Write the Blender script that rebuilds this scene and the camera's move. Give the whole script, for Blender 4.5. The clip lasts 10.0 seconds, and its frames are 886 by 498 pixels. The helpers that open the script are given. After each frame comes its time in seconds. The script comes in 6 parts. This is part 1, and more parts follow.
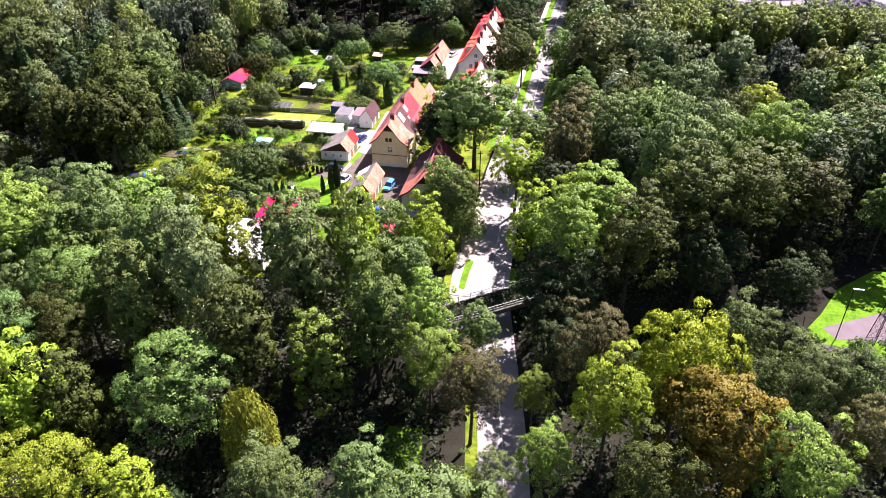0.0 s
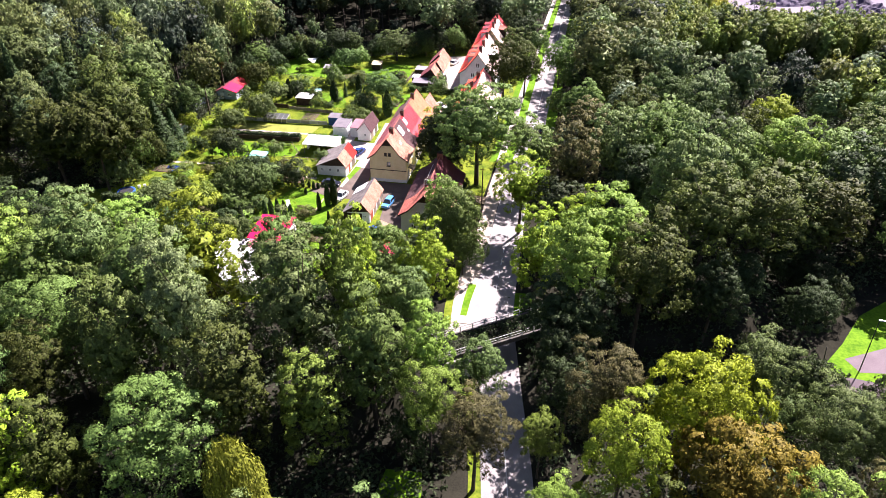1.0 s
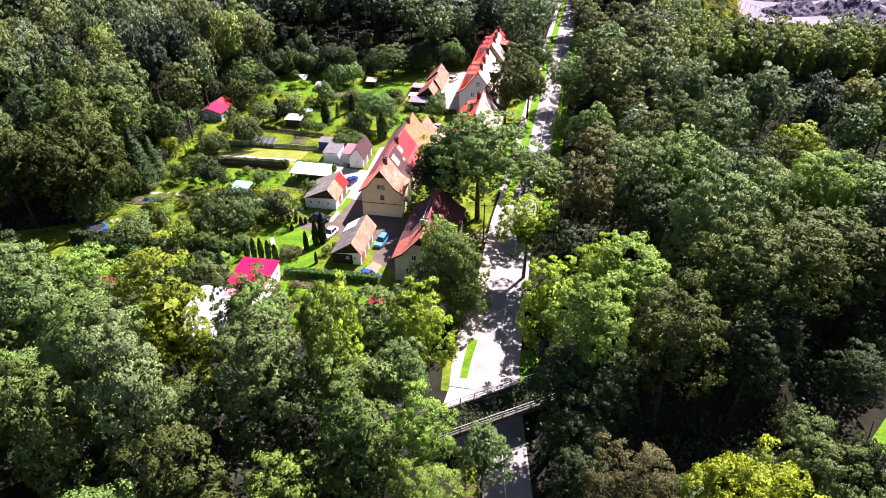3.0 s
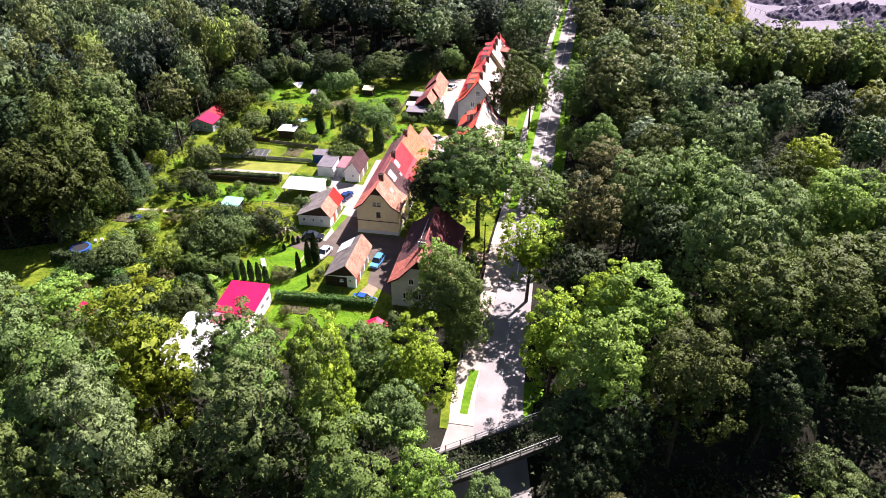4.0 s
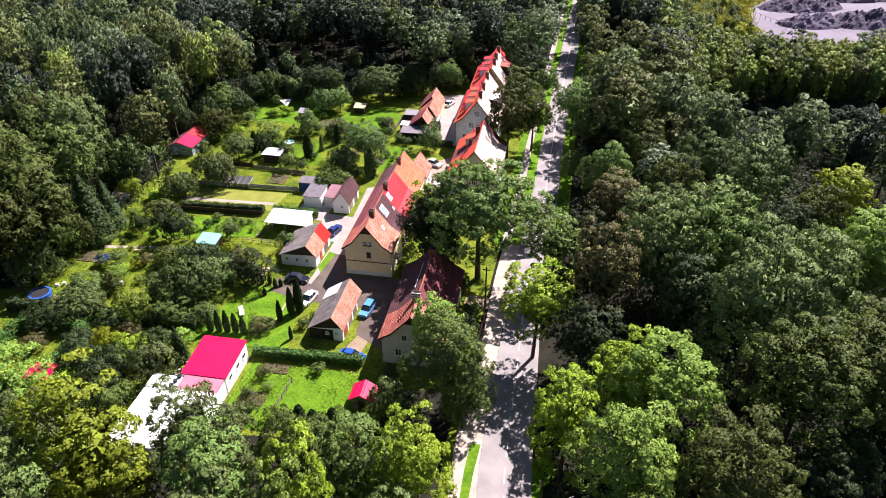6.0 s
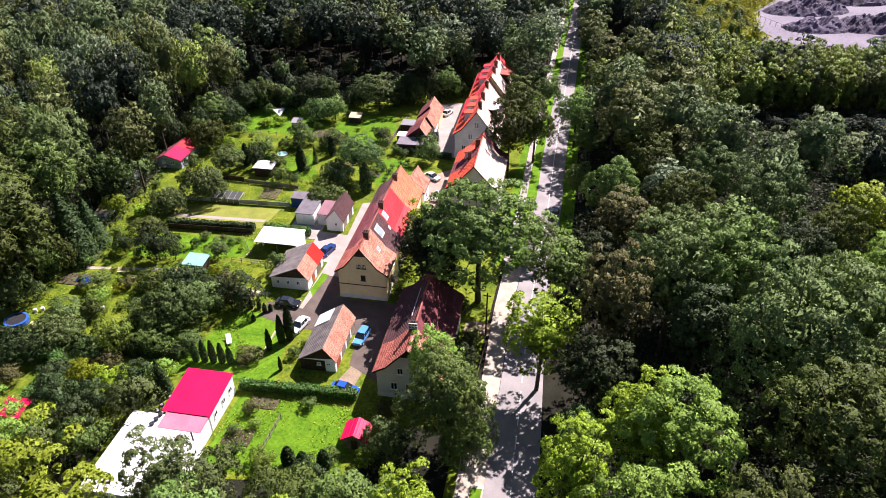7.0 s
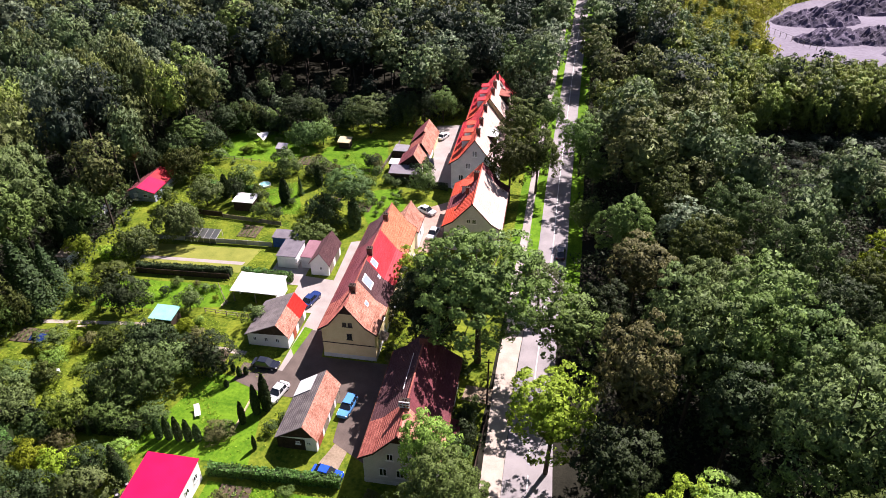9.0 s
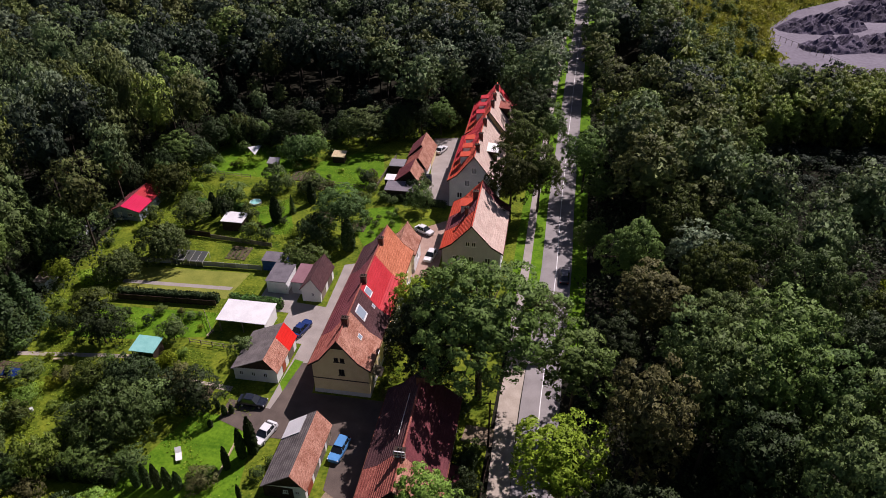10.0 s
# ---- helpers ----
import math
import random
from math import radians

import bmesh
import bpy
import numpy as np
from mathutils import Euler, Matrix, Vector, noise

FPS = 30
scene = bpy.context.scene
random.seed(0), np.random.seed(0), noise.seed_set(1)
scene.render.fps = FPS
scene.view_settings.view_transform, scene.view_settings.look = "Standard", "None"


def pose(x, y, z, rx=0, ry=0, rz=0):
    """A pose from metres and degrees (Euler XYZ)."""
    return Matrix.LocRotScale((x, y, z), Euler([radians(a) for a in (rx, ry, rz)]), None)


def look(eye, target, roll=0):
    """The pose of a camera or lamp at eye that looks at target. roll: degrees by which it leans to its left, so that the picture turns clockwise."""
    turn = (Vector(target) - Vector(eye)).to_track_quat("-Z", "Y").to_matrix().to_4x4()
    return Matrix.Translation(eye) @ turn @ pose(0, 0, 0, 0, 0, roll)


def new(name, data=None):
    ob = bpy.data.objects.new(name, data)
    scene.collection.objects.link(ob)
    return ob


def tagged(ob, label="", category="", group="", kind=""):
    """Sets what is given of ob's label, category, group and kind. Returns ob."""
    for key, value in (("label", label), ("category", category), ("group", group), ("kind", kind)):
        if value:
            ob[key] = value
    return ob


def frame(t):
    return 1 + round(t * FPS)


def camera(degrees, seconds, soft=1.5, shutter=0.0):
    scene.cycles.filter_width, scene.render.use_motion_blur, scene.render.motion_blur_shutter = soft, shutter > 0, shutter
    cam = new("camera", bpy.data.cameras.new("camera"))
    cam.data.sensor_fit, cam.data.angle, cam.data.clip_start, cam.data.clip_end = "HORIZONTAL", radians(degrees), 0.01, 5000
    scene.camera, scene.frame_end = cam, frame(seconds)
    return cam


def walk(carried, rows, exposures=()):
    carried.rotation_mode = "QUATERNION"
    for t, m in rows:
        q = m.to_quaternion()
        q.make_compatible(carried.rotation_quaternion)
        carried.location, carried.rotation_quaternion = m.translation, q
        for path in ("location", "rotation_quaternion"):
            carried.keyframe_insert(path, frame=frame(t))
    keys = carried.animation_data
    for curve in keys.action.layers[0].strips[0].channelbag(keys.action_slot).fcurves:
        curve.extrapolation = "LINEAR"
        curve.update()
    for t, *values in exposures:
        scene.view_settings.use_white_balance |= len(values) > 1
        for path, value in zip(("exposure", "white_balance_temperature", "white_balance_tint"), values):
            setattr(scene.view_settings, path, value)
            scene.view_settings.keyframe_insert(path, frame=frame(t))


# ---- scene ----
cam = camera(67.3, 10.0, 0.7)
METRES, EYE, TILT, LEAN, TURN = 71.4, 71.3, 0.0, 0.0, 10.3
ROWS = [
    (0.0, 0.0, 0.0, 0.0, 0.01, -33.75, -0.01),
    (0.5, -0.0009, 0.0476, -0.0003, 0.04, -33.71, -0.0),
    (1.0, -0.0011, 0.0969, 0.0008, 0.07, -33.62, -0.02),
    (1.5, -0.0004, 0.1469, 0.0025, 0.05, -33.61, -0.02),
    (2.0, -0.0001, 0.1969, 0.0042, -0.01, -33.59, -0.01),
    (2.5, 0.0011, 0.2461, 0.0056, 0.0, -33.57, 0.02),
    (4.0, 0.0034, 0.3944, 0.008, -0.12, -33.59, 0.05),
    (4.5, 0.0039, 0.4433, 0.0084, -0.17, -33.59, 0.09),
    (5.0, 0.0047, 0.4939, 0.0079, -0.25, -33.59, 0.1),
    (5.5, 0.0057, 0.544, 0.008, -0.32, -33.6, 0.1),
    (7.0, 0.0082, 0.6939, 0.0088, -0.54, -33.67, 0.14),
    (7.5, 0.009, 0.7437, 0.0088, -0.63, -33.62, 0.15),
    (8.0, 0.0094, 0.7946, 0.01, -0.71, -33.59, 0.13),
    (8.5, 0.0111, 0.8458, 0.0108, -0.8, -33.57, 0.14),
    (9.0, 0.013, 0.8968, 0.012, -0.9, -33.56, 0.17),
    (9.5, 0.0141, 0.9476, 0.0137, -1.0, -33.52, 0.15),
    (10.0, 0.0147, 0.9996, 0.0135, -1.08, -33.46, 0.14),
]
walk(cam, [(t, pose(0, 0, EYE, TILT, LEAN, TURN) @ pose(METRES * x, METRES * y, METRES * z, 90 + pitch, roll, yaw)) for t, x, y, z, yaw, pitch, roll in ROWS],
     [(0.0, 1.88, 6500, 30), (3.0, 1.70, 6500, 27), (6.0, 1.30, 6500, 26), (9.5, 1.13, 6500, 29), (10.0, 0.08, 6500, 29)])

# ---------------------------------------------------------------- light
SUN_AZ, SUN_EL = radians(30.0), radians(47.0)      # from +y towards +x, above the horizon
world = bpy.data.worlds.new("world")
scene.world = world
world.use_nodes = True
wn = world.node_tree
sky = wn.nodes.new("ShaderNodeTexSky")
sky.sky_type, sky.sun_disc = "NISHITA", False
sky.sun_elevation, sky.sun_rotation = SUN_EL, SUN_AZ
wn.nodes["Background"].inputs["Strength"].default_value = 0.046
sky.air_density, sky.dust_density = 0.8, 0.6
wn.links.new(sky.outputs["Color"], wn.nodes["Background"].inputs["Color"])
sun_data = bpy.data.lights.new("sun", "SUN")
sun_data.energy, sun_data.angle, sun_data.color = 5.0, radians(0.5), (1.0, 0.965, 0.925)
sun = new("sun", sun_data)
sun.matrix_world = look((0, 0, 0), (-math.sin(SUN_AZ) * math.cos(SUN_EL), -math.cos(SUN_AZ) * math.cos(SUN_EL), -math.sin(SUN_EL)))
sun.location = (60, 200, 180)


# ---------------------------------------------------------------- materials
def material(name, dark, light, rough=0.85, scale=1.5, fine=12.0, bump=0.25, metal=0.0, spread=0.25, spec=0.3, wave=None):
    """Two scales of variation between two colours, a shade for each object, and a fine relief."""
    m = bpy.data.materials.new(name)
    m.use_nodes = True
    nt = m.node_tree
    n, l = nt.nodes, nt.links
    b = n["Principled BSDF"]
    b.inputs["Roughness"].default_value, b.inputs["Metallic"].default_value = rough, metal
    b.inputs["Specular IOR Level"].default_value = spec
    geo = n.new("ShaderNodeNewGeometry")
    big, small = n.new("ShaderNodeTexNoise"), n.new("ShaderNodeTexNoise")
    for tex, s, d in ((big, scale, 5), (small, fine, 3)):
        tex.inputs["Scale"].default_value, tex.inputs["Detail"].default_value = s, d
        l.new(geo.outputs["Position"], tex.inputs["Vector"])
    mix = n.new("ShaderNodeMath")
    mix.operation = "MULTIPLY_ADD"
    mix.inputs[1].default_value = 0.55
    l.new(big.outputs["Fac"], mix.inputs[0])
    half = n.new("ShaderNodeMath")
    half.operation = "MULTIPLY"
    half.inputs[1].default_value = 0.45
    l.new(small.outputs["Fac"], half.inputs[0])
    l.new(half.outputs[0], mix.inputs[2])
    ramp = n.new("ShaderNodeValToRGB")
    ramp.color_ramp.elements[0].position, ramp.color_ramp.elements[1].position = 0.36, 0.64
    ramp.color_ramp.elements[0].color, ramp.color_ramp.elements[1].color = (*dark, 1), (*light, 1)
    l.new(mix.outputs[0], ramp.inputs["Fac"])
    info = n.new("ShaderNodeObjectInfo")
    hsv = n.new("ShaderNodeHueSaturation")
    shade = n.new("ShaderNodeMapRange")
    shade.inputs["To Min"].default_value, shade.inputs["To Max"].default_value = 1 - spread, 1 + spread
    l.new(info.outputs["Random"], shade.inputs["Value"])
    l.new(shade.outputs["Result"], hsv.inputs["Value"])
    l.new(ramp.outputs["Color"], hsv.inputs["Color"])
    l.new(hsv.outputs["Color"], b.inputs["Base Color"])
    if bump:
        bp = n.new("ShaderNodeBump")
        bp.inputs["Strength"].default_value, bp.inputs["Distance"].default_value = bump, 0.06
        src = small.outputs["Fac"]
        if wave:
            wv = n.new("ShaderNodeTexWave")
            wv.bands_direction = wave[0]
            wv.inputs["Scale"].default_value, wv.inputs["Distortion"].default_value = wave[1], 0.6
            l.new(geo.outputs["Position"], wv.inputs["Vector"])
            add = n.new("ShaderNodeMath")
            add.operation = "ADD"
            l.new(wv.outputs["Fac"], add.inputs[0])
            l.new(src, add.inputs[1])
            src = add.outputs[0]
        l.new(src, bp.inputs["Height"])
        l.new(bp.outputs["Normal"], b.inputs["Normal"])
    return m


def leaf_material(name, dark, light, patch=0.0, translucent=0.18):
    """Leaves: a shade for each leaf, one for each tree, light through the blade."""
    m = bpy.data.materials.new(name)
    m.use_nodes = True
    nt = m.node_tree
    n, l = nt.nodes, nt.links
    b = n["Principled BSDF"]
    b.inputs["Roughness"].default_value, b.inputs["Specular IOR Level"].default_value = 0.6, 0.13
    geo, info = n.new("ShaderNodeNewGeometry"), n.new("ShaderNodeObjectInfo")
    ramp = n.new("ShaderNodeValToRGB")
    ramp.color_ramp.elements[0].color, ramp.color_ramp.elements[1].color = (*dark, 1), (*light, 1)
    l.new(geo.outputs["Random Per Island"], ramp.inputs["Fac"])
    hsv = n.new("ShaderNodeHueSaturation")
    l.new(ramp.outputs["Color"], hsv.inputs["Color"])
    rnd = info.outputs["Random"]
    if patch:
        tex = n.new("ShaderNodeTexNoise")
        tex.inputs["Scale"].default_value, tex.inputs["Detail"].default_value = patch, 2
        l.new(geo.outputs["Position"], tex.inputs["Vector"])
        stretch = n.new("ShaderNodeMapRange")
        stretch.inputs["From Min"].default_value, stretch.inputs["From Max"].default_value = 0.3, 0.7
        l.new(tex.outputs["Fac"], stretch.inputs["Value"])
        rnd = stretch.outputs["Result"]
    for key, lo, hi in (("Hue", 0.482, 0.512), ("Value", 0.72, 1.3)):
        mr = n.new("ShaderNodeMapRange")
        mr.inputs["To Min"].default_value, mr.inputs["To Max"].default_value = lo, hi
        l.new(rnd, mr.inputs["Value"])
        l.new(mr.outputs["Result"], hsv.inputs[key])
    grain = n.new("ShaderNodeTexNoise")
    grain.inputs["Scale"].default_value, grain.inputs["Detail"].default_value = 7.0, 3
    l.new(geo.outputs["Position"], grain.inputs["Vector"])
    spread = n.new("ShaderNodeMapRange")
    spread.inputs["From Min"].default_value, spread.inputs["From Max"].default_value = 0.36, 0.62
    spread.inputs["To Min"].default_value, spread.inputs["To Max"].default_value = 0.72, 1.22
    l.new(grain.outputs["Fac"], spread.inputs["Value"])
    tone = n.new("ShaderNodeMix")
    tone.data_type, tone.blend_type = "RGBA", "MULTIPLY"
    tone.inputs["Factor"].default_value = 1.0
    l.new(hsv.outputs["Color"], tone.inputs["A"])
    l.new(spread.outputs["Result"], tone.inputs["B"])
    bp = n.new("ShaderNodeBump")
    bp.inputs["Strength"].default_value, bp.inputs["Distance"].default_value = 0.35, 0.10
    l.new(grain.outputs["Fac"], bp.inputs["Height"])
    l.new(bp.outputs["Normal"], b.inputs["Normal"])
    l.new(tone.outputs["Result"], b.inputs["Base Color"])
    tr = n.new("ShaderNodeBsdfTranslucent")
    l.new(tone.outputs["Result"], tr.inputs["Color"])
    mx = n.new("ShaderNodeMixShader")
    mx.inputs["Fac"].default_value = translucent
    l.new(b.outputs["BSDF"], mx.inputs[1])
    l.new(tr.outputs["BSDF"], mx.inputs[2])
    l.new(mx.outputs["Shader"], n["Material Output"].inputs["Surface"])
    return m


def glass_material(name, colour, rough=0.08):
    m = bpy.data.materials.new(name)
    m.use_nodes = True
    b = m.node_tree.nodes["Principled BSDF"]
    b.inputs["Base Color"].default_value = (*colour, 1)
    b.inputs["Roughness"].default_value, b.inputs["Specular IOR Level"].default_value = rough, 0.8
    return m


LEAF = {
    "green": leaf_material("leaf_green", (0.060, 0.101, 0.030), (0.110, 0.185, 0.049)),
    "mid": leaf_material("leaf_mid", (0.083, 0.131, 0.031), (0.151, 0.242, 0.056)),
    "light": leaf_material("leaf_light", (0.118, 0.189, 0.031), (0.218, 0.348, 0.056)),
    "lime": leaf_material("leaf_lime", (0.152, 0.221, 0.018), (0.278, 0.410, 0.031)),
    "yellow": leaf_material("leaf_yellow", (0.135, 0.178, 0.009), (0.262, 0.325, 0.018)),
    "willow": leaf_material("leaf_willow", (0.130, 0.165, 0.018), (0.260, 0.310, 0.036)),
    # own dark green of some trees; also holds the shade of unlit crowns
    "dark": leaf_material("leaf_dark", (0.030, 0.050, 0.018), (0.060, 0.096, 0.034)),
    "conifer": leaf_material("leaf_conifer", (0.022, 0.042, 0.012), (0.046, 0.082, 0.022), translucent=0.1),
    "olive": leaf_material("leaf_olive", (0.045, 0.064, 0.014), (0.098, 0.130, 0.026)),
    "greygreen": leaf_material("leaf_greygreen", (0.070, 0.106, 0.032), (0.146, 0.212, 0.063)),
    "silver": leaf_material("leaf_silver", (0.095, 0.130, 0.049), (0.190, 0.250, 0.093)),
    "brown": leaf_material("leaf_brown", (0.070, 0.072, 0.026), (0.146, 0.142, 0.050)),
    "rust": leaf_material("leaf_rust", (0.098, 0.076, 0.010), (0.190, 0.140, 0.020)),
}
FAR_LEAF = [leaf_material("leaf_far_poplar", (0.120, 0.162, 0.031), (0.233, 0.308, 0.059), patch=0.12), leaf_material("leaf_far_olive", (0.082, 0.102, 0.031), (0.151, 0.187, 0.056), patch=0.09), leaf_material("leaf_far_green", (0.078, 0.115, 0.044), (0.143, 0.212, 0.081), patch=0.09),
            leaf_material("leaf_far_light", (0.105, 0.156, 0.038), (0.193, 0.287, 0.070), patch=0.09), leaf_material("leaf_far_grey", (0.103, 0.139, 0.077), (0.190, 0.254, 0.139), patch=0.09),
            # dark woods; in the hollow this colour also stands for shade
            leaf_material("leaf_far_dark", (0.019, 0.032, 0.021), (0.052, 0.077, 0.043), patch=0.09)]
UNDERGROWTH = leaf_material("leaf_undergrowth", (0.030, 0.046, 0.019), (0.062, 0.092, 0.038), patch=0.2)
HEDGE = leaf_material("leaf_hedge", (0.063, 0.139, 0.031), (0.117, 0.254, 0.057), patch=0.5)
REED = leaf_material("leaf_reed", (0.217, 0.229, 0.034), (0.398, 0.420, 0.062), patch=0.12, translucent=0.35)
BARK = material("bark", (0.035, 0.026, 0.018), (0.100, 0.078, 0.056), 0.95, 2.0, 14.0, 0.6)
# Floor colour kept near black: the trees' shade is put into it.
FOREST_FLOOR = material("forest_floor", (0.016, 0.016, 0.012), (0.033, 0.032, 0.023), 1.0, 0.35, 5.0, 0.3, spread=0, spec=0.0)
GRASS = material("grass", (0.040, 0.085, 0.007), (0.200, 0.240, 0.022), 0.9, 0.30, 2.0, 0.9, spread=0.08, spec=0.05)
GRASS_MOWN = material("grass_mown", (0.050, 0.132, 0.007), (0.128, 0.250, 0.014), 0.9, 0.45, 2.2, 0.8, spread=0.08, spec=0.05)
GRASS_DRY = material("grass_dry", (0.130, 0.158, 0.020), (0.240, 0.248, 0.042), 0.9, 0.4, 5.0, 0.4, spread=0.08)
SOIL = material("soil", (0.050, 0.036, 0.022), (0.120, 0.090, 0.055), 0.95, 0.9, 9.0, 0.7)
DUST = material("dusty_gravel", (0.310, 0.262, 0.208), (0.480, 0.415, 0.345), 0.95, 0.5, 9.0, 0.4, spread=0.05)
EARTH = material("trodden_earth", (0.190, 0.140, 0.090), (0.320, 0.250, 0.170), 0.95, 0.6, 4.0, 0.5, spread=0.05)
PAVED = material("pale_paving", (0.264, 0.231, 0.207), (0.391, 0.349, 0.315), 0.9, 0.35, 7.0, 0.25, spread=0.05)
BRICK_PAVED = material("reddish_paving", (0.300, 0.190, 0.145), (0.430, 0.300, 0.240), 0.9, 0.5, 7.0, 0.3, spread=0.05)
ASPHALT = material("asphalt", (0.215, 0.197, 0.192), (0.320, 0.294, 0.286), 0.85, 0.35, 10.0, 0.25, spread=0.03)
ASPHALT_OLD = material("asphalt_lane", (0.078, 0.060, 0.050), (0.140, 0.108, 0.088), 0.9, 0.45, 9.0, 0.3, spread=0.03)
COURT = material("court_paving", (0.110, 0.083, 0.094), (0.149, 0.118, 0.129), 0.9, 0.4, 6.0, 0.2)
ROAD_PAINT = material("road_paint", (0.66, 0.66, 0.64), (0.80, 0.80, 0.78), 0.8, 3.0, 20.0, 0.1)
TILE_ORANGE = material("tile_orange", (0.420, 0.120, 0.055), (0.600, 0.220, 0.115), 0.85, 0.9, 3.0, 0.5, wave=("Y", 3.2), spread=0.06)
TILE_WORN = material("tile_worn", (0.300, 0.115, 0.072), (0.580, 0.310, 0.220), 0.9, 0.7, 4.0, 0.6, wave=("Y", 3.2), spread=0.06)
TILE_RED = material("tile_red", (0.420, 0.016, 0.022), (0.560, 0.035, 0.045), 0.55, 0.5, 3.0, 0.25, wave=("Y", 3.2), spread=0.05)
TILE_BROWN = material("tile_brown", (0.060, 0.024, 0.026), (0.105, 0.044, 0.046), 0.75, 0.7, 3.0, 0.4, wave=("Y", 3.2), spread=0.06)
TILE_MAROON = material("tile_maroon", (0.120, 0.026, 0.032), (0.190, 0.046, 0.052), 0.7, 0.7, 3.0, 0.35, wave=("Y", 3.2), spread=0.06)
TILE_DULL = material("tile_dull_red", (0.240, 0.060, 0.045), (0.420, 0.140, 0.100), 0.85, 0.8, 3.5, 0.5, wave=("Y", 3.2), spread=0.06)
TILE_SCARLET = material("tile_scarlet", (0.500, 0.045, 0.015), (0.620, 0.085, 0.035), 0.6, 0.5, 3.0, 0.3, wave=("Y", 3.2), spread=0.05)
# Pale tile for slopes in full sun: the glare is put into the colour.
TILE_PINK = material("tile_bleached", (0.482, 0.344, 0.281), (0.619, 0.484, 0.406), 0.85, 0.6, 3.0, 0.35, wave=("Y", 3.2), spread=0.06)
SHEET_RED = material("red_sheet_metal", (0.560, 0.003, 0.055), (0.640, 0.006, 0.075), 0.45, 0.4, 6.0, 0.12, spread=0.03, wave=("X", 1.6))
SHEET_PINK = material("faded_pink_sheet", (0.560, 0.130, 0.190), (0.660, 0.200, 0.260), 0.5, 0.5, 6.0, 0.12, spread=0.03)
SHEET_SCARLET = material("scarlet_sheet_metal", (0.640, 0.010, 0.004), (0.720, 0.020, 0.008), 0.5, 0.4, 6.0, 0.12, spread=0.03)
FELT = material("roofing_felt", (0.085, 0.074, 0.072), (0.205, 0.180, 0.170), 0.95, 0.7, 5.0, 0.4)
MAUVE_FELT = material("mauve_felt", (0.128, 0.113, 0.128), (0.204, 0.184, 0.200), 0.95, 0.6, 5.0, 0.3)
MAUVE_ROOF = material("faded_mauve_roof", (0.174, 0.081, 0.096), (0.236, 0.124, 0.139), 0.85, 0.6, 5.0, 0.3)
FELT_PALE = material("pale_felt", (0.225, 0.217, 0.234), (0.315, 0.300, 0.312), 0.9, 0.6, 5.0, 0.3)
WHITE_SHEET = material("white_sheet", (0.66, 0.65, 0.65), (0.82, 0.81, 0.80), 0.6, 0.5, 5.0, 0.12, spread=0.04)
PLASTER_YELLOW = material("yellow_plaster", (0.707, 0.553, 0.295), (0.832, 0.679, 0.402), 0.9, 0.8, 6.0, 0.2, spread=0.05)
PLASTER_WHITE = material("white_plaster", (0.76, 0.75, 0.73), (0.86, 0.85, 0.83), 0.9, 0.8, 6.0, 0.2, spread=0.05)
PLASTER_GREY = material("grey_plaster", (0.520, 0.520, 0.525), (0.660, 0.655, 0.655), 0.9, 0.7, 6.0, 0.25, spread=0.08)
PLASTER_BLUE = material("blue_plaster", (0.300, 0.360, 0.440), (0.460, 0.520, 0.600), 0.85, 0.7, 6.0, 0.2)
BOARDS = material("dark_boards", (0.030, 0.018, 0.012), (0.075, 0.046, 0.032), 0.9, 2.0, 9.0, 0.4, wave=("X", 2.5))
BOARDS_RED = material("red_boards", (0.300, 0.060, 0.030), (0.420, 0.100, 0.055), 0.8, 1.5, 9.0, 0.3)
BRICKWORK = material("chimney_brick", (0.130, 0.050, 0.034), (0.300, 0.120, 0.085), 0.9, 3.0, 12.0, 0.5)
CONCRETE = material("concrete", (0.300, 0.290, 0.280), (0.460, 0.450, 0.430), 0.9, 0.6, 8.0, 0.35)
# Stained bridge concrete, darkened further to hold the shade over the bridge.
CONCRETE_SHADED = material("stained_concrete", (0.045, 0.042, 0.038), (0.130, 0.122, 0.110), 0.95, 0.5, 6.0, 0.4)
STEEL = material("painted_steel", (0.420, 0.410, 0.400), (0.640, 0.630, 0.610), 0.5, 2.0, 14.0, 0.15, metal=0.3)
RUST = material("rusty_steel", (0.090, 0.028, 0.018), (0.240, 0.085, 0.045), 0.8, 2.0, 14.0, 0.3, metal=0.2)
DARK_METAL = material("dark_metal", (0.020, 0.020, 0.022), (0.050, 0.050, 0.054), 0.6, 2.0, 14.0, 0.1, metal=0.4)
WOOD_GREY = material("weathered_wood", (0.120, 0.095, 0.070), (0.280, 0.235, 0.180), 0.9, 2.0, 14.0, 0.4)
WOOD_PALE = material("fresh_timber", (0.460, 0.370, 0.200), (0.600, 0.500, 0.300), 0.85, 2.0, 14.0, 0.2)
TEAL = material("teal_sheet", (0.160, 0.420, 0.380), (0.230, 0.520, 0.470), 0.6, 0.7, 6.0, 0.15)
BLUE_PLASTIC = material("blue_plastic", (0.010, 0.060, 0.260), (0.030, 0.120, 0.420), 0.5, 1.5, 9.0, 0.1)
WHITE_PAINT = material("white_paint", (0.70, 0.70, 0.69), (0.82, 0.82, 0.81), 0.5, 2.0, 12.0, 0.08, spread=0.04)
GLASS = glass_material("window_glass", (0.02, 0.025, 0.03))
GREENHOUSE_GLASS = glass_material("dusty_greenhouse_glass", (0.07, 0.075, 0.068), 0.35)
SKYLIGHT = glass_material("skylight_glass", (0.30, 0.37, 0.44), 0.2)
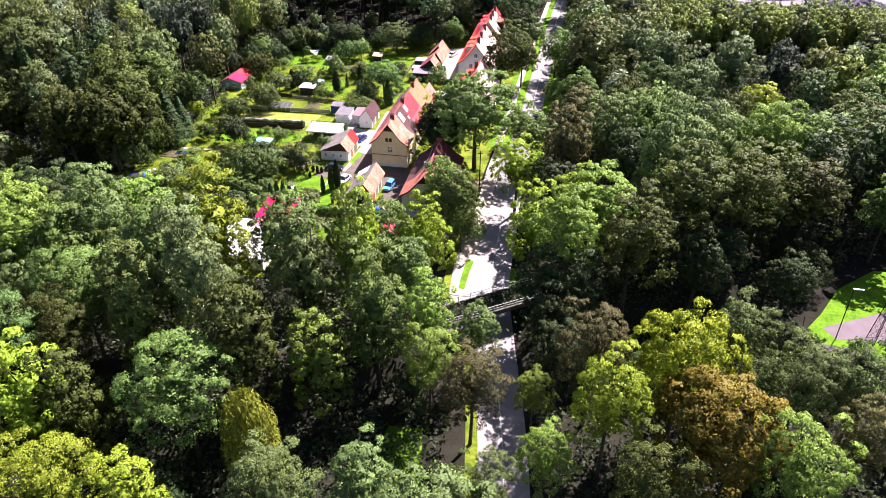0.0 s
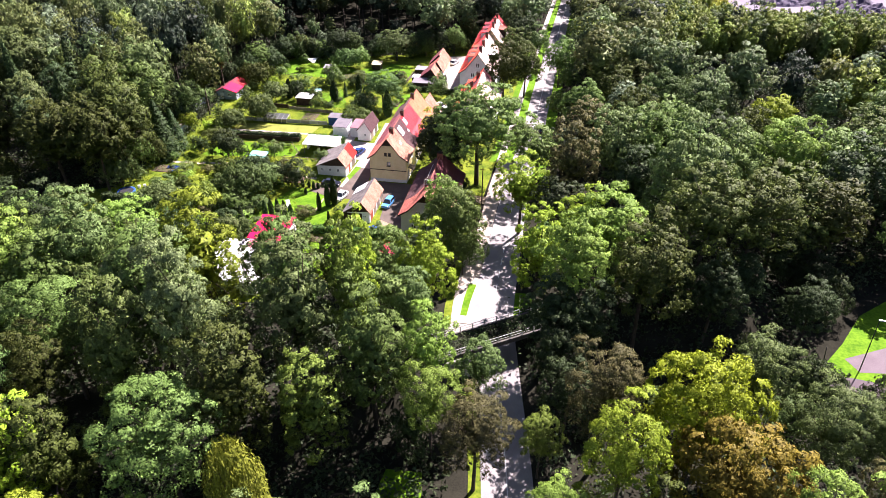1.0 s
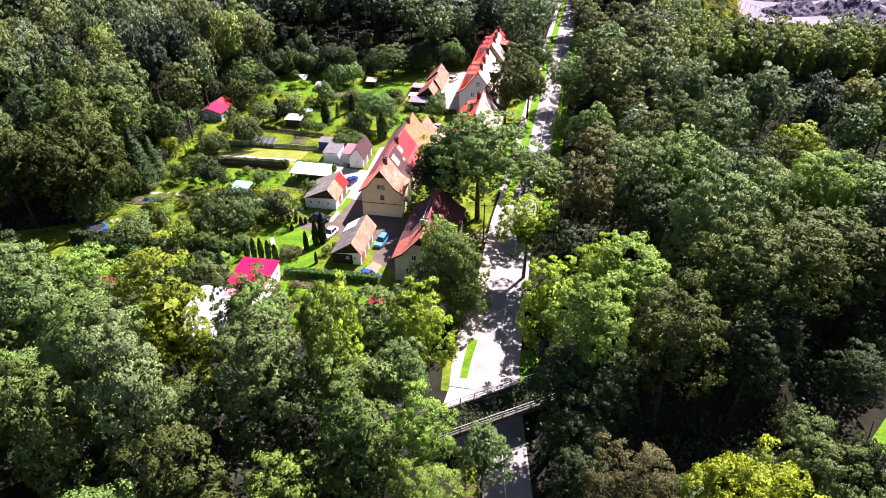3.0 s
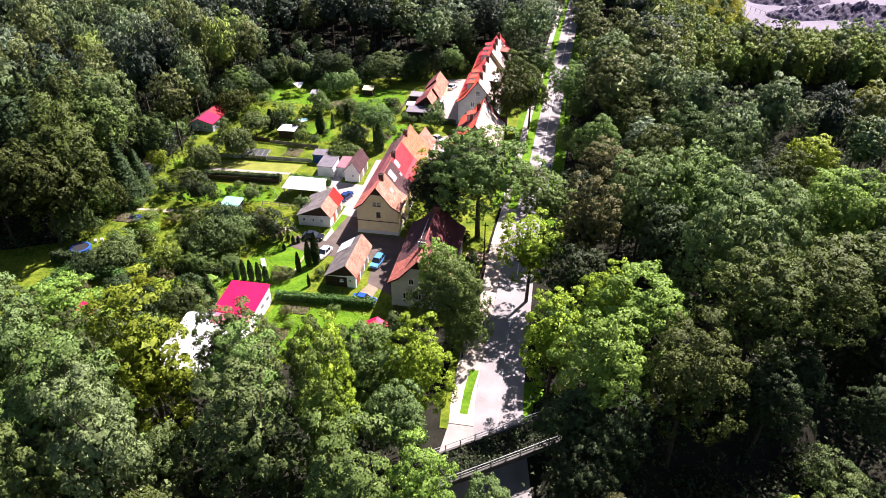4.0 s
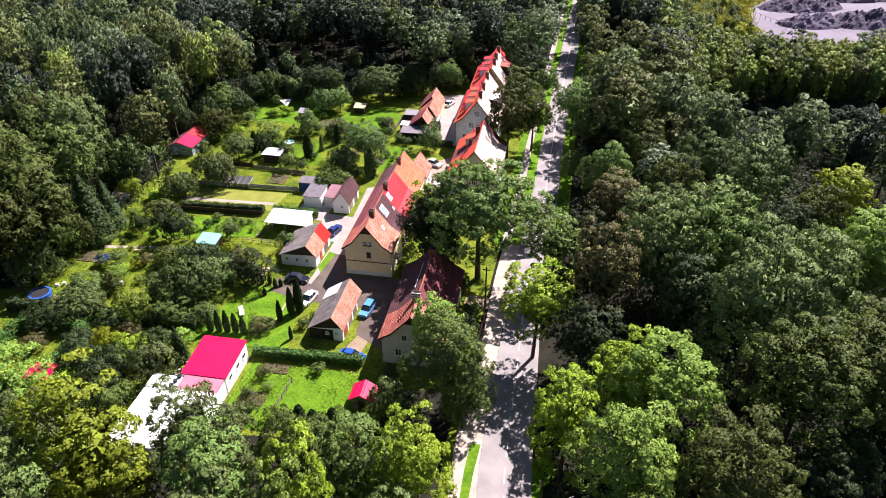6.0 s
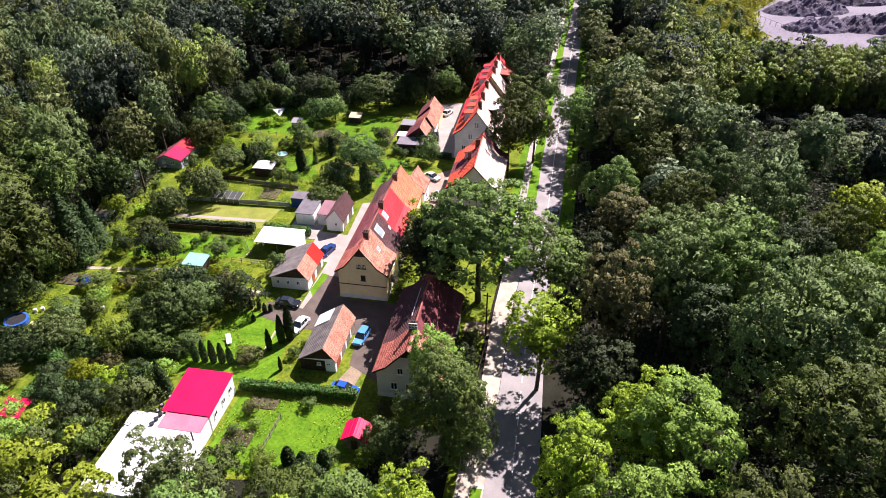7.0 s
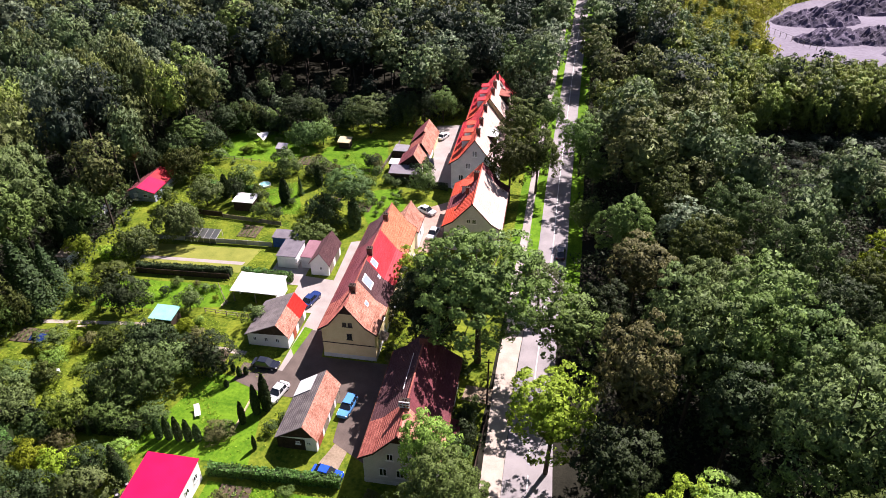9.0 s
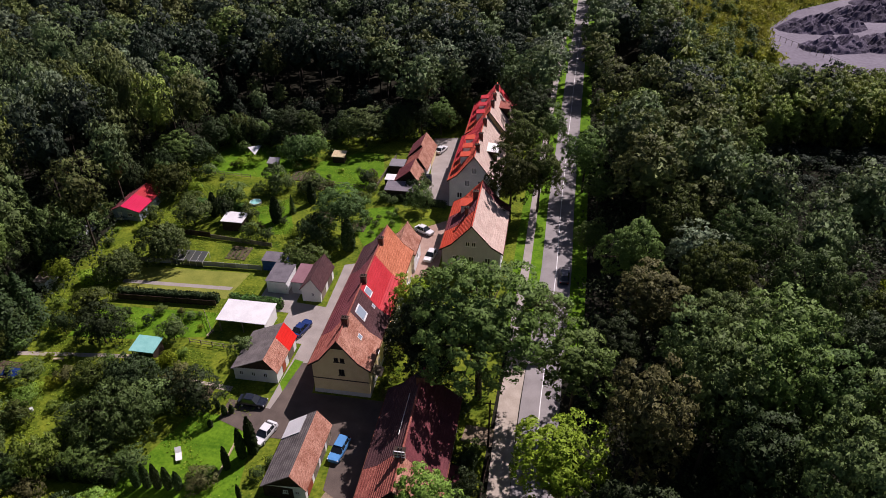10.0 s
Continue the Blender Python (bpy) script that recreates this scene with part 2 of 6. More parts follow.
TYRE = material("tyre_rubber", (0.012, 0.012, 0.012), (0.025, 0.025, 0.025), 0.9, 4.0, 20.0, 0.2)
CAR_WHITE = material("car_paint_white", (0.70, 0.70, 0.70), (0.78, 0.78, 0.78), 0.25, 0.5, 2.0, 0.0, spread=0.02, spec=0.6)
CAR_BLUE = material("car_paint_blue", (0.080, 0.270, 0.560), (0.100, 0.310, 0.620), 0.25, 0.5, 2.0, 0.0, spread=0.02, spec=0.6)
CAR_DARK = material("car_paint_dark", (0.014, 0.018, 0.028), (0.022, 0.026, 0.038), 0.2, 0.5, 2.0, 0.0, spread=0.02, spec=0.7)
CAR_ROYAL = material("car_paint_royal_blue", (0.012, 0.075, 0.520), (0.020, 0.095, 0.600), 0.25, 0.5, 2.0, 0.0, spread=0.02, spec=0.6)
CAR_NAVY = material("car_paint_navy", (0.012, 0.030, 0.120), (0.018, 0.042, 0.160), 0.25, 0.5, 2.0, 0.0, spread=0.02, spec=0.6)
SPOIL = material("dug_spoil", (0.036, 0.028, 0.048), (0.144, 0.118, 0.171), 0.9, 0.20, 1.6, 1.0, spread=0.1)
SAND = material("bare_sand", (0.143, 0.124, 0.151), (0.229, 0.207, 0.243), 0.95, 0.05, 0.8, 0.3, spread=0.02)


# ---------------------------------------------------------------- building blocks
class Shape:
    """Vertices and faces of one part."""

    def __init__(self):
        self.v, self.f = [], []

    def add(self, verts, faces):
        k = len(self.v)
        self.v += [tuple(p) for p in verts]
        self.f += [tuple(k + i for i in f) for f in faces]
        return self

    def box(self, x0, x1, y0, y1, z0, z1):
        v = [(x, y, z) for z in (z0, z1) for y in (y0, y1) for x in (x0, x1)]
        return self.add(v, [(0, 2, 3, 1), (4, 5, 7, 6), (0, 1, 5, 4), (1, 3, 7, 5), (3, 2, 6, 7), (2, 0, 4, 6)])

    def loft(self, a, b):
        """A closed solid between two rings of equally many points."""
        n = len(a)
        faces = [(i, (i + 1) % n, n + (i + 1) % n, n + i) for i in range(n)]
        return self.add(list(a) + list(b), faces + [tuple(range(n))[::-1], tuple(range(n, 2 * n))])

    def prism(self, ring, dx=0, dy=0, dz=0):
        return self.loft(ring, [(x + dx, y + dy, z + dz) for x, y, z in ring])

    def rod(self, p, q, r0, r1=None, n=6):
        p, q = Vector(p), Vector(q)
        r1 = r0 if r1 is None else r1
        d = (q - p).normalized()
        s = d.orthogonal().normalized()
        t = d.cross(s)
        ring = [(math.cos(2 * math.pi * i / n), math.sin(2 * math.pi * i / n)) for i in range(n)]
        return self.loft([p + r0 * (c * s + k * t) for c, k in ring], [q + r1 * (c * s + k * t) for c, k in ring])

    def mesh(self, name, mat, smooth=False):
        me = bpy.data.meshes.new(name)
        me.from_pydata(self.v, [], self.f)
        me.update()
        bm = bmesh.new()
        bm.from_mesh(me)
        bmesh.ops.recalc_face_normals(bm, faces=bm.faces)
        bm.to_mesh(me)
        bm.free()
        if smooth:
            me.polygons.foreach_set("use_smooth", [True] * len(me.polygons))
        me.materials.append(mat)
        return me


def part(name, shape, mat, parent, label="", at=None, smooth=False):
    me = shape if isinstance(shape, bpy.types.Mesh) else shape.mesh(name, mat, smooth)
    ob = new(name, me)
    ob.parent = parent
    if at is not None:
        ob.matrix_basis = at
    return tagged(ob, label)


def thing(name, x, y, z, label, category, group="", turn=0):
    ob = new(name)
    ob.empty_display_size = 0.3
    ob.matrix_world = pose(x, y, z, 0, 0, turn)
    return tagged(ob, label, category, group)


def sheet(name, pts, z, mat, label, category, thick=0.0, kind="structure"):
    """A flat piece of ground of any outline."""
    s = Shape()
    if thick:
        s.prism([(x, y, z) for x, y in pts], dz=thick)
    else:
        s.add([(x, y, z) for x, y in pts], [tuple(range(len(pts)))])
    ob = new(name, s.mesh(name, mat))
    return tagged(ob, label, category, kind=kind)


def leaf_mesh(name, v, mat, normals=None):
    """A mesh of loose leaves from an array of corners, three to a leaf."""
    v = np.asarray(v, dtype=np.float32).reshape(-1, 3)
    q = len(v) // 3
    me = bpy.data.meshes.new(name)
    me.vertices.add(len(v))
    me.vertices.foreach_set("co", v.ravel())
    me.loops.add(len(v))
    me.loops.foreach_set("vertex_index", np.arange(len(v), dtype=np.int32))
    me.polygons.add(q)
    me.polygons.foreach_set("loop_start", np.arange(0, 3 * q, 3, dtype=np.int32))
    me.update(calc_edges=True)
    if mat:
        me.materials.append(mat)
    if normals is not None:
        me.polygons.foreach_set("use_smooth", [True] * q)
        me.normals_split_custom_set_from_vertices(np.asarray(normals, dtype=np.float32).reshape(-1, 3))
    return me


# ---------------------------------------------------------------- foliage
def unit(a):
    return a / np.maximum(np.linalg.norm(a, axis=1, keepdims=True), 1e-6)


def blades(pos, normal, half_l, half_w, rng, hang=0.0):
    """Leaves at pos, facing along normal."""
    n = unit(normal)
    t = rng.normal(size=n.shape)
    t[:, 2] -= hang
    t = unit(t - n * np.sum(t * n, axis=1, keepdims=True))
    s = np.cross(n, t)
    k = rng.uniform(0.7, 1.3, (len(n), 1))
    a, b = t * half_l * k, s * half_w * k
    return np.stack([pos + 1.15 * a, pos - 0.7 * a + b, pos - 0.7 * a - b], axis=1).reshape(-1, 3)


def lumps_on(rng, count, R, H, low, rmin, rmax, waist=0.62, tall=0.40, near=0.30):
    """Bough lumps spread over an uneven crown: centres and radii."""
    d = unit(rng.normal(size=(count * 8, 3)))
    d = d[d[:, 2] > low]
    keep = []
    for p in d:
        if all(np.dot(p, q) < math.cos(near) for q in keep):
            keep.append(p)
        if len(keep) == count:
            break
    d = np.array(keep)
    bulge = 1 + 0.16 * np.sin(3 * np.arctan2(d[:, 1], d[:, 0]) + rng.uniform(0, 6)) + 0.10 * np.sin(5 * d[:, 2] + rng.uniform(0, 6))
    reach = (rng.uniform(0.66, 0.98, len(d)) * bulge)[:, None]
    c = d * reach * np.array([R, R, H * tall]) + np.array([0, 0, waist * H])
    return c, rng.uniform(rmin, rmax, len(d)) * R


def crown(seed, R, H, count, per, leaf, low=-0.45, rmin=0.20, rmax=0.34, waist=0.62, tall=0.40, near=0.30, hang=0.0, slim=0.72, tufts=9):
    """Boughs over an uneven crown, each bough a cluster of leafy tufts with dark gaps between them."""
    rng = np.random.default_rng(seed)
    c, r = lumps_on(rng, count, R, H, low, rmin, rmax, waist, tall, near)
    heart = np.array([0, 0, waist * H])
    squash = np.array([1, 1, 0.8 + 0.25 * hang])
    out, shade = [], []
    for ci, ri in zip(c, r):
        away = (ci - heart) / np.array([R, R, H * tall])
        away /= np.linalg.norm(away)
        lead = unit(rng.normal(size=(tufts, 3)) + 0.75 * away + np.array([0, 0, 0.45]))
        m = max(4, int((per if ci[2] > heart[2] else 0.7 * per) / tufts))
        td = np.repeat(lead, m, axis=0)
        mid = ci + td * ri * 0.74 * squash
        rt = np.repeat(rng.uniform(0.30, 0.50, tufts), m)[:, None] * ri
        d = unit(rng.normal(size=td.shape) + 0.85 * td + np.array([0, 0, 0.3]))
        p = mid + d * rt * rng.uniform(0.62, 1.12, (len(d), 1)) * squash
        out.append(blades(p, d + 0.40 * rng.normal(size=d.shape), leaf, leaf * slim, rng, hang))
        shade.append(np.repeat(unit(0.75 * d + 0.45 * td + 0.55 * away + 0.2 * rng.normal(size=d.shape)), 3, axis=0))
    d = unit(rng.normal(size=(count * 20, 3)))
    p = d * rng.uniform(0.10, 0.54, (len(d), 1)) * np.array([R, R, H * tall]) + heart
    out.append(blades(p, d + 0.5 * rng.normal(size=d.shape), leaf * 2.2, leaf * 1.6, rng))
    shade.append(np.repeat(unit(d + 0.2 * rng.normal(size=d.shape)), 3, axis=0))
    return np.concatenate(out), c, np.concatenate(shade)


def bole(seed, H, limbs, thick):
    """A tapered, leaning trunk with limbs that reach the bough lumps."""
    rng = np.random.default_rng(seed)
    s = Shape()
    knee = (rng.normal() * 0.2, rng.normal() * 0.2, H * 0.35)
    top = (rng.normal() * 0.3, rng.normal() * 0.3, H * 0.72)
    s.rod((0, 0, -0.3), knee, thick, thick * 0.72, 7)
    s.rod(knee, top, thick * 0.72, thick * 0.22, 6)
    for c in limbs[:9]:
        k = rng.uniform(0.15, 0.8)
        a = Vector(knee).lerp(Vector(top), k)
        s.rod(a, tuple(c), thick * 0.34, thick * 0.08, 4)
    return s


def conifer_crown(seed, H, R, whorls, per, leaf):
    rng = np.random.default_rng(seed)
    out = []
    for i in range(whorls):
        k = i / (whorls - 1)
        rad = R * (1 - k) ** 0.8 + 0.12
        n = max(8, int(per * (0.25 + 0.75 * (1 - k))))
        a = rng.uniform(0, 2 * math.pi, n)
        q = rng.uniform(0.45, 1.05, n) * rad
        p = np.stack([np.cos(a) * q, np.sin(a) * q, H * (0.06 + 0.92 * k) - 0.25 * q + rng.normal(size=n) * 0.12], axis=1)
        nrm = np.stack([np.cos(a), np.sin(a), np.full(n, 0.7)], axis=1)
        out.append(blades(p, nrm + 0.4 * rng.normal(size=nrm.shape), leaf, leaf * 0.6, rng, 0.8))
    return np.concatenate(out)


def willow_crown(seed, R, H):
    rng = np.random.default_rng(seed)
    out = []
    for _ in range(330):
        a, q = rng.uniform(0, 2 * math.pi), R * math.sqrt(rng.uniform(0.02, 1))
        top = H * (0.98 - 0.28 * (q / R) ** 2) + rng.normal() * 0.3
        low = top - rng.uniform(0.25, 0.6) * H
        n = 14
        z = np.linspace(top, low, n)
        out_r = q + 0.5 * np.linspace(0, 1, n)
        p = np.stack([np.cos(a) * out_r, np.sin(a) * out_r, z], axis=1) + rng.normal(size=(n, 3)) * 0.16
        nrm = np.stack([np.full(n, math.cos(a)), np.full(n, math.sin(a)), np.full(n, 0.5)], axis=1)
        out.append(blades(p, nrm + 0.5 * rng.normal(size=nrm.shape), 0.40, 0.10, rng, 3.5))
    return np.concatenate(out)


TEMPLATES = {"close": [], "tall": [], "broad": [], "bush": [], "slim": [], "mid": [], "wide": [], "birch": []}
for i in range(7):
    v, c, nv = crown(10 + i, 5.2, 22.0, 64, 270, 0.155, -0.45, 0.18, 0.30, tall=0.38)
    TEMPLATES["tall"].append((22.0, 5.2, leaf_mesh("crown", v, LEAF["mid"], nv), bole(10 + i, 22.0, c, 0.34).mesh("trunk", BARK)))
for i in range(5):
    v, c, nv = crown(310 + i, 5.2, 22.0, 66, 390, 0.118, -0.45, 0.18, 0.31, tall=0.38, tufts=11)
    TEMPLATES["close"].append((22.0, 5.2, leaf_mesh("crown", v, LEAF["mid"], nv), bole(310 + i, 22.0, c, 0.34).mesh("trunk", BARK)))
for i in range(5):
    v, c, nv = crown(110 + i, 5.2, 22.0, 60, 130, 0.22, -0.45, 0.18, 0.31, tall=0.38)
    TEMPLATES["mid"].append((22.0, 5.2, leaf_mesh("crown", v, LEAF["mid"], nv), bole(110 + i, 22.0, c, 0.34).mesh("trunk", BARK)))
for i in range(4):
    v, c, nv = crown(30 + i, 7.0, 19.0, 92, 280, 0.165, -0.5, 0.14, 0.25, near=0.24)
    TEMPLATES["broad"].append((19.0, 7.0, leaf_mesh("crown", v, LEAF["mid"], nv), bole(30 + i, 19.0, c, 0.42).mesh("trunk", BARK)))
for i in range(4):
    v, c, nv = crown(50 + i, 3.0, 5.0, 30, 150, 0.13, -0.75, 0.26, 0.42, waist=0.5, tall=0.46)
    TEMPLATES["bush"].append((5.0, 3.0, leaf_mesh("crown", v, LEAF["mid"], nv), bole(50 + i, 5.0, c, 0.12).mesh("trunk", BARK)))
for i in range(2):
    v, c, nv = crown(130 + i, 6.0, 6.0, 84, 84, 0.20, -0.3, 0.13, 0.23, waist=0.42, tall=0.5, near=0.22)
    TEMPLATES["wide"].append((6.0, 6.0, leaf_mesh("crown", v, LEAF["mid"], nv), bole(130 + i, 6.0, c, 0.2).mesh("trunk", BARK)))
for i in range(3):
    v, c, nv = crown(70 + i, 4.2, 24.0, 66, 230, 0.165, -0.8, 0.22, 0.34, waist=0.56, tall=0.44, near=0.24)
    TEMPLATES["slim"].append((24.0, 4.2, leaf_mesh("crown", v, LEAF["mid"], nv), bole(70 + i, 24.0, c, 0.34).mesh("trunk", BARK)))
for i in range(4):
    v, c, nv = crown(150 + i, 3.9, 21.0, 60, 105, 0.31, -0.7, 0.22, 0.36, waist=0.58, tall=0.42, near=0.24, hang=2.2, slim=0.4)
    TEMPLATES["birch"].append((21.0, 3.9, leaf_mesh("crown", v, LEAF["mid"], nv), bole(150 + i, 21.0, c, 0.26).mesh("trunk", BARK)))
CONIFERS = [leaf_mesh("crown", conifer_crown(90 + i, 10.0, 2.0, 30, 130, 0.19), LEAF["conifer"]) for i in range(2)]
CONIFER_BOLE = Shape().rod((0, 0, -0.2), (0, 0, 9.5), 0.18, 0.03, 6).mesh("trunk", BARK)
WILLOW_BOLE = Shape().rod((0, 0, -0.3), (0.2, 0.1, 6.0), 0.42, 0.30, 8).rod((0.2, 0.1, 5.9), (1.5, 0.4, 11.5), 0.22, 0.08, 6).rod((0.2, 0.1, 5.7), (-1.4, -0.5, 11.0), 0.22, 0.08, 6).rod((0.2, 0.1, 5.8), (0.1, 1.2, 12.0), 0.20, 0.08, 6).mesh("trunk", BARK)
WILLOW = leaf_mesh("crown", willow_crown(99, 3.6, 15.0), LEAF["willow"])

TREE_WORDS = {
    "green": "tall broadleaf tree with a dense dark green crown", "mid": "leafy broadleaf tree with a green crown",
    "light": "broadleaf tree with a light green sunlit crown", "lime": "broadleaf tree with a bright yellow-green crown",
    "yellow": "wide broadleaf tree with a vivid yellow-green crown", "willow": "weeping willow with hanging yellow-green strands",
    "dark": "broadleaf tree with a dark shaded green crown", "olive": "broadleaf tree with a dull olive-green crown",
    "greygreen": "broadleaf tree with a grey-green crown", "silver": "broadleaf tree with a pale silvery green crown",
    "brown": "broadleaf tree with a brownish green crown", "rust": "broadleaf tree with a rust-brown turning crown",
    "conifer": "slender dark green conifer with a pointed top",
}
tree_rng = random.Random(5)


def tree(x, y, H, R, kind, group, base=0.0, where=""):
    small = H < 8.5
    name = "willow_tree" if kind == "willow" else "conifer_tree" if kind == "conifer" else "shrub" if H < 4.6 else "tree"
    words = TREE_WORDS[kind]
    if name == "shrub":
        words = words.replace("broadleaf tree", "garden shrub").replace("tall ", "").replace("wide ", "")
    holder = thing(name, x, y, base, words + where, "shrub" if name == "shrub" else "tree", group, tree_rng.uniform(0, 360))
    if kind == "willow":
        H0, R0, top, foot = 15.0, 3.6, WILLOW, WILLOW_BOLE
    elif kind == "conifer":
        H0, R0, top, foot = 10.0, 2.0, tree_rng.choice(CONIFERS), CONIFER_BOLE
    else:
        key = "wide" if small and R > 3.7 else "bush" if small else "slim" if R < 0.19 * H else "broad" if R > 0.30 * H else "birch" if x < -80 and kind in ("olive", "brown", "greygreen") else "mid" if y > 105 else "close" if y < 68 else "tall"
        H0, R0, top, foot = tree_rng.choice(TEMPLATES[key])
    size = Matrix.Diagonal((R / R0, R / R0, H / H0, 1))
    part("trunk", foot, None, holder, at=size)
    ob = part("crown", top, None, holder, at=size)
    if kind != "conifer" and kind != "willow":
        ob.material_slots[0].link = "OBJECT"
        ob.material_slots[0].material = LEAF[kind]
    return holder


# ---------------------------------------------------------------- the ground
ROAD_LINE = [(30, 2.5), (52, -1.8), (62, -3.1), (76, -5.7), (92, -8.6), (98, -9.0), (138, -9.0), (175, -7.2), (199, -6.7), (240, -5.2), (284, -3.5), (460, 4.0), (700, 14.0)]


def road_x(y):
    return float(np.interp(y, [p[0] for p in ROAD_LINE], [p[1] for p in ROAD_LINE]))


def rail_y(x):
    """The line of the old railway that crosses above the road."""
    return 84.2 + (x + 8) * 0.68 if x < -1 else 88.96 + (x + 1) * 0.42


def ground_z(x, y):
    gap = abs(y - rail_y(x)) * 0.86
    k = min(1.0, max(0.0, (9.0 - gap) / 6.0))
    h = 4.1 * k * k * (3 - 2 * k)
    off = x - road_x(y)
    if -11.0 < off < 7.0:
        e = min(1.0, max(0.0, (off - 5.2) / 1.8)) if off > 0 else min(1.0, max(0.0, (-off - 9.2) / 1.8))
        h *= e
    if x < -45:
        h *= max(0.0, (x + 60) / 15) if x > -60 else 0.0
    if x > 30:
        h *= max(0.0, 1 - (x - 30) / 12)
    return h - 0.06


xs = np.unique(np.concatenate([[-3000, -1200, -600, -320], np.arange(-240, -60, 10), np.arange(-60, 50, 1.8), np.arange(50, 280, 10), [320, 600, 1200, 3000]]))
ys = np.unique(np.concatenate([[-3000, -1000, -300, -60], np.arange(-20, 50, 10), np.arange(50, 125, 1.8), np.arange(125, 520, 10), [600, 1200, 3000]]))
s = Shape()
s.v = [(float(x), float(y), ground_z(x, y)) for y in ys for x in xs]
w = len(xs)
s.f = [(j * w + i, j * w + i + 1, (j + 1) * w + i + 1, (j + 1) * w + i) for j in range(len(ys) - 1) for i in range(w - 1)]
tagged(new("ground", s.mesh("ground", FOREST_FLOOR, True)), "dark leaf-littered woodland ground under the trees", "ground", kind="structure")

sheet("lawn", [(-114, 116), (-112, 100), (-88, 96), (-70, 96), (-64, 102), (-64, 90), (-50, 90), (-46, 98), (-30, 100), (-26, 110), (-16.5, 112), (-15.4, 140), (-13.4, 185), (-12, 240), (-33, 246), (-52, 231), (-70, 224), (-90, 221), (-101, 206), (-99, 180), (-97, 150), (-98, 124)],
      -0.03, GRASS, "uneven sunlit garden grass between the houses", "grass")


def strip(name, offs0, offs1, y0, y1, z, mat, label, category, thick=0.0, step=4.0):
    n = max(2, int((y1 - y0) / step))
    yy = [y0 + (y1 - y0) * i / n for i in range(n + 1)]
    s = Shape()
    for a, b in zip(yy, yy[1:]):
        lo = [np.interp(q, [y0, y1], [offs0[0], offs0[1]]) if isinstance(offs0, tuple) else offs0 for q in (a, b)]
        hi = [np.interp(q, [y0, y1], [offs1[0], offs1[1]]) if isinstance(offs1, tuple) else offs1 for q in (a, b)]
        ring = [(road_x(a) + lo[0], a, z), (road_x(a) + hi[0], a, z), (road_x(b) + hi[1], b, z), (road_x(b) + lo[1], b, z)]
        if thick:
            s.prism(ring, dz=thick)
        else:
            s.add(ring, [(0, 1, 2, 3)])
    return tagged(new(name, s.mesh(name, mat)), label, category, kind="structure")


for y0, y1, a, c in ((32, 92, 3.2, 3.5), (92, 112, 3.5, 3.3), (112, 140, 3.3, 2.8), (140, 700, 2.8, 2.8)):
    strip("road", (-a, -c), (a, c), y0, y1, 0.02, ASPHALT, "pale worn grey asphalt road through the woods", "road")
strip("verge", (-5.5, -5.0), (-4.4, -3.6), 93, 102, 0.096, GRASS_MOWN, "narrow grass verge between footpath and road", "grass")
strip("verge", -8.3, -7.0, 90, 112, 0.0, GRASS, "rough grass strip beside the footpath", "grass")
strip("verge", 3.3, 6.4, 93, 101, 0.0, GRASS_MOWN, "bright mown grass verge along the road", "grass")
strip("verge", 2.8, 5.6, 146, 460, 0.0, GRASS_MOWN, "bright mown grass verge along the road", "grass")
strip("verge", -4.9, -2.8, 152, 460, 0.0, GRASS_MOWN, "bright mown grass verge along the road", "grass")
strip("verge", -8.2, -6.5, 152, 250, 0.0, GRASS_MOWN, "bright mown grass beside the footpath", "grass")
strip("verge", -5.0, -3.2, 40, 78, 0.0, GRASS, "grass verge beside the shaded road", "grass")
strip("pavement", -7.0, (-3.52, -3.32), 91, 112, 0.0, DUST, "broad dusty pale footpath beside the road", "pavement", 0.09)
strip("pavement", -6.0, (-3.3, -2.8), 112, 152, 0.0, DUST, "broad dusty pale footpath beside the road", "pavement", 0.09)
strip("pavement", -6.5, -4.9, 152, 330, 0.0, PAVED, "pale concrete footpath between grass verges", "pavement", 0.10)
sheet("forecourt", [(-16.4, 79), (-10, 79), (-11.9, 93.4), (-15.2, 93.4)], 0.01, PAVED, "pale paved mouth of a side track", "pavement")
for a in range(0, 9):
    strip("lane_marking", -0.07, 0.07, 88 + a * 4.2, 90.4 + a * 4.2, 0.026, ROAD_PAINT, "white dashed centre line on the asphalt", "road marking")
strip("lane_marking", -0.07, 0.07, 128, 330, 0.026, ROAD_PAINT, "white centre line on the asphalt", "road marking")
strip("lane_marking", -0.07, 0.07, 40, 80, 0.026, ROAD_PAINT, "white centre line on the shaded asphalt", "road marking")

sheet("lane", [(-48.2, 131), (-43.2, 131), (-43.2, 160), (-44.5, 171), (-47.0, 170), (-46.6, 157), (-52.2, 157.5), (-52.2, 168), (-59, 168), (-59, 154.5), (-52.5, 154.5), (-52.5, 147.2), (-47.6, 147.2)], 0.0, PAVED, "pale concrete lane and yard behind the long house", "pavement")
sheet("lane_patch", [(-48.2, 128), (-30, 128), (-30, 137), (-42.4, 137), (-43.2, 143), (-46.0, 143), (-47.4, 133), (-54, 134), (-54, 130)], 0.012, ASPHALT_OLD, "worn brown asphalt lane beside the long house", "pavement")
sheet("drive", [(-35.6, 121), (-30.2, 118), (-30.2, 128.4), (-36.2, 128.4)], 0.004, ASPHALT_OLD, "worn brown asphalt drive between the garages and the house", "pavement")
sheet("yard", [(-37.5, 165), (-29.3, 170), (-29.3, 190), (-36.5, 184)], 0.0, BRICK_PAVED, "reddish paved yard behind the white-gabled house", "pavement")
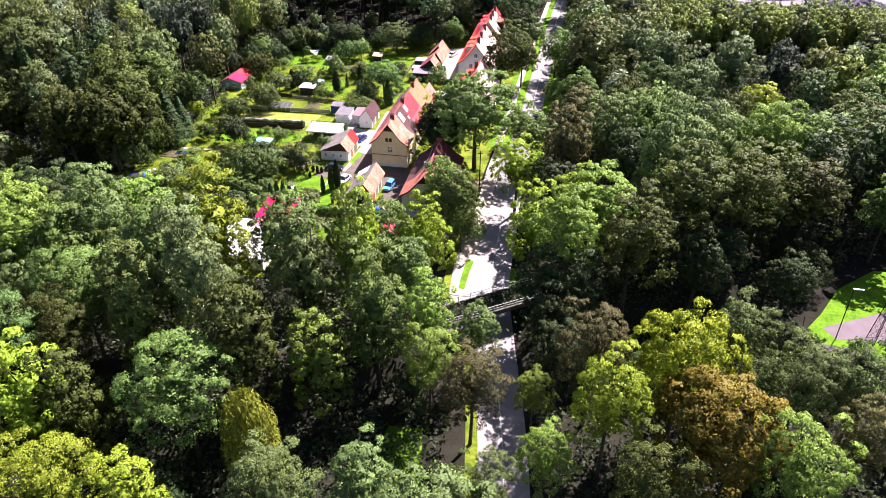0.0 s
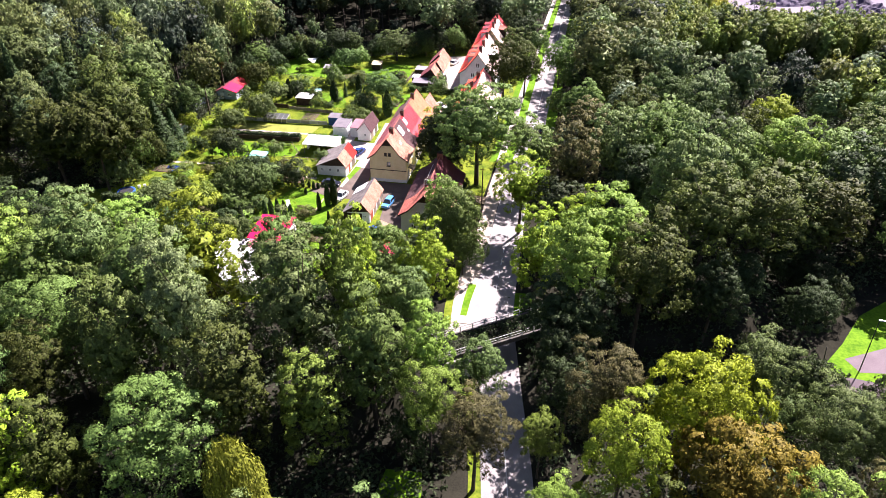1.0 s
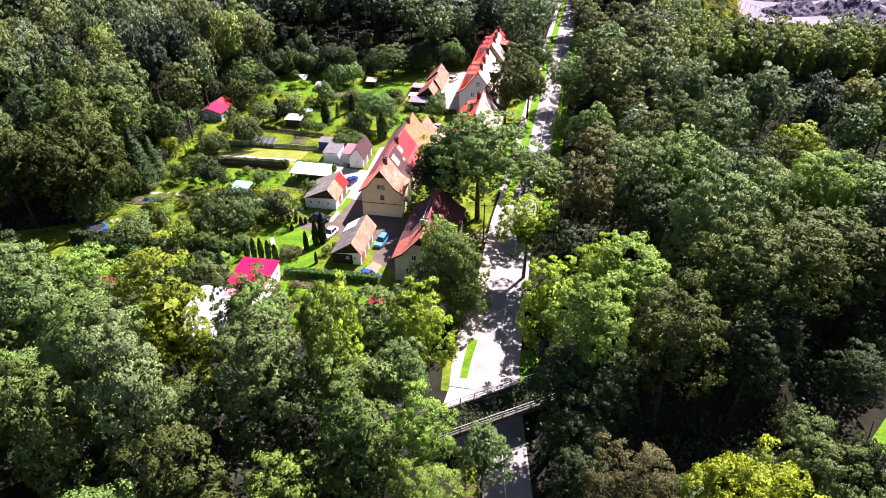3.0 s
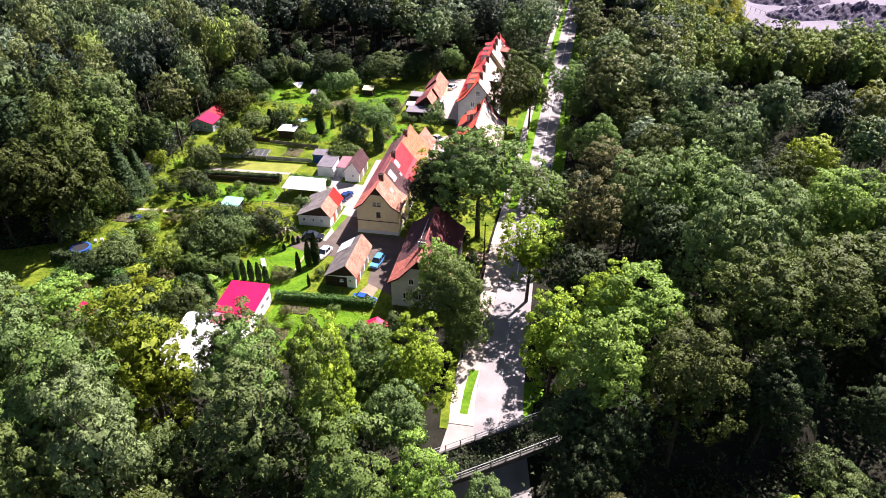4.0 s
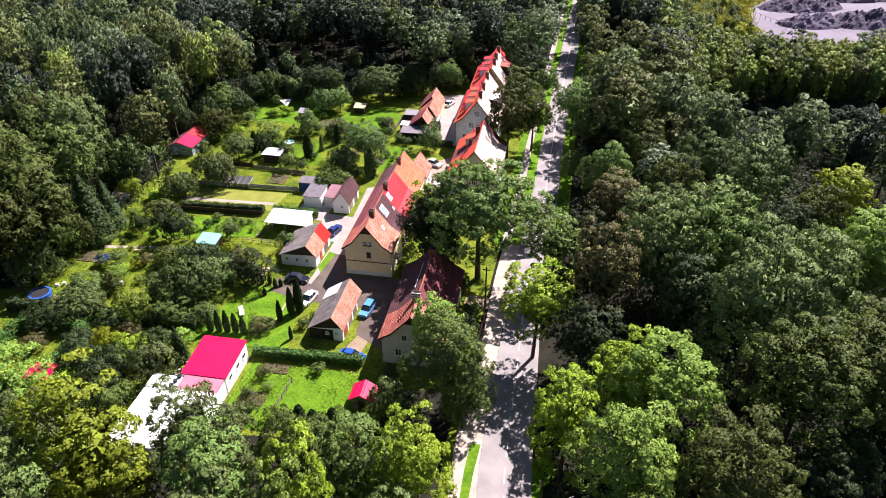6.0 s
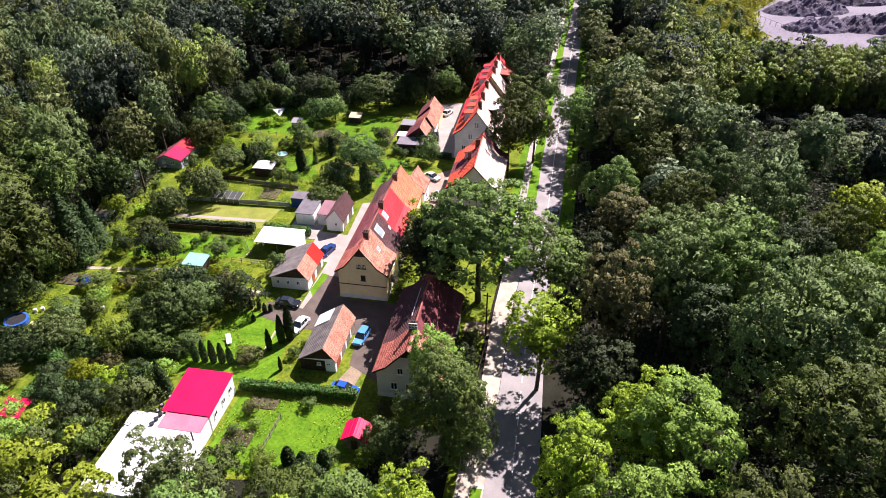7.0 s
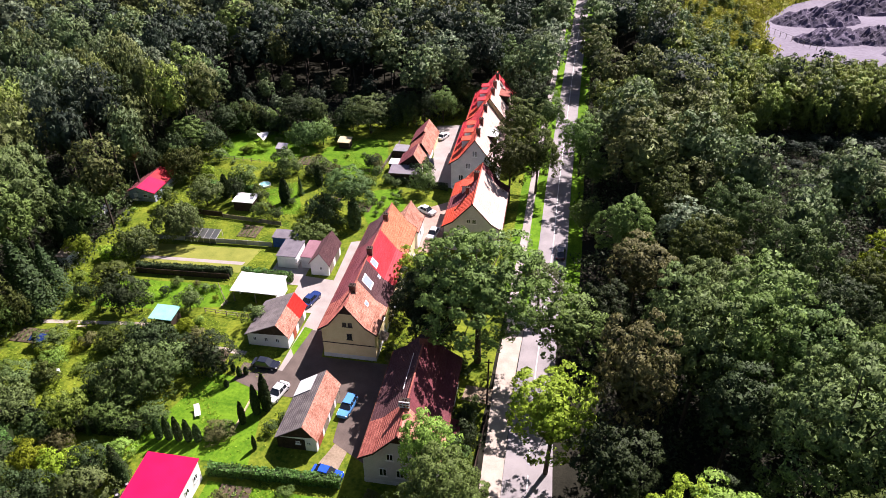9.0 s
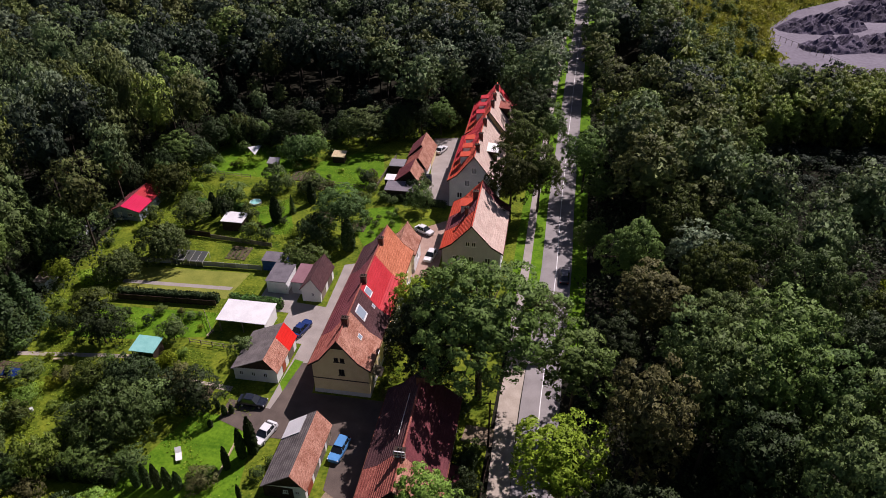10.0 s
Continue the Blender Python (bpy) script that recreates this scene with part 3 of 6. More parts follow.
sheet("far_yard", [(-38.6, 197), (-30.9, 195.5), (-31, 232), (-40, 230), (-37, 206)], 0.0, PAVED, "bright pale paved yard behind the row houses", "pavement")
sheet("dirt_drive", [(-36.2, 115.4), (-34.9, 115.0), (-33.6, 116.6), (-33.2, 119.4), (-33.7, 121.6), (-34.8, 122.2), (-35.6, 119.6), (-36.4, 117.4)], -0.005, EARTH, "bare trodden earth drive with grass edges", "ground")
sheet("lawn_mown", [(-49.6, 99), (-31, 100), (-31.5, 112.2), (-49.6, 112.4)], -0.012, GRASS_MOWN, "bright mown lawn beside the red-roofed workshop", "grass")
sheet("lawn_mown", [(-63, 115), (-45.5, 115.5), (-48.5, 130.5), (-58, 131)], -0.012, GRASS_MOWN, "bright green mown lawn with small conifers", "grass")
sheet("lawn_mown", [(-47.9, 138.2), (-46.9, 136.6), (-45.6, 139.2), (-45.9, 143.2), (-47.4, 143.6)], 0.006, GRASS_MOWN, "small grass strip beside the white outbuilding", "grass")
sheet("lawn_dry", [(-85.6, 155.6), (-64.8, 156.5), (-63.6, 164.6), (-86.2, 163.4)], -0.012, GRASS_DRY, "yellowed dry lawn plot with a pale path", "grass")
sheet("garden_path", [(-85.8, 158.2), (-65.2, 159.0), (-65.0, 160.0), (-85.9, 159.2)], -0.004, PAVED, "pale garden path across the dry lawn", "pavement")
sheet("garden_path", [(-66, 136.2), (-54.5, 135.4), (-54.5, 136.4), (-66, 137.2)], -0.004, DUST, "narrow dusty garden path", "pavement")
sheet("garden_path", [(-92, 137.5), (-72.8, 139.8), (-72.8, 140.6), (-92, 138.4)], -0.004, DUST, "narrow dusty garden path", "pavement")
sheet("lawn_mown", [(-65.8, 204), (-65.4, 212), (-57.0, 218.5), (-51.0, 218.8), (-48.6, 209), (-50.6, 199.6), (-54.0, 195.8), (-63.6, 200)], -0.012, GRASS_MOWN, "bright mown far garden lawn", "grass")
sheet("lawn_mown", [(-92, 203), (-92, 213), (-90.5, 218), (-76, 220.5), (-66.4, 209), (-75.3, 201.8), (-87, 202.6)], -0.012, GRASS_MOWN, "bright mown far garden lawn", "grass")
sheet("lawn_mown", [(-72.4, 187.5), (-66.4, 193), (-60.4, 179), (-66.5, 177.6)], -0.012, GRASS_MOWN, "bright mown lawn between garden trees", "grass")
sheet("lawn_mown", [(-48.2, 191.4), (-42.8, 193.4), (-39.6, 187), (-39.4, 181), (-44.4, 175.6), (-47.6, 181)], -0.012, GRASS_MOWN, "worn mown lawn behind the long house", "grass")
sheet("lawn_mown", [(-86.5, 143), (-75.4, 144), (-63.4, 146.5), (-64.2, 152.6), (-85.6, 151.4)], -0.012, GRASS_MOWN, "bright mown garden lawn beside the dark hedge", "grass")
sheet("glade", [(-18.6, 60.5), (-13.9, 60.8), (-12.4, 52.4), (-14.0, 49.5), (-17.4, 51.0), (-19.2, 55.5)], -0.01, GRASS_MOWN, "bright green grass in a small sunlit glade", "grass")
sheet("earth_drive", [(-19.4, 131.6), (-15.1, 131.2), (-15.0, 134.4), (-19.0, 134.6)], 0.0, EARTH, "bare brown earth drive beside the footpath", "ground")
sheet("meadow", [(40, 87.6), (47, 97), (52, 105), (60, 112), (76, 112), (74, 92), (60, 84)], 0.0, GRASS_MOWN, "vivid green meadow between the trees", "grass")
sheet("court", [(46.2, 93.3), (57.9, 99.5), (68, 100), (67, 92.5), (55.5, 91.4), (47.6, 90.5)], 0.012, COURT, "mauve-grey paved court in the meadow", "pavement")
sheet("court", [(39.4, 88.5), (45.6, 89.1), (52, 88.2), (50, 85.0), (44, 84.9)], 0.012, COURT, "small mauve-grey paved corner in the meadow", "pavement")
sheet("reed_ground", [(30, 292), (66, 292), (66.5, 330), (71, 350), (91, 385), (121, 412), (150, 440), (30, 440)], -0.01, GRASS, "yellow-green rough ground under the reeds", "ground")
sheet("sand_flat", [(64, 296), (66, 330), (70, 350), (90, 385), (120, 412), (200, 420), (190, 300), (100, 300)], 0.0, SAND, "pale bare sand flat of an earthworks site", "ground")


# ---------------------------------------------------------------- the bridge
def bridge():
    b = thing("railway_bridge", -8.0, 84.2, 0, "old concrete railway bridge with steel railings over the road", "bridge", turn=34.2)
    half = 2.35
    part("deck", Shape().box(-10.5, 10.5, -half, half, 3.7, 4.2), CONCRETE_SHADED, b)
    # bed reuses the floor colour, which already holds tree shade
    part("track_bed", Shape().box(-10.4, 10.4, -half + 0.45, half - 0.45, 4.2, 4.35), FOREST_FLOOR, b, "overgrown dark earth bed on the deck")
    br = np.random.default_rng(61)
    p = np.stack([br.uniform(-10.0, 10.0, 1500), br.uniform(-half + 0.5, half - 0.5, 1500), br.uniform(4.35, 4.75, 1500)], axis=1)
    tagged(part("weed_cover", leaf_mesh("weed_cover", blades(p, br.normal(size=p.shape) + np.array([0, 0, 0.8]), 0.22, 0.14, br), UNDERGROWTH), None, b, "dark weeds over the old track bed"), kind="stuff")
    for y in (-half, half - 0.3):
        part("kerb_beam", Shape().box(-10.5, 10.5, y, y + 0.3, 4.2, 4.5), CONCRETE_SHADED, b)
    for x in (-10.4, 8.6):
        part("abutment", Shape().box(x, x + 1.8, -half - 0.6, half + 0.6, -0.2, 3.7), CONCRETE_SHADED, b, "stained concrete abutment wall")
    for side in (-1, 1):
        y = side * (half - 0.12)
        r = part("railing", Shape().rod((-10.4, y, 5.5), (10.4, y, 5.5), 0.05), STEEL, b, "pale painted steel railing")
        part("mid_rail", Shape().rod((-10.4, y, 5.0), (10.4, y, 5.0), 0.035), STEEL, r)
        post = Shape().box(-0.05, 0.05, y - 0.05, y + 0.05, 4.5, 5.5).mesh("post", STEEL)
        for i in range(11):
            part("post", post, STEEL, r, at=pose(-10.3 + i * 2.06, 0, 0))
    return b


bridge()


# ---------------------------------------------------------------- houses
def window(parent, x, y, z, w, h, axis="y", out=-1, name="window", frame=None):
    """A framed window that stands a little proud of a wall; axis is the wall's normal."""
    frame = frame or WHITE_PAINT
    d0, d1 = sorted((0.0, 0.06 * out))
    g0, g1 = sorted((0.0, 0.03 * out))
    f, p, s = Shape(), Shape(), Shape()

    def put(shape, a0, a1, b0, b1, z0, z1):
        if axis == "y":
            shape.box(x + a0, x + a1, y + b0, y + b1, z + z0, z + z1)
        else:
            shape.box(x + b0, x + b1, y + a0, y + a1, z + z0, z + z1)

    k = 0.09
    for a0, a1, z0, z1 in ((-w / 2, -w / 2 + k, 0, h), (w / 2 - k, w / 2, 0, h), (-w / 2 + k, w / 2 - k, 0, k), (-w / 2 + k, w / 2 - k, h - k, h), (-k / 2, k / 2, k, h - k)):
        put(f, a0, a1, d0, d1, z0, z1)
    put(p, -w / 2 + k, w / 2 - k, g0, g1, k, h - k)
    s0, s1 = sorted((0.0, 0.14 * out))
    put(s, -w / 2 - 0.1, w / 2 + 0.1, s0, s1, -0.08, 0.0)
    win = part(name, f, frame, parent)
    part("pane", p, GLASS, win)
    part("sill", s, frame, win)
    return win


def chimney(parent, x, y, z0, z1, w=0.75, d=0.55, mat=None):
    c = part("chimney", Shape().box(x - w / 2, x + w / 2, y - d / 2, y + d / 2, z0, z1), mat or BRICKWORK, parent)
    part("cap", Shape().box(x - w / 2 - 0.08, x + w / 2 + 0.08, y - d / 2 - 0.08, y + d / 2 + 0.08, z1, z1 + 0.12), BOARDS if mat is None else CONCRETE, c)
    for k in (-0.18, 0.18):
        part("flue", Shape().rod((x + k, y, z1 + 0.12), (x + k, y, z1 + 0.38), 0.1, 0.09), DARK_METAL, c)
    return c


def slope_profile(half, eave, ridge, over):
    """The line of one roof slope, from eave to ridge: a flatter foot, then the steep main pitch."""
    rise = ridge - eave
    return [(half + over, eave - 0.22 * rise * over / (0.3 * half) * 0.6), (half * 0.68, eave + 0.22 * rise), (0.0, ridge)]


def roof_slope(parent, side, prof, y0, y1, mat, label="", name="roof_slope", up=0.0):
    """One slope of a pitched roof between y0 and y1, with its thickness; side is -1 or +1 in x."""
    t = 0.16
    ring = [(side * x, y0, z + up) for x, z in prof] + [(side * x, y0, z + up + t) for x, z in reversed(prof)]
    return part(name, Shape().prism(ring, dy=y1 - y0), mat, parent, label)


def battens(parent, side, prof, y0, y1, mat, rows=9):
    """Raised tile courses that run along a slope."""
    s = Shape()
    for (xa, za), (xb, zb) in zip(prof, prof[1:]):
        n = max(2, int(rows * math.hypot(xb - xa, zb - za) / 4))
        for i in range(n):
            k = (i + 0.5) / n
            x, z = xa + (xb - xa) * k, za + (zb - za) * k + 0.16
            s.box(min(side * (x - 0.04), side * (x + 0.04)), max(side * (x - 0.04), side * (x + 0.04)), y0 + 0.02, y1 - 0.02, z - 0.02, z + 0.045)
    part("tile_course", s, mat, parent)


def house(x0, x1, y0, y1, eave, ridge, wall, label, left, right, over=0.45, gable_top=None, band=False, group=""):
    """A gabled house whose ridge runs along y. left and right: bands of roofing as (share of the length, material)."""
    cx, cy = (x0 + x1) / 2, (y0 + y1) / 2
    half, deep = (x1 - x0) / 2, (y1 - y0) / 2
    h = thing("house", cx, cy, 0, label, "house", group)
    prof = slope_profile(half, eave, ridge, over)
    kz = prof[1][1]
    ring = [(-half, -deep, -0.1), (half, -deep, -0.1), (half, -deep, eave - 0.05), (half * 0.68, -deep, kz - 0.05), (0, -deep, ridge - 0.05), (-half * 0.68, -deep, kz - 0.05), (-half, -deep, eave - 0.05)]
    part("wall", Shape().prism(ring, dy=2 * deep), wall, h)
    part("plinth", Shape().box(-half - 0.04, half + 0.04, -deep - 0.04, deep + 0.04, -0.1, 0.7), PLASTER_GREY, h, "grey plinth")
    if band:
        part("string_course", Shape().box(-half - 0.03, half + 0.03, -deep - 0.06, -deep, eave * 0.50, eave * 0.50 + 0.16), BOARDS, h, "dark band across the gable")
    for side, bands in ((-1, left), (1, right)):
        y = -deep - over
        for share, mat in bands:
            y2 = y + share * (2 * deep + 2 * over)
            sl = roof_slope(h, side, prof, y + 0.002, y2 - 0.002, mat)
            battens(sl, side, prof, y, y2, mat)
            y = y2
    part("ridge_cap", Shape().rod((0, -deep - over, ridge + 0.14), (0, deep + over, ridge + 0.14), 0.14), left[0][1], h)
    for side in (-1, 1):
        part("gutter", Shape().rod((side * (half + over + 0.05), -deep - over, prof[0][1] + 0.05), (side * (half + over + 0.05), deep + over, prof[0][1] + 0.05), 0.07), RUST, h)
        for front in (-1, 1):
            b = Shape()
            for (xa, za), (xb, zb) in zip(prof, prof[1:]):
                yy = front * (deep + over)
                r = [(side * xa, yy, za - 0.1), (side * xb, yy, zb - 0.1), (side * xb, yy, zb + 0.2), (side * xa, yy, za + 0.2)]
                b.prism(r, dy=front * 0.05)
            part("bargeboard", b, BOARDS, h)
    if gable_top:
        k = 0.42
        zb = ridge - k * (ridge - kz)
        r = [(-half * 0.68 * k, -deep - 0.05, zb - 0.1), (half * 0.68 * k, -deep - 0.05, zb - 0.1), (0, -deep - 0.05, ridge - 0.15)]
        part("gable_boarding", Shape().prism(r, dy=0.05), gable_top, h, "dark boarded gable peak")
    return h, half, deep, prof


def on_slope(prof, k):
    """A point on the main pitch: k from its foot to the ridge."""
    (xa, za), (xb, zb) = prof[1], prof[2]
    return xa + (xb - xa) * k, za + (zb - za) * k + 0.16


def roof_window(h, prof, side, y, k0, k1, w):
    (xa, za), (xb, zb) = on_slope(prof, k0), on_slope(prof, k1)
    up = 0.1
    f = part("roof_window", Shape().prism([(side * xa, y, za), (side * xb, y, zb), (side * xb, y, zb + up), (side * xa, y, za + up)], dy=w), WHITE_PAINT, h, "pale framed roof window")
    m = 0.12
    ra = [(side * (xa + (xb - xa) * m), y + 0.12, za + (zb - za) * m + up), (side * (xa + (xb - xa) * (1 - m)), y + 0.12, za + (zb - za) * (1 - m) + up)]
    ring = [ra[0], ra[1], (ra[1][0], ra[1][1], ra[1][2] + 0.03), (ra[0][0], ra[0][1], ra[0][2] + 0.03)]
    part("pane", Shape().prism(ring, dy=w - 0.24), SKYLIGHT, f)


def dormer(h, prof, side, y, w, k, top, mat_roof, mat_wall):
    """A box dormer with a sloping lid that breaks out of a roof slope."""
    x, z = on_slope(prof, k)
    xf = x + 0.9
    zi = z - 0.9
    ring = [(side * 0.6, y, top - 0.2), (side * xf, y, top - 0.5), (side * xf, y, zi), (side * 0.6, y, zi)]
    d = part("dormer", Shape().prism(ring, dy=w), mat_wall, h)
    lid = [(side * 0.3, y - 0.15, top - 0.12), (side * (xf + 0.25), y - 0.15, top - 0.5), (side * (xf + 0.25), y - 0.15, top - 0.36), (side * 0.3, y - 0.15, top + 0.04)]
    part("dormer_roof", Shape().prism(lid, dy=w + 0.3), mat_roof, d)
    window(d, side * (xf + 0.002), y + w / 2, zi + 0.45, min(1.4, w * 0.6), 1.0, "x", side)


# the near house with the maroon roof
# Left slope tiled darker than the right, with shade put into the colour.
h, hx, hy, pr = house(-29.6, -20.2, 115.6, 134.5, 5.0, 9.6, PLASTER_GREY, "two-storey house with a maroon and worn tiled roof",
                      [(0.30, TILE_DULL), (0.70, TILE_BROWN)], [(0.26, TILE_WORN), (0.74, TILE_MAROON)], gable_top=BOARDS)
chimney(h, -0.1, -hy + 4.6, 8.6, 10.6, 1.2, 0.6)
guard = Shape()
for gx in (-0.75, -0.32, 0.12, 0.55):
    guard.box(gx - 0.05, gx + 0.05, -hy + 4.18, -hy + 4.26, 9.75, 10.75)
for gz in (9.8, 10.25, 10.7):
    guard.box(-0.8, 0.6, -hy + 4.16, -hy + 4.28, gz - 0.05, gz + 0.05)
part("chimney_guard", guard, WHITE_PAINT, h, "white barred frame before the chimney")
chimney(h, 0.0, hy - 2.2, 8.6, 10.7, 1.1, 0.6)
part("roof_ladder", Shape().rod((-1.2, -1.0, 8.6), (-1.2, 6.0, 8.6), 0.06), STEEL, h, "steel snow rail on the roof")
for wx in (-2.2, 0.0, 2.2):
    window(h, wx, -hy, 1.6, 1.0, 1.4)
for wx in (-1.2, 1.2):
    window(h, wx, -hy, 4.7, 0.9, 1.2)
for wy in (-6, -2, 2, 6):
    window(h, hx, wy, 1.6, 1.0, 1.4, "x", 1)
    window(h, -hx, wy, 1.6, 1.0, 1.4, "x", -1)
part("porch", Shape().box(hx, hx + 1.4, -2.2, 0.0, 0, 2.5), PLASTER_GREY, h)
part("porch_roof", Shape().prism([(hx, -2.4, 2.9), (hx + 1.7, -2.4, 2.5), (hx + 1.7, -2.4, 2.62), (hx, -2.4, 3.02)], dy=2.6), TILE_MAROON, h)

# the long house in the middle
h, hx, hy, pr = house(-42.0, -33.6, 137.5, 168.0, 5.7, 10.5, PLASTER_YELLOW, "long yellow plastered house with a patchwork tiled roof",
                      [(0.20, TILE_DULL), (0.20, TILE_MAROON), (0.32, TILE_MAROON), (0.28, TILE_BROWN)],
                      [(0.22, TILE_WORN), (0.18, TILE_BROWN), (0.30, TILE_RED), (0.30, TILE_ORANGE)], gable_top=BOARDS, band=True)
for wx in (-0.45, 0.45):
    window(h, wx, -hy, 6.4, 0.62, 0.75, frame=BOARDS)
window(h, 0.2, -hy, 3.9, 0.8, 1.1, frame=BOARDS)
for cyy in (-hy + 3.9, -hy + 14.3, hy - 5.0):
    chimney(h, 0.1, cyy, 9.6, 11.4, 0.9, 0.7)
roof_window(h, pr, 1, -hy + 7.2, 0.32, 0.80, 2.0)
roof_window(h, pr, 1, -hy + 12.4, 0.45, 0.80, 1.5)
roof_window(h, pr, 1, -hy + 3.6, 0.18, 0.36, 0.9)
roof_window(h, pr, 1, -hy + 11.2, 0.15, 0.30, 0.7)
for i, wy in enumerate((-13, -9.5, -6, -2.5, 1, 4.5, 8, 11.5)):
    for wz in (1.3, 3.9):
        window(h, hx, wy, wz, 0.95, 1.3, "x", 1)
        window(h, -hx, wy, wz, 0.95, 1.3, "x", -1)
part("porch", Shape().box(hx, hx + 1.6, 6.0, 8.4, 0, 2.5), PLASTER_WHITE, h)
part("porch_roof", Shape().prism([(hx, 5.8, 3.2), (hx + 1.9, 5.8, 2.5), (hx + 1.9, 5.8, 2.64), (hx, 5.8, 3.34)], dy=2.8), TILE_RED, h)
part("porch_roof", Shape().prism([(hx, -13.4, 3.0), (hx + 1.3, -13.4, 2.5), (hx + 1.3, -13.4, 2.6), (hx, -13.4, 3.1)], dy=2.0), WOOD_GREY, h)

h, hx, hy, pr = house(-38.2, -33.4, 169.6, 175.6, 4.0, 7.0, PLASTER_WHITE, "small white annexe with an orange tiled roof behind the long house",
                      [(1.0, TILE_WORN)], [(1.0, TILE_WORN)], over=0.25)
window(h, hx, 0.0, 1.4, 0.9, 1.2, "x", 1)

# the house whose sunward roof slope is paled to look sunlit
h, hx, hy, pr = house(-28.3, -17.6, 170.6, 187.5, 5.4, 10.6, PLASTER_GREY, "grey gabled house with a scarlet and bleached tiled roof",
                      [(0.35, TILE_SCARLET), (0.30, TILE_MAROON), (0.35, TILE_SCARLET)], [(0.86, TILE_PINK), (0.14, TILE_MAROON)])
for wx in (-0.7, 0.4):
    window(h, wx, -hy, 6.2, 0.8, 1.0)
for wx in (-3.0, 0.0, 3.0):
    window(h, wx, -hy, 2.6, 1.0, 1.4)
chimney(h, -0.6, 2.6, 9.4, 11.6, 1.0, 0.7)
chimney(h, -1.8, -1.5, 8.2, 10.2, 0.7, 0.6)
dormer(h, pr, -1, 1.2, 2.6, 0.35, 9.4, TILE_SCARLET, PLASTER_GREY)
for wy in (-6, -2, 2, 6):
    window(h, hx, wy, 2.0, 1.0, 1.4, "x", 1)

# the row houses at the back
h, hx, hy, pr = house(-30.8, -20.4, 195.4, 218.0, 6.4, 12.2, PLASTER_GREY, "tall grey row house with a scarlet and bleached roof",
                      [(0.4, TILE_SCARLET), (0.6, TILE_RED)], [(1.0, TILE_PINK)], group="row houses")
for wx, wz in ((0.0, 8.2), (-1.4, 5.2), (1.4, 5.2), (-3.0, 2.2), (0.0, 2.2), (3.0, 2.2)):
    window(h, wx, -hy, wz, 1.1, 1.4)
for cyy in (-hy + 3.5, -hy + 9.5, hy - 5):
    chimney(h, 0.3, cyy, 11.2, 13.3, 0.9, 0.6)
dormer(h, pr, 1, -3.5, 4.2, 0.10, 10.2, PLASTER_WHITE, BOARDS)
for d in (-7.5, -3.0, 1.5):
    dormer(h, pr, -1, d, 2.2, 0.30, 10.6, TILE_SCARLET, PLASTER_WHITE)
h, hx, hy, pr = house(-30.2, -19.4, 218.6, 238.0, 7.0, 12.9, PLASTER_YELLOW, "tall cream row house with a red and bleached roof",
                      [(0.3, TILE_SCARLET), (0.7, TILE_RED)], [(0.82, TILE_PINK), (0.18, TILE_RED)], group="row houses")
for wx, wz in ((0.0, 8.8), (2.6, 6.2)):
    window(h, wx, -hy, wz, 1.1, 1.4)
for cyy in (-hy + 4.0, -hy + 9.0, hy - 4):
    chimney(h, 0.3, cyy, 11.9, 14.0, 0.9, 0.6)
dormer(h, pr, 1, -2.0, 4.6, 0.12, 11.2, TILE_DULL, BOARDS)
for d in (-6.0, -1.0, 4.0):
    dormer(h, pr, -1, d, 2.2, 0.30, 11.2, TILE_RED, PLASTER_WHITE)


# ---------------------------------------------------------------- outbuildings
def barn(name, x0, x1, y0, y1, ridge_x, eave_l, eave_r, ridge, wall, left, right, label, category="outbuilding", gable=None, over=0.3):
    """A low building with an uneven pitched roof, its ridge along y."""
    cx, cy = (x0 + x1) / 2, (y0 + y1) / 2
    b = thing(name, cx, cy, 0, label, category)
    xl, xr, xm, d = x0 - cx, x1 - cx, ridge_x - cx, (y1 - y0) / 2
    low = [(xl, -d, -0.1), (xr, -d, -0.1), (xr, -d, eave_r), (xl, -d, eave_l)] if eave_r >= eave_l else [(xl, -d, -0.1), (xr, -d, -0.1), (xr, -d, eave_r), (xl, -d, eave_l)]
    part("wall", Shape().prism(low, dy=2 * d), wall, b)
    part("gable", Shape().prism([(xl, -d, eave_l), (xr, -d, eave_r), (xm, -d, ridge - 0.02)], dy=2 * d), gable or wall, b)
    for x, e, bands in ((xl, eave_l, left), (xr, eave_r, right)):
        y = -d - over
        sx = -over if x == xl else over
        drop = (ridge - e) / abs(xm - x) * over
        for share, mat in bands:
            y2 = y + share * (2 * d + 2 * over)
            ring = [(x + sx, y + 0.002, e - drop), (xm, y + 0.002, ridge), (xm, y + 0.002, ridge + 0.12), (x + sx, y + 0.002, e - drop + 0.12)]
            sl = part("roof_slope", Shape().prism(ring, dy=y2 - y - 0.004), mat, b)
            c = Shape()
            n = max(3, int(math.hypot(xm - x, ridge - e) / 0.42))
            for i in range(n):
                k = (i + 0.5) / n
                px, pz = x + sx + (xm - x - sx) * k, e - drop + (ridge - e + drop) * k + 0.12
                c.box(px - 0.03, px + 0.03, y + 0.03, y2 - 0.03, pz - 0.02, pz + 0.04)
            part("tile_course", c, mat, sl)
            y = y2
    return b, xl, xr, xm, d


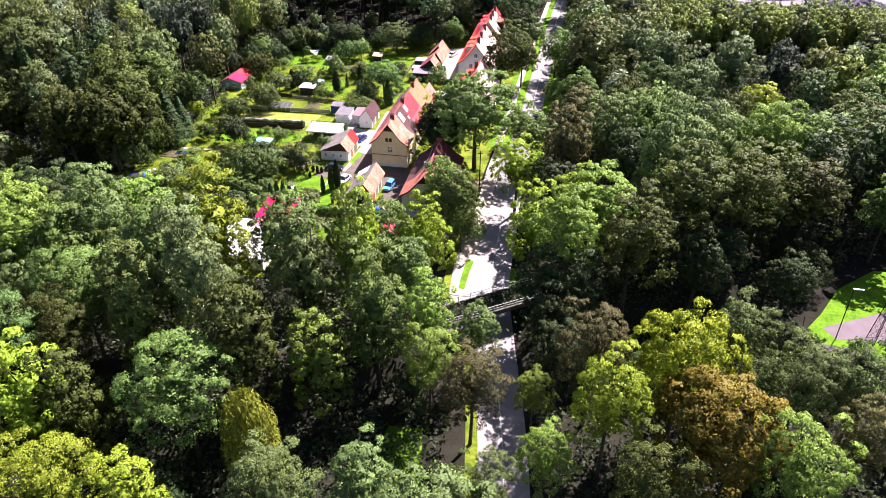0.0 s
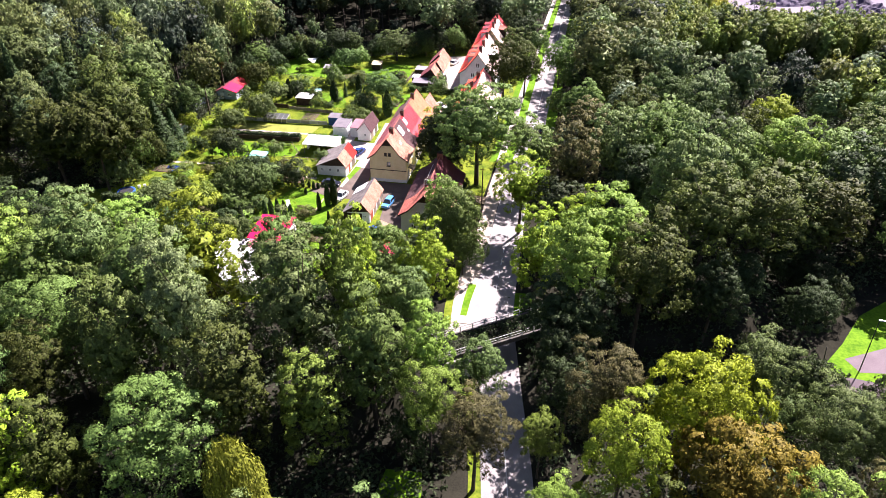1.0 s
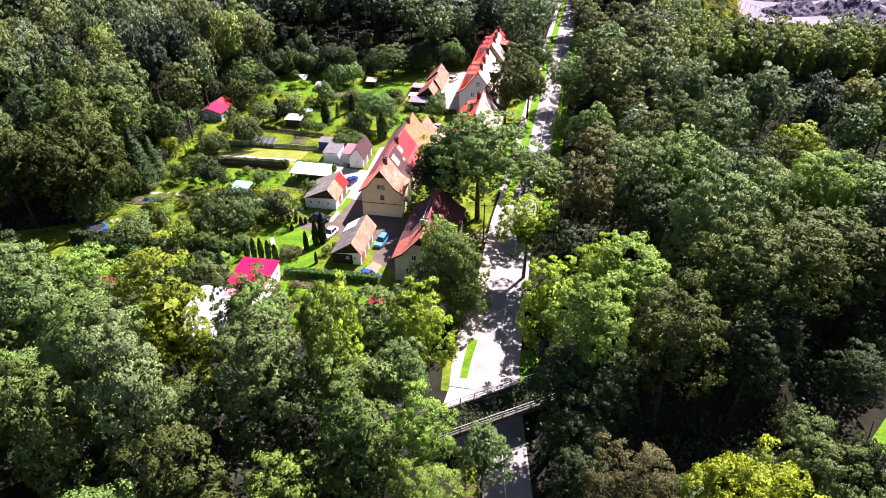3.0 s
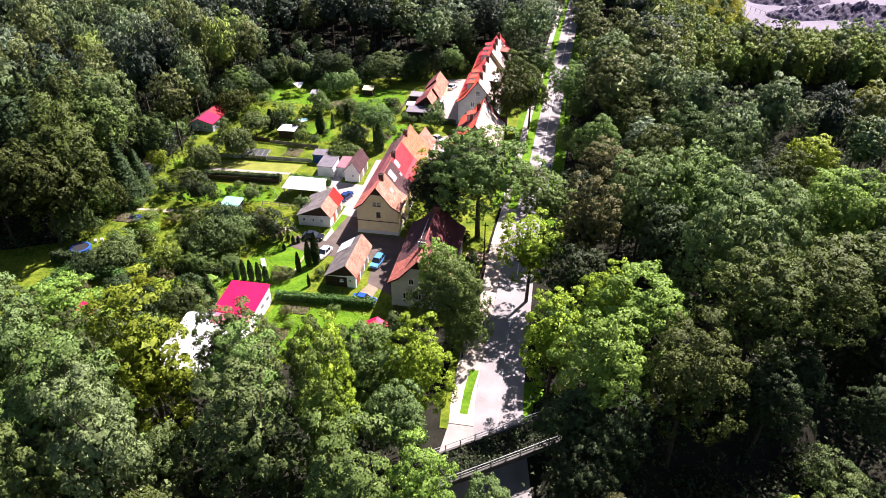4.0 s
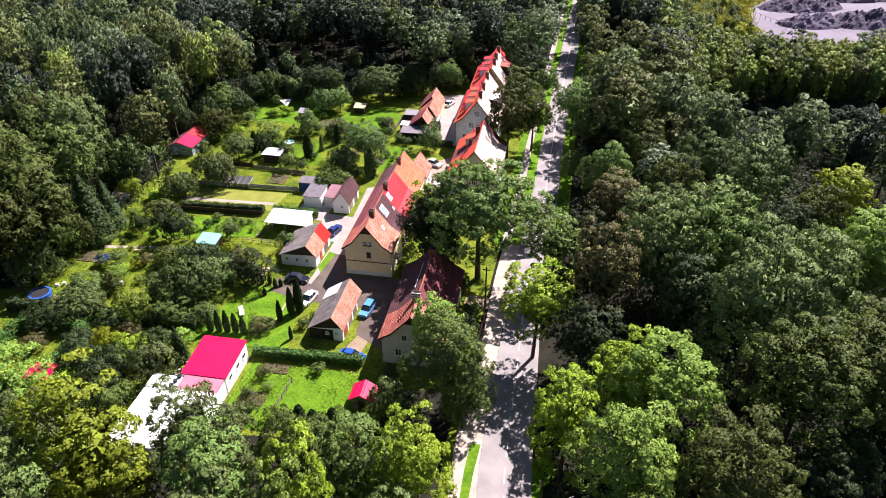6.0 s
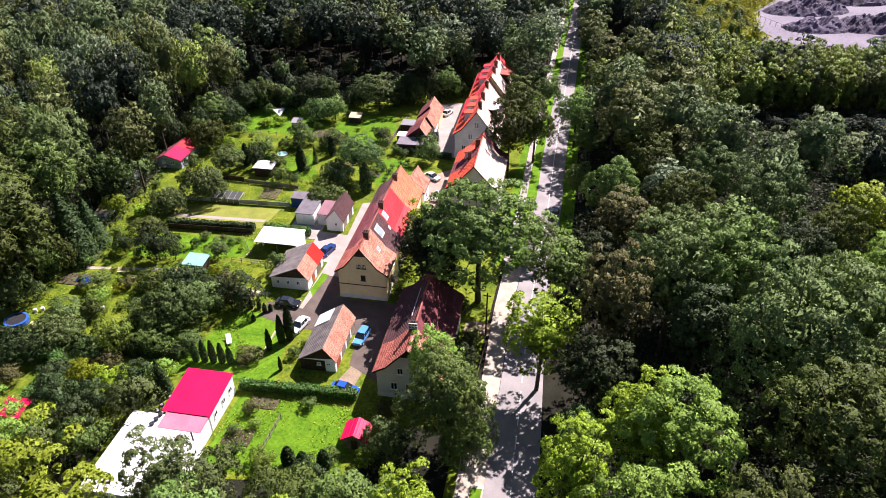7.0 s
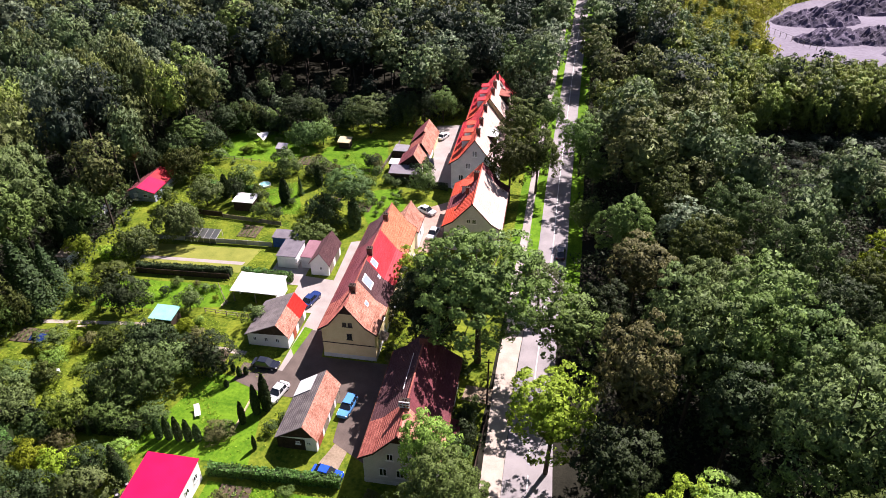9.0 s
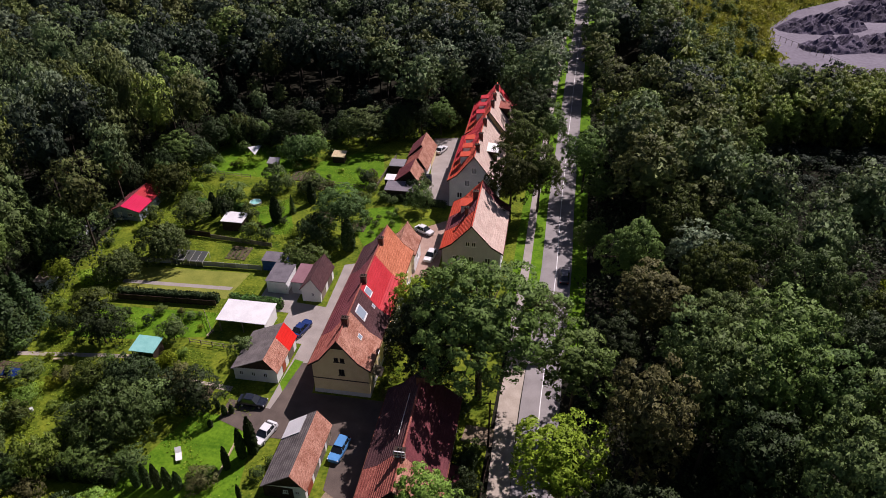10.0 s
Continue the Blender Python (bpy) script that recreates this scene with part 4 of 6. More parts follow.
def flat_shed(name, x0, x1, y0, y1, h0, h1, wall, roof, label, category="shed", open_front=False, over=0.25):
    """A low shed under one flat sheet that falls from the back (h1) to the front (h0)."""
    cx, cy = (x0 + x1) / 2, (y0 + y1) / 2
    b = thing(name, cx, cy, 0, label, category)
    hx, hy = (x1 - x0) / 2, (y1 - y0) / 2
    if open_front:
        for x in (-hx + 0.1, 0.0, hx - 0.1):
            part("post", Shape().box(x - 0.07, x + 0.07, -hy + 0.05, -hy + 0.2, 0, h0), WOOD_GREY, b)
        part("wall", Shape().box(-hx, hx, hy - 0.15, hy, -0.05, h1 - 0.05), wall, b)
        part("wall", Shape().box(-hx, -hx + 0.12, 0, hy - 0.15, -0.05, h0), wall, b)
        part("wall", Shape().box(hx - 0.12, hx, -hy, hy - 0.15, -0.05, h0), wall, b)
    else:
        ring = [(-hx, -hy, -0.05), (-hx, hy, -0.05), (-hx, hy, h1), (-hx, -hy, h0)]
        part("wall", Shape().prism(ring, dx=2 * hx), wall, b)
    k = (h1 - h0) / (2 * hy) * over
    ring = [(-hx - over, -hy - over, h0 - k), (-hx - over, hy + over, h1 + k), (-hx - over, hy + over, h1 + k + 0.12), (-hx - over, -hy - over, h0 - k + 0.12)]
    part("roof", Shape().prism(ring, dx=2 * hx + 2 * over), roof, b)
    return b, hx, hy


def plain_door(parent, x, y, w, h, mat, axis="y", out=-1, z=0.02):
    s = Shape()
    a, b = sorted((0, 0.05 * out))
    if axis == "y":
        s.box(x - w / 2, x + w / 2, y + a, y + b, z, h)
    else:
        s.box(x + a, x + b, y - w / 2, y + w / 2, z, h)
    d = part("door", s, mat, parent)
    k = Shape()
    if axis == "y":
        k.box(x + w * 0.36, x + w * 0.42, y + out * 0.05, y + out * 0.1, z + h * 0.5, z + h * 0.5 + 0.1)
    else:
        k.box(x + out * 0.05, x + out * 0.1, y + w * 0.36, y + w * 0.42, z + h * 0.5, z + h * 0.5 + 0.1)
    part("handle", k, DARK_METAL, d)
    return d


b, xl, xr, xm, d = barn("garage_block", -42.6, -37.1, 119.1, 129.3, -38.7, 2.1, 2.6, 4.7, PLASTER_WHITE, [(1.0, FELT)], [(1.0, TILE_WORN)],
                        "white garage block with orange tiles and a felt lean-to roof", gable=BOARDS)
for i in range(4):
    plain_door(b, xr, -d + 1.6 + i * 2.6, 1.8, 2.1, BOARDS_RED if i == 0 else WOOD_GREY, "x", 1)
# boards carried down over the wall; their dark colour also stands for its shade
part("boarding", Shape().box(xl - 0.01, xr - 1.6, -d - 0.05, -d, 0.0, 2.1), BOARDS, b, "dark boarded front")
for i in range(2):
    window(b, 0.2 + i * 1.5, -d - 0.05 * (1 - i), 1.2, 0.6, 0.5)
part("skylight_sheet", Shape().prism([(xl - 0.25, d - 3.0, 2.08), (xl + 2.5, d - 3.0, 3.92), (xl + 2.5, d - 3.0, 4.02), (xl - 0.25, d - 3.0, 2.18)], dy=3.1), WHITE_SHEET, b, "white sheet patch on the felt roof")
b, xl, xr, xm, d = barn("garage_block", -54.9, -48.1, 138.1, 146.2, -49.7, 2.3, 2.6, 4.7, PLASTER_WHITE, [(1.0, FELT)], [(0.58, TILE_WORN), (0.42, SHEET_SCARLET)],
                        "white outbuilding with orange tiles and a bright red roof patch", gable=BOARDS)
for i in range(3):
    window(b, xl + 1.2 + i * 1.9, -d, 1.0, 0.6, 0.8)
plain_door(b, xr, -1.2, 1.2, 2.1, BOARDS_RED, "x", 1)
plain_door(b, xr, 1.8, 2.2, 2.1, WOOD_GREY, "x", 1)
b, xl, xr, xm, d = barn("garage", -51.2, -47.8, 158.2, 165.6, -49.2, 2.7, 2.7, 4.9, PLASTER_WHITE, [(1.0, TILE_BROWN)], [(1.0, TILE_BROWN)],
                        "white garage with a steep dark brown roof", "garage")
window(b, 0.3, -d, 1.2, 0.5, 0.7)
plain_door(b, xr, -2.0, 2.2, 2.1, WOOD_GREY, "x", 1)
plain_door(b, xr, 1.6, 2.2, 2.1, WOOD_GREY, "x", 1)
flat_shed("lean_to", -53.7, -51.5, 160.0, 165.4, 2.4, 2.6, PLASTER_GREY, MAUVE_ROOF, "low lean-to with a faded pinkish roof", over=0.1)
b, hx, hy = flat_shed("garage", -58.2, -54.6, 159.6, 164.8, 2.5, 2.7, PLASTER_WHITE, MAUVE_FELT, "flat-roofed white garage with a grey roof", "garage", over=0.15)
plain_door(b, 0.9, -hy, 2.4, 2.1, WHITE_PAINT)
flat_shed("shed", -61.6, -57.2, 165.9, 168.6, 2.2, 2.4, BLUE_PLASTIC, MAUVE_FELT, "dark blue shed with a grey flat roof", over=0.1)
b, hx, hy = flat_shed("carport", -62.0, -53.9, 148.2, 152.9, 2.5, 2.8, PLASTER_WHITE, WHITE_SHEET, "open carport with a white flat sheet roof", "carport", True)
# the red-roofed workshop and its white annexe
b, hx, hy = flat_shed("workshop", -57.0, -50.4, 105.2, 112.6, 3.0, 3.6, PLASTER_WHITE, SHEET_RED, "white workshop under a crimson sheet roof", "workshop", over=0.2)
for wy in (-2.2, 0.2, 2.4):
    window(b, hx, wy, 1.4, 0.9, 0.9, "x", 1)
b, hx, hy = flat_shed("workshop_annexe", -56.4, -50.4, 102.4, 104.9, 2.75, 2.85, PLASTER_WHITE, SHEET_PINK, "low annexe with a faded pink roof", "workshop", over=0.05)
b, hx, hy = flat_shed("workshop_annexe", -60.9, -50.2, 92.0, 102.1, 2.6, 2.75, PLASTER_WHITE, WHITE_SHEET, "white annexe with a broad white flat roof", "workshop", over=0.15)
part("flue_pipe", Shape().rod((hx - 1.0, 2.2, 2.6), (hx - 1.0, 2.2, 5.6), 0.22), RUST, b, "rusty brown flue pipe")
part("flue_pipe", Shape().rod((hx - 0.4, 4.0, 2.6), (hx - 0.4, 4.0, 4.4), 0.1), DARK_METAL, b, "thin dark flue pipe")
for wy in (-3.0, 0.0, 3.0):
    window(b, hx, wy, 1.2, 0.9, 0.8, "x", 1)
flat_shed("workshop_annexe", -61.2, -56.7, 102.3, 104.6, 2.6, 2.65, PLASTER_WHITE, WHITE_SHEET, "small white block with a flat roof", "workshop", over=0.05)
for i in range(3):
    v = thing("roof_vent", -57.4 + 0.15 * i, 102.6 + i * 0.9, 2.72, "small dark round roof vent", "roof vent", "roof vents on the annexe")
    part("cowl", Shape().rod((0, 0, 0), (0, 0, 0.45), 0.26, 0.3, 10), DARK_METAL, v)
b, xl, xr, xm, d = barn("garden_shed", -31.8, -28.6, 105.4, 108.2, -30.2, 1.9, 1.9, 2.9, WOOD_GREY, [(1.0, SHEET_RED)], [(1.0, SHEET_RED)], "little garden shed with a crimson roof", "shed", over=0.25)
plain_door(b, 0, -d, 0.9, 1.8, BOARDS)
# far half of the right slope gets a darker red for a tree's shade
b, xl, xr, xm, d = barn("garden_hut", -99.9, -93.9, 178.8, 188.6, -97.5, 2.3, 2.3, 3.4, PLASTER_BLUE, [(1.0, TILE_MAROON)], [(0.52, SHEET_RED), (0.48, TILE_RED)], "pale blue garden hut with a crimson pitched roof", "hut")
window(b, 0.9, -d, 1.0, 1.0, 0.8)
plain_door(b, -1.4, -d, 0.9, 1.9, WHITE_PAINT)
flat_shed("garden_shed", -80.3, -76.8, 101.4, 104.2, 2.0, 2.2, BOARDS, SHEET_RED, "low garden shed with a red roof", "shed")
flat_shed("canopy", -72.4, -68.8, 139.4, 142.3, 2.1, 2.4, BOARDS, TEAL, "open garden canopy with a teal sheet roof", "canopy", True)
b, hx, hy = flat_shed("garden_shed", -75.2, -71.0, 178.2, 181.4, 2.2, 2.4, BOARDS, WHITE_SHEET, "dark wooden shed with a white roof", "shed")
flat_shed("garden_shed", -62.2, -59.4, 212.0, 214.2, 1.7, 2.1, BOARDS, WOOD_PALE, "small dark shed with a pale roof", "shed")
flat_shed("garden_shed", -76.6, -74.4, 206.4, 208.4, 1.5, 1.9, WOOD_GREY, FELT_PALE, "small weathered shed with a grey roof", "shed")
flat_shed("garden_shed", -103.6, -101.8, 168.2, 175.0, 1.7, 1.9, PLASTER_WHITE, FELT_PALE, "white shed at the edge of the wood", "shed")
flat_shed("garden_shed", -99.6, -97.6, 153.6, 157.0, 1.9, 2.1, WHITE_PAINT, WOOD_GREY, "low white shed under trees", "shed")
# the outbuildings in the far yard
barn("garage_block", -44.0, -38.6, 200.6, 206.4, -40.4, 2.4, 2.6, 5.2, PLASTER_WHITE, [(1.0, TILE_MAROON)], [(1.0, TILE_WORN)], "white outbuilding with faded orange tiles", gable=BOARDS)
barn("garage_block", -43.2, -38.0, 207.0, 213.0, -39.8, 2.4, 2.6, 5.4, PLASTER_WHITE, [(1.0, TILE_DULL)], [(1.0, TILE_WORN)], "white outbuilding with red and orange tiles", gable=BOARDS)
barn("garage_block", -43.6, -38.0, 213.6, 220.5, -40.4, 2.4, 2.6, 5.6, PLASTER_YELLOW, [(1.0, TILE_MAROON)], [(1.0, TILE_WORN)], "cream outbuilding with red and orange tiles", gable=BOARDS)
flat_shed("shed", -45.4, -39.2, 196.4, 200.0, 2.2, 2.5, BOARDS, MAUVE_FELT, "low dark shed with a mauve-grey roof", over=0.15)
flat_shed("shed", -46.6, -44.4, 201.5, 204.0, 2.0, 2.1, BOARDS, WHITE_SHEET, "low shed with a white flat roof", over=0.1)
flat_shed("shed", -47.2, -43.8, 208.5, 212.0, 2.0, 2.1, BOARDS, FELT_PALE, "low shed with a grey roof", over=0.1)


# ---------------------------------------------------------------- cars
def car(x, y, turn, paint, label, estate=False):
    """A parked car, its nose along -y before the turn."""
    c = thing("car", x, y, 0, label, "car", turn=turn)
    s = Shape()
    half = [(0.62, -2.15), (0.80, -1.9), (0.86, -1.2), (0.88, 0.6), (0.86, 1.7), (0.76, 2.1)]
    ring = [(-a, b) for a, b in half] + [(a, b) for a, b in reversed(half)]
    low, mid = [(a, b, 0.28) for a, b in ring], [(a, b, 0.62) for a, b in ring]
    up = [(a * 0.95, b * 0.98, 0.86 if b > -0.9 else 0.76) for a, b in ring]
    s.loft(low, mid).loft(mid, up)
    part("body", s, paint, c)
    back = 2.0 if estate else 1.75
    foot = [(-0.80, -0.95), (0.80, -0.95), (0.80, back), (-0.80, back)]
    topr = [(-0.62, -0.25), (0.62, -0.25), (0.62, back - (0.25 if estate else 0.7)), (-0.62, back - (0.25 if estate else 0.7))]
    g = part("window_band", Shape().loft([(a, b, 0.84) for a, b in foot], [(a, b, 1.38) for a, b in topr]), GLASS, c, "dark car windows")
    part("roof_panel", Shape().loft([(a * 1.03, b, 1.36) for a, b in topr], [(a * 0.9, b * 0.96, 1.46) for a, b in topr]), paint, c)
    for sx in (-1, 1):
        for yb, wd in ((-0.62, 0.10), (0.45, 0.08), (back - 0.5, 0.16)):
            part("pillar", Shape().prism([(sx * 0.815, yb, 0.84), (sx * 0.815, yb + wd, 0.84), (sx * 0.66, yb + wd * 0.9 + (0.2 if yb < 0 else -0.1), 1.38), (sx * 0.66, yb + (0.2 if yb < 0 else -0.1), 1.38)], dx=sx * 0.012), paint, c)
        part("headlight", Shape().box(sx * 0.66 - 0.14, sx * 0.66 + 0.14, -2.08, -1.92, 0.56, 0.72), WHITE_PAINT, c, "clear headlight")
        part("tail_light", Shape().box(sx * 0.66 - 0.1, sx * 0.66 + 0.1, 1.96, 2.1, 0.6, 0.78), TILE_RED, c, "red tail light")
        for wy in (-1.35, 1.3):
            w = part("wheel", Shape().rod((sx * 0.70, wy, 0.31), (sx * 0.89, wy, 0.31), 0.31, 0.31, 14), TYRE, c)
            part("rim", Shape().rod((sx * 0.88, wy, 0.31), (sx * 0.905, wy, 0.31), 0.19, 0.18, 10), STEEL, w)
    return c


car(-46.2, 128.2, -14, CAR_WHITE, "white parked hatchback on the grass")
car(-35.3, 127.2, -8, CAR_BLUE, "light blue parked car with a white roof rack", True)
car(-50.2, 133.6, 88, CAR_DARK, "dark parked saloon in the shade")
car(-48.6, 150.4, 165, CAR_NAVY, "navy blue car parked beside the outbuilding")
car(-31.3, 175.0, -10, CAR_WHITE, "white car parked on the reddish yard")
car(-34.2, 183.8, 60, CAR_WHITE, "white car parked at the annexe")
car(-37.0, 222.4, 160, CAR_WHITE, "white car parked in the far yard")
car(-37.4, 206.0, 10, CAR_DARK, "dark car parked in the far yard")
car(road_x(171.8) + 1.6, 171.8, 178, CAR_DARK, "black car on the asphalt road")
car(-34.6, 115.5, 82, CAR_ROYAL, "royal blue car half hidden behind the hedge")


# ---------------------------------------------------------------- trees that stand out
ROADSIDE_TREES = [
    (-18.0, 139.9, 22.0, 9.8, "mid"), (-28.2, 141.9, 13.0, 4.2, "dark"), (-25.0, 143.3, 15.0, 5.0, "dark"), (-24.5, 137.8, 11.0, 3.7, "dark"), (-30.5, 151.1, 12.0, 2.7, "lime"), (-17.9, 106.5, 17.0, 5.2, "mid"), (-21.1, 114.2, 15.0, 3.4, "light"), (-6.8, 120.5, 17.0, 5.1, "lime"), (-4.8, 138.0, 16.0, 4.8, "mid"), (-9.3, 155.1, 9.0, 3.7, "silver"), (-17.4, 190.7, 16.0, 4.9, "olive"), (-11.8, 195.8, 15.0, 4.8, "olive"), (-16.4, 213.3, 14.0, 5.0, "olive"), (-10.7, 223.0, 13.0, 4.5, "greygreen"), (-15.2, 226.1, 16.0, 5.3, "dark"), (-2.2, 206.0, 14.0, 4.7, "mid"), (-22.3, 254.0, 17.0, 5.6, "green"), (-18.5, 85.5, 21.0, 4.3, "lime")
]
TREES_NEAR_THE_BRIDGE = [
    (-31.4, 47.3, 18.0, 3.1, "willow"), (18.4, 63.9, 21.0, 6.5, "yellow"), (9.5, 56.6, 21.0, 4.5, "lime"), (20.8, 55.4, 20.0, 7.2, "rust"), (26.8, 72.4, 19.0, 3.7, "greygreen"), (7.7, 65.5, 21.0, 4.4, "brown"), (0.6, 62.6, 11.5, 2.4, "light"), (-7.1, 59.3, 17.0, 4.2, "brown"), (-8.1, 71.6, 14.5, 3.0, "greygreen"), (-15.1, 70.6, 18.5, 3.7, "light"), (-13.4, 63.6, 16.0, 3.5, "light"), (-26.9, 58.9, 20.0, 3.6, "light"), (-41.0, 50.0, 21.5, 6.2, "mid"), (-56.2, 44.2, 24.0, 4.4, "lime"), (-49.6, 57.7, 27.0, 3.9, "mid")
]
WOOD_EDGE_TREES = [
    (-25.6, 75.8, 25.0, 2.8, "lime"), (-31.0, 67.6, 26.0, 4.5, "greygreen"), (-21.4, 66.5, 25.0, 4.4, "mid"), (-52.5, 69.5, 27.0, 5.2, "greygreen"), (-43.9, 63.2, 28.0, 4.0, "silver"), (-63.7, 84.7, 18.0, 3.2, "greygreen"), (-39.6, 84.7, 22.0, 3.6, "greygreen"), (-50.6, 79.6, 28.0, 5.2, "lime"), (-45.9, 88.1, 19.0, 3.2, "greygreen"), (-30.2, 84.6, 22.0, 4.3, "olive"), (-24.7, 84.6, 22.0, 4.0, "mid"), (-77.4, 91.6, 12.0, 4.4, "dark"), (-52.3, 69.3, 28.0, 5.1, "mid"), (-36.9, 78.5, 25.0, 4.0, "mid"), (-25.8, 72.6, 25.0, 2.8, "light")
]
FOREGROUND_TREES = [
    (-4.1, 44.5, 16.0, 3.3, "greygreen"), (2.5, 50.8, 15.0, 3.2, "light"), (-16.4, 42.6, 18.0, 3.3, "greygreen"), (-25.2, 38.8, 20.0, 4.3, "greygreen"), (-47.9, 35.0, 20.0, 4.9, "lime"), (-39.2, 35.8, 19.0, 3.4, "lime"), (33.4, 66.1, 18.0, 4.2, "greygreen"), (37.8, 57.8, 18.0, 3.5, "brown"), (29.2, 51.2, 20.0, 4.4, "light"), (40.2, 66.2, 18.0, 3.8, "greygreen"), (13.9, 48.1, 18.0, 4.1, "olive"), (-51.7, 45.6, 22.0, 3.5, "olive"), (-36.0, 56.7, 24.0, 4.2, "olive")
]
GARDEN_TREES = [
    (-66.7, 125.9, 7.0, 5.4, "green"), (-63.4, 128.9, 6.0, 3.3, "greygreen"), (-57.4, 131.6, 6.0, 3.5, "dark"), (-71.4, 123.8, 5.0, 3.2, "green"), (-63.4, 132.6, 5.0, 2.5, "dark"), (-50.2, 180.1, 10.0, 4.9, "green"), (-54.3, 175.2, 7.0, 3.1, "dark"), (-55.0, 169.0, 4.0, 4.4, "mid"), (-36.8, 192.7, 6.0, 2.8, "greygreen"), (-86.6, 159.9, 5.0, 4.0, "greygreen"), (-104.6, 169.4, 8.0, 6.3, "greygreen"), (-66.7, 120.1, 4.0, 3.4, "mid"), (-61.5, 120.1, 3.0, 2.3, "green"), (-51.2, 119.4, 2.2, 1.9, "brown")
]
YARD_TREES = [
    (-55.3, 142.7, 4.0, 2.0, "greygreen"), (-81.3, 166.6, 7.0, 4.9, "greygreen"), (-68.1, 175.6, 4.0, 2.0, "mid"), (-74.9, 115.4, 4.0, 2.6, "green"), (-77.2, 109.2, 4.0, 2.5, "dark"), (-86.4, 115.2, 4.0, 4.0, "dark"), (-25.8, 104.9, 6.0, 2.9, "greygreen"), (-45.3, 95.7, 7.0, 3.1, "greygreen"), (-34.9, 99.7, 3.0, 2.1, "dark"), (-31.0, 157.6, 7.0, 2.9, "lime"), (-81.8, 179.1, 6.0, 3.6, "greygreen"), (-77.5, 188.9, 5.0, 3.1, "mid")
]
TREES_BEYOND_THE_ROAD = [
    (9.0, 102.8, 21.5, 6.2, "light"), (5.2, 104.5, 19.5, 4.4, "lime"), (-2.2, 96.5, 20.0, 3.6, "lime"), (3.6, 87.0, 21.5, 5.0, "light"), (13.4, 87.5, 23.0, 5.6, "olive"), (23.5, 101.0, 23.0, 6.4, "olive"),
    (31.5, 105.0, 22.5, 6.4, "olive"), (38.5, 114.5, 21.5, 6.4, "olive"), (46.0, 114.0, 20.5, 6.0, "olive"), (24.5, 92.0, 15.0, 4.6, "dark"), (23.5, 117.0, 26.0, 8.4, "greygreen"), (44.0, 137.0, 21.0, 7.8, "light"),
    (15.5, 143.0, 19.0, 6.2, "greygreen"), (2.4, 124.0, 23.5, 4.6, "brown"), (14.6, 122.8, 20.0, 4.6, "dark"), (11.5, 131.2, 22.5, 5.0, "greygreen"), (17.4, 132.6, 23.0, 5.0, "mid"), (24.4, 134.4, 20.0, 5.0, "green"),
]
TREES_FURTHER_ON = [
    (21.0, 141.0, 23.0, 6.0, "mid"), (38.0, 172.0, 16.0, 3.2, "silver"), (48.0, 163.0, 17.0, 5.0, "yellow"), (9.5, 139.5, 20.0, 4.6, "greygreen"), (31.0, 143.0, 19.0, 6.0, "dark"), (33.5, 130.0, 21.0, 6.4, "mid"),
    (52.0, 125.0, 22.0, 6.0, "dark"), (54.0, 137.0, 20.0, 6.0, "mid"), (29.0, 156.0, 20.0, 6.2, "green"), (16.0, 158.0, 18.0, 5.6, "olive"), (6.0, 153.0, 17.0, 5.0, "brown"), (40.0, 152.0, 17.0, 5.2, "olive"),
    (62.2, 203.0, 8.5, 6.0, "silver"), (4.5, 167.0, 16.0, 5.0, "mid"), (24.0, 172.0, 17.0, 6.0, "green"), (77.0, 213.0, 11.0, 5.0, "yellow"), (12.5, 178.0, 15.0, 5.0, "olive"),
]
FAR_GARDEN_TREES = [
    (-70.5, 212.0, 6.6, 4.6, "green"), (-66.8, 213.5, 6.4, 3.2, "mid"), (-56.5, 222.5, 9.5, 5.4, "greygreen"), (-52.0, 226.0, 6.5, 3.2, "dark"), (-92.0, 218.5, 6.5, 3.6, "dark"), (-86.0, 221.0, 6.0, 3.4, "greygreen"),
    (-79.0, 217.5, 5.0, 3.2, "dark"), (-93.0, 205.0, 7.0, 3.6, "dark"), (-63.8, 227.5, 6.0, 3.6, "dark"), (-102.5, 189.4, 8.1, 4.5, "dark"), (-93.1, 191.0, 7.4, 4.7, "olive"), (-90.2, 177.8, 4.6, 2.0, "mid"),
    (-70.0, 195.6, 6.1, 2.8, "greygreen"),
]
FAR_GARDEN_SHRUBS = [
    (-76.4, 182.3, 5.7, 1.9, "dark"), (-70.9, 181.9, 3.9, 1.8, "greygreen"), (-63.5, 187.1, 4.6, 0.8, "conifer"), (-61.7, 196.1, 4.5, 3.0, "greygreen"), (-51.2, 202.4, 3.5, 1.7, "dark"), (-48.9, 198.8, 2.4, 1.2, "greygreen"),
    (-49.7, 192.7, 2.0, 1.2, "mid"), (-45.5, 195.1, 2.4, 1.3, "greygreen"), (-39.9, 199.6, 3.8, 1.4, "dark"), (-37.3, 200.0, 4.5, 1.6, "greygreen"),
]
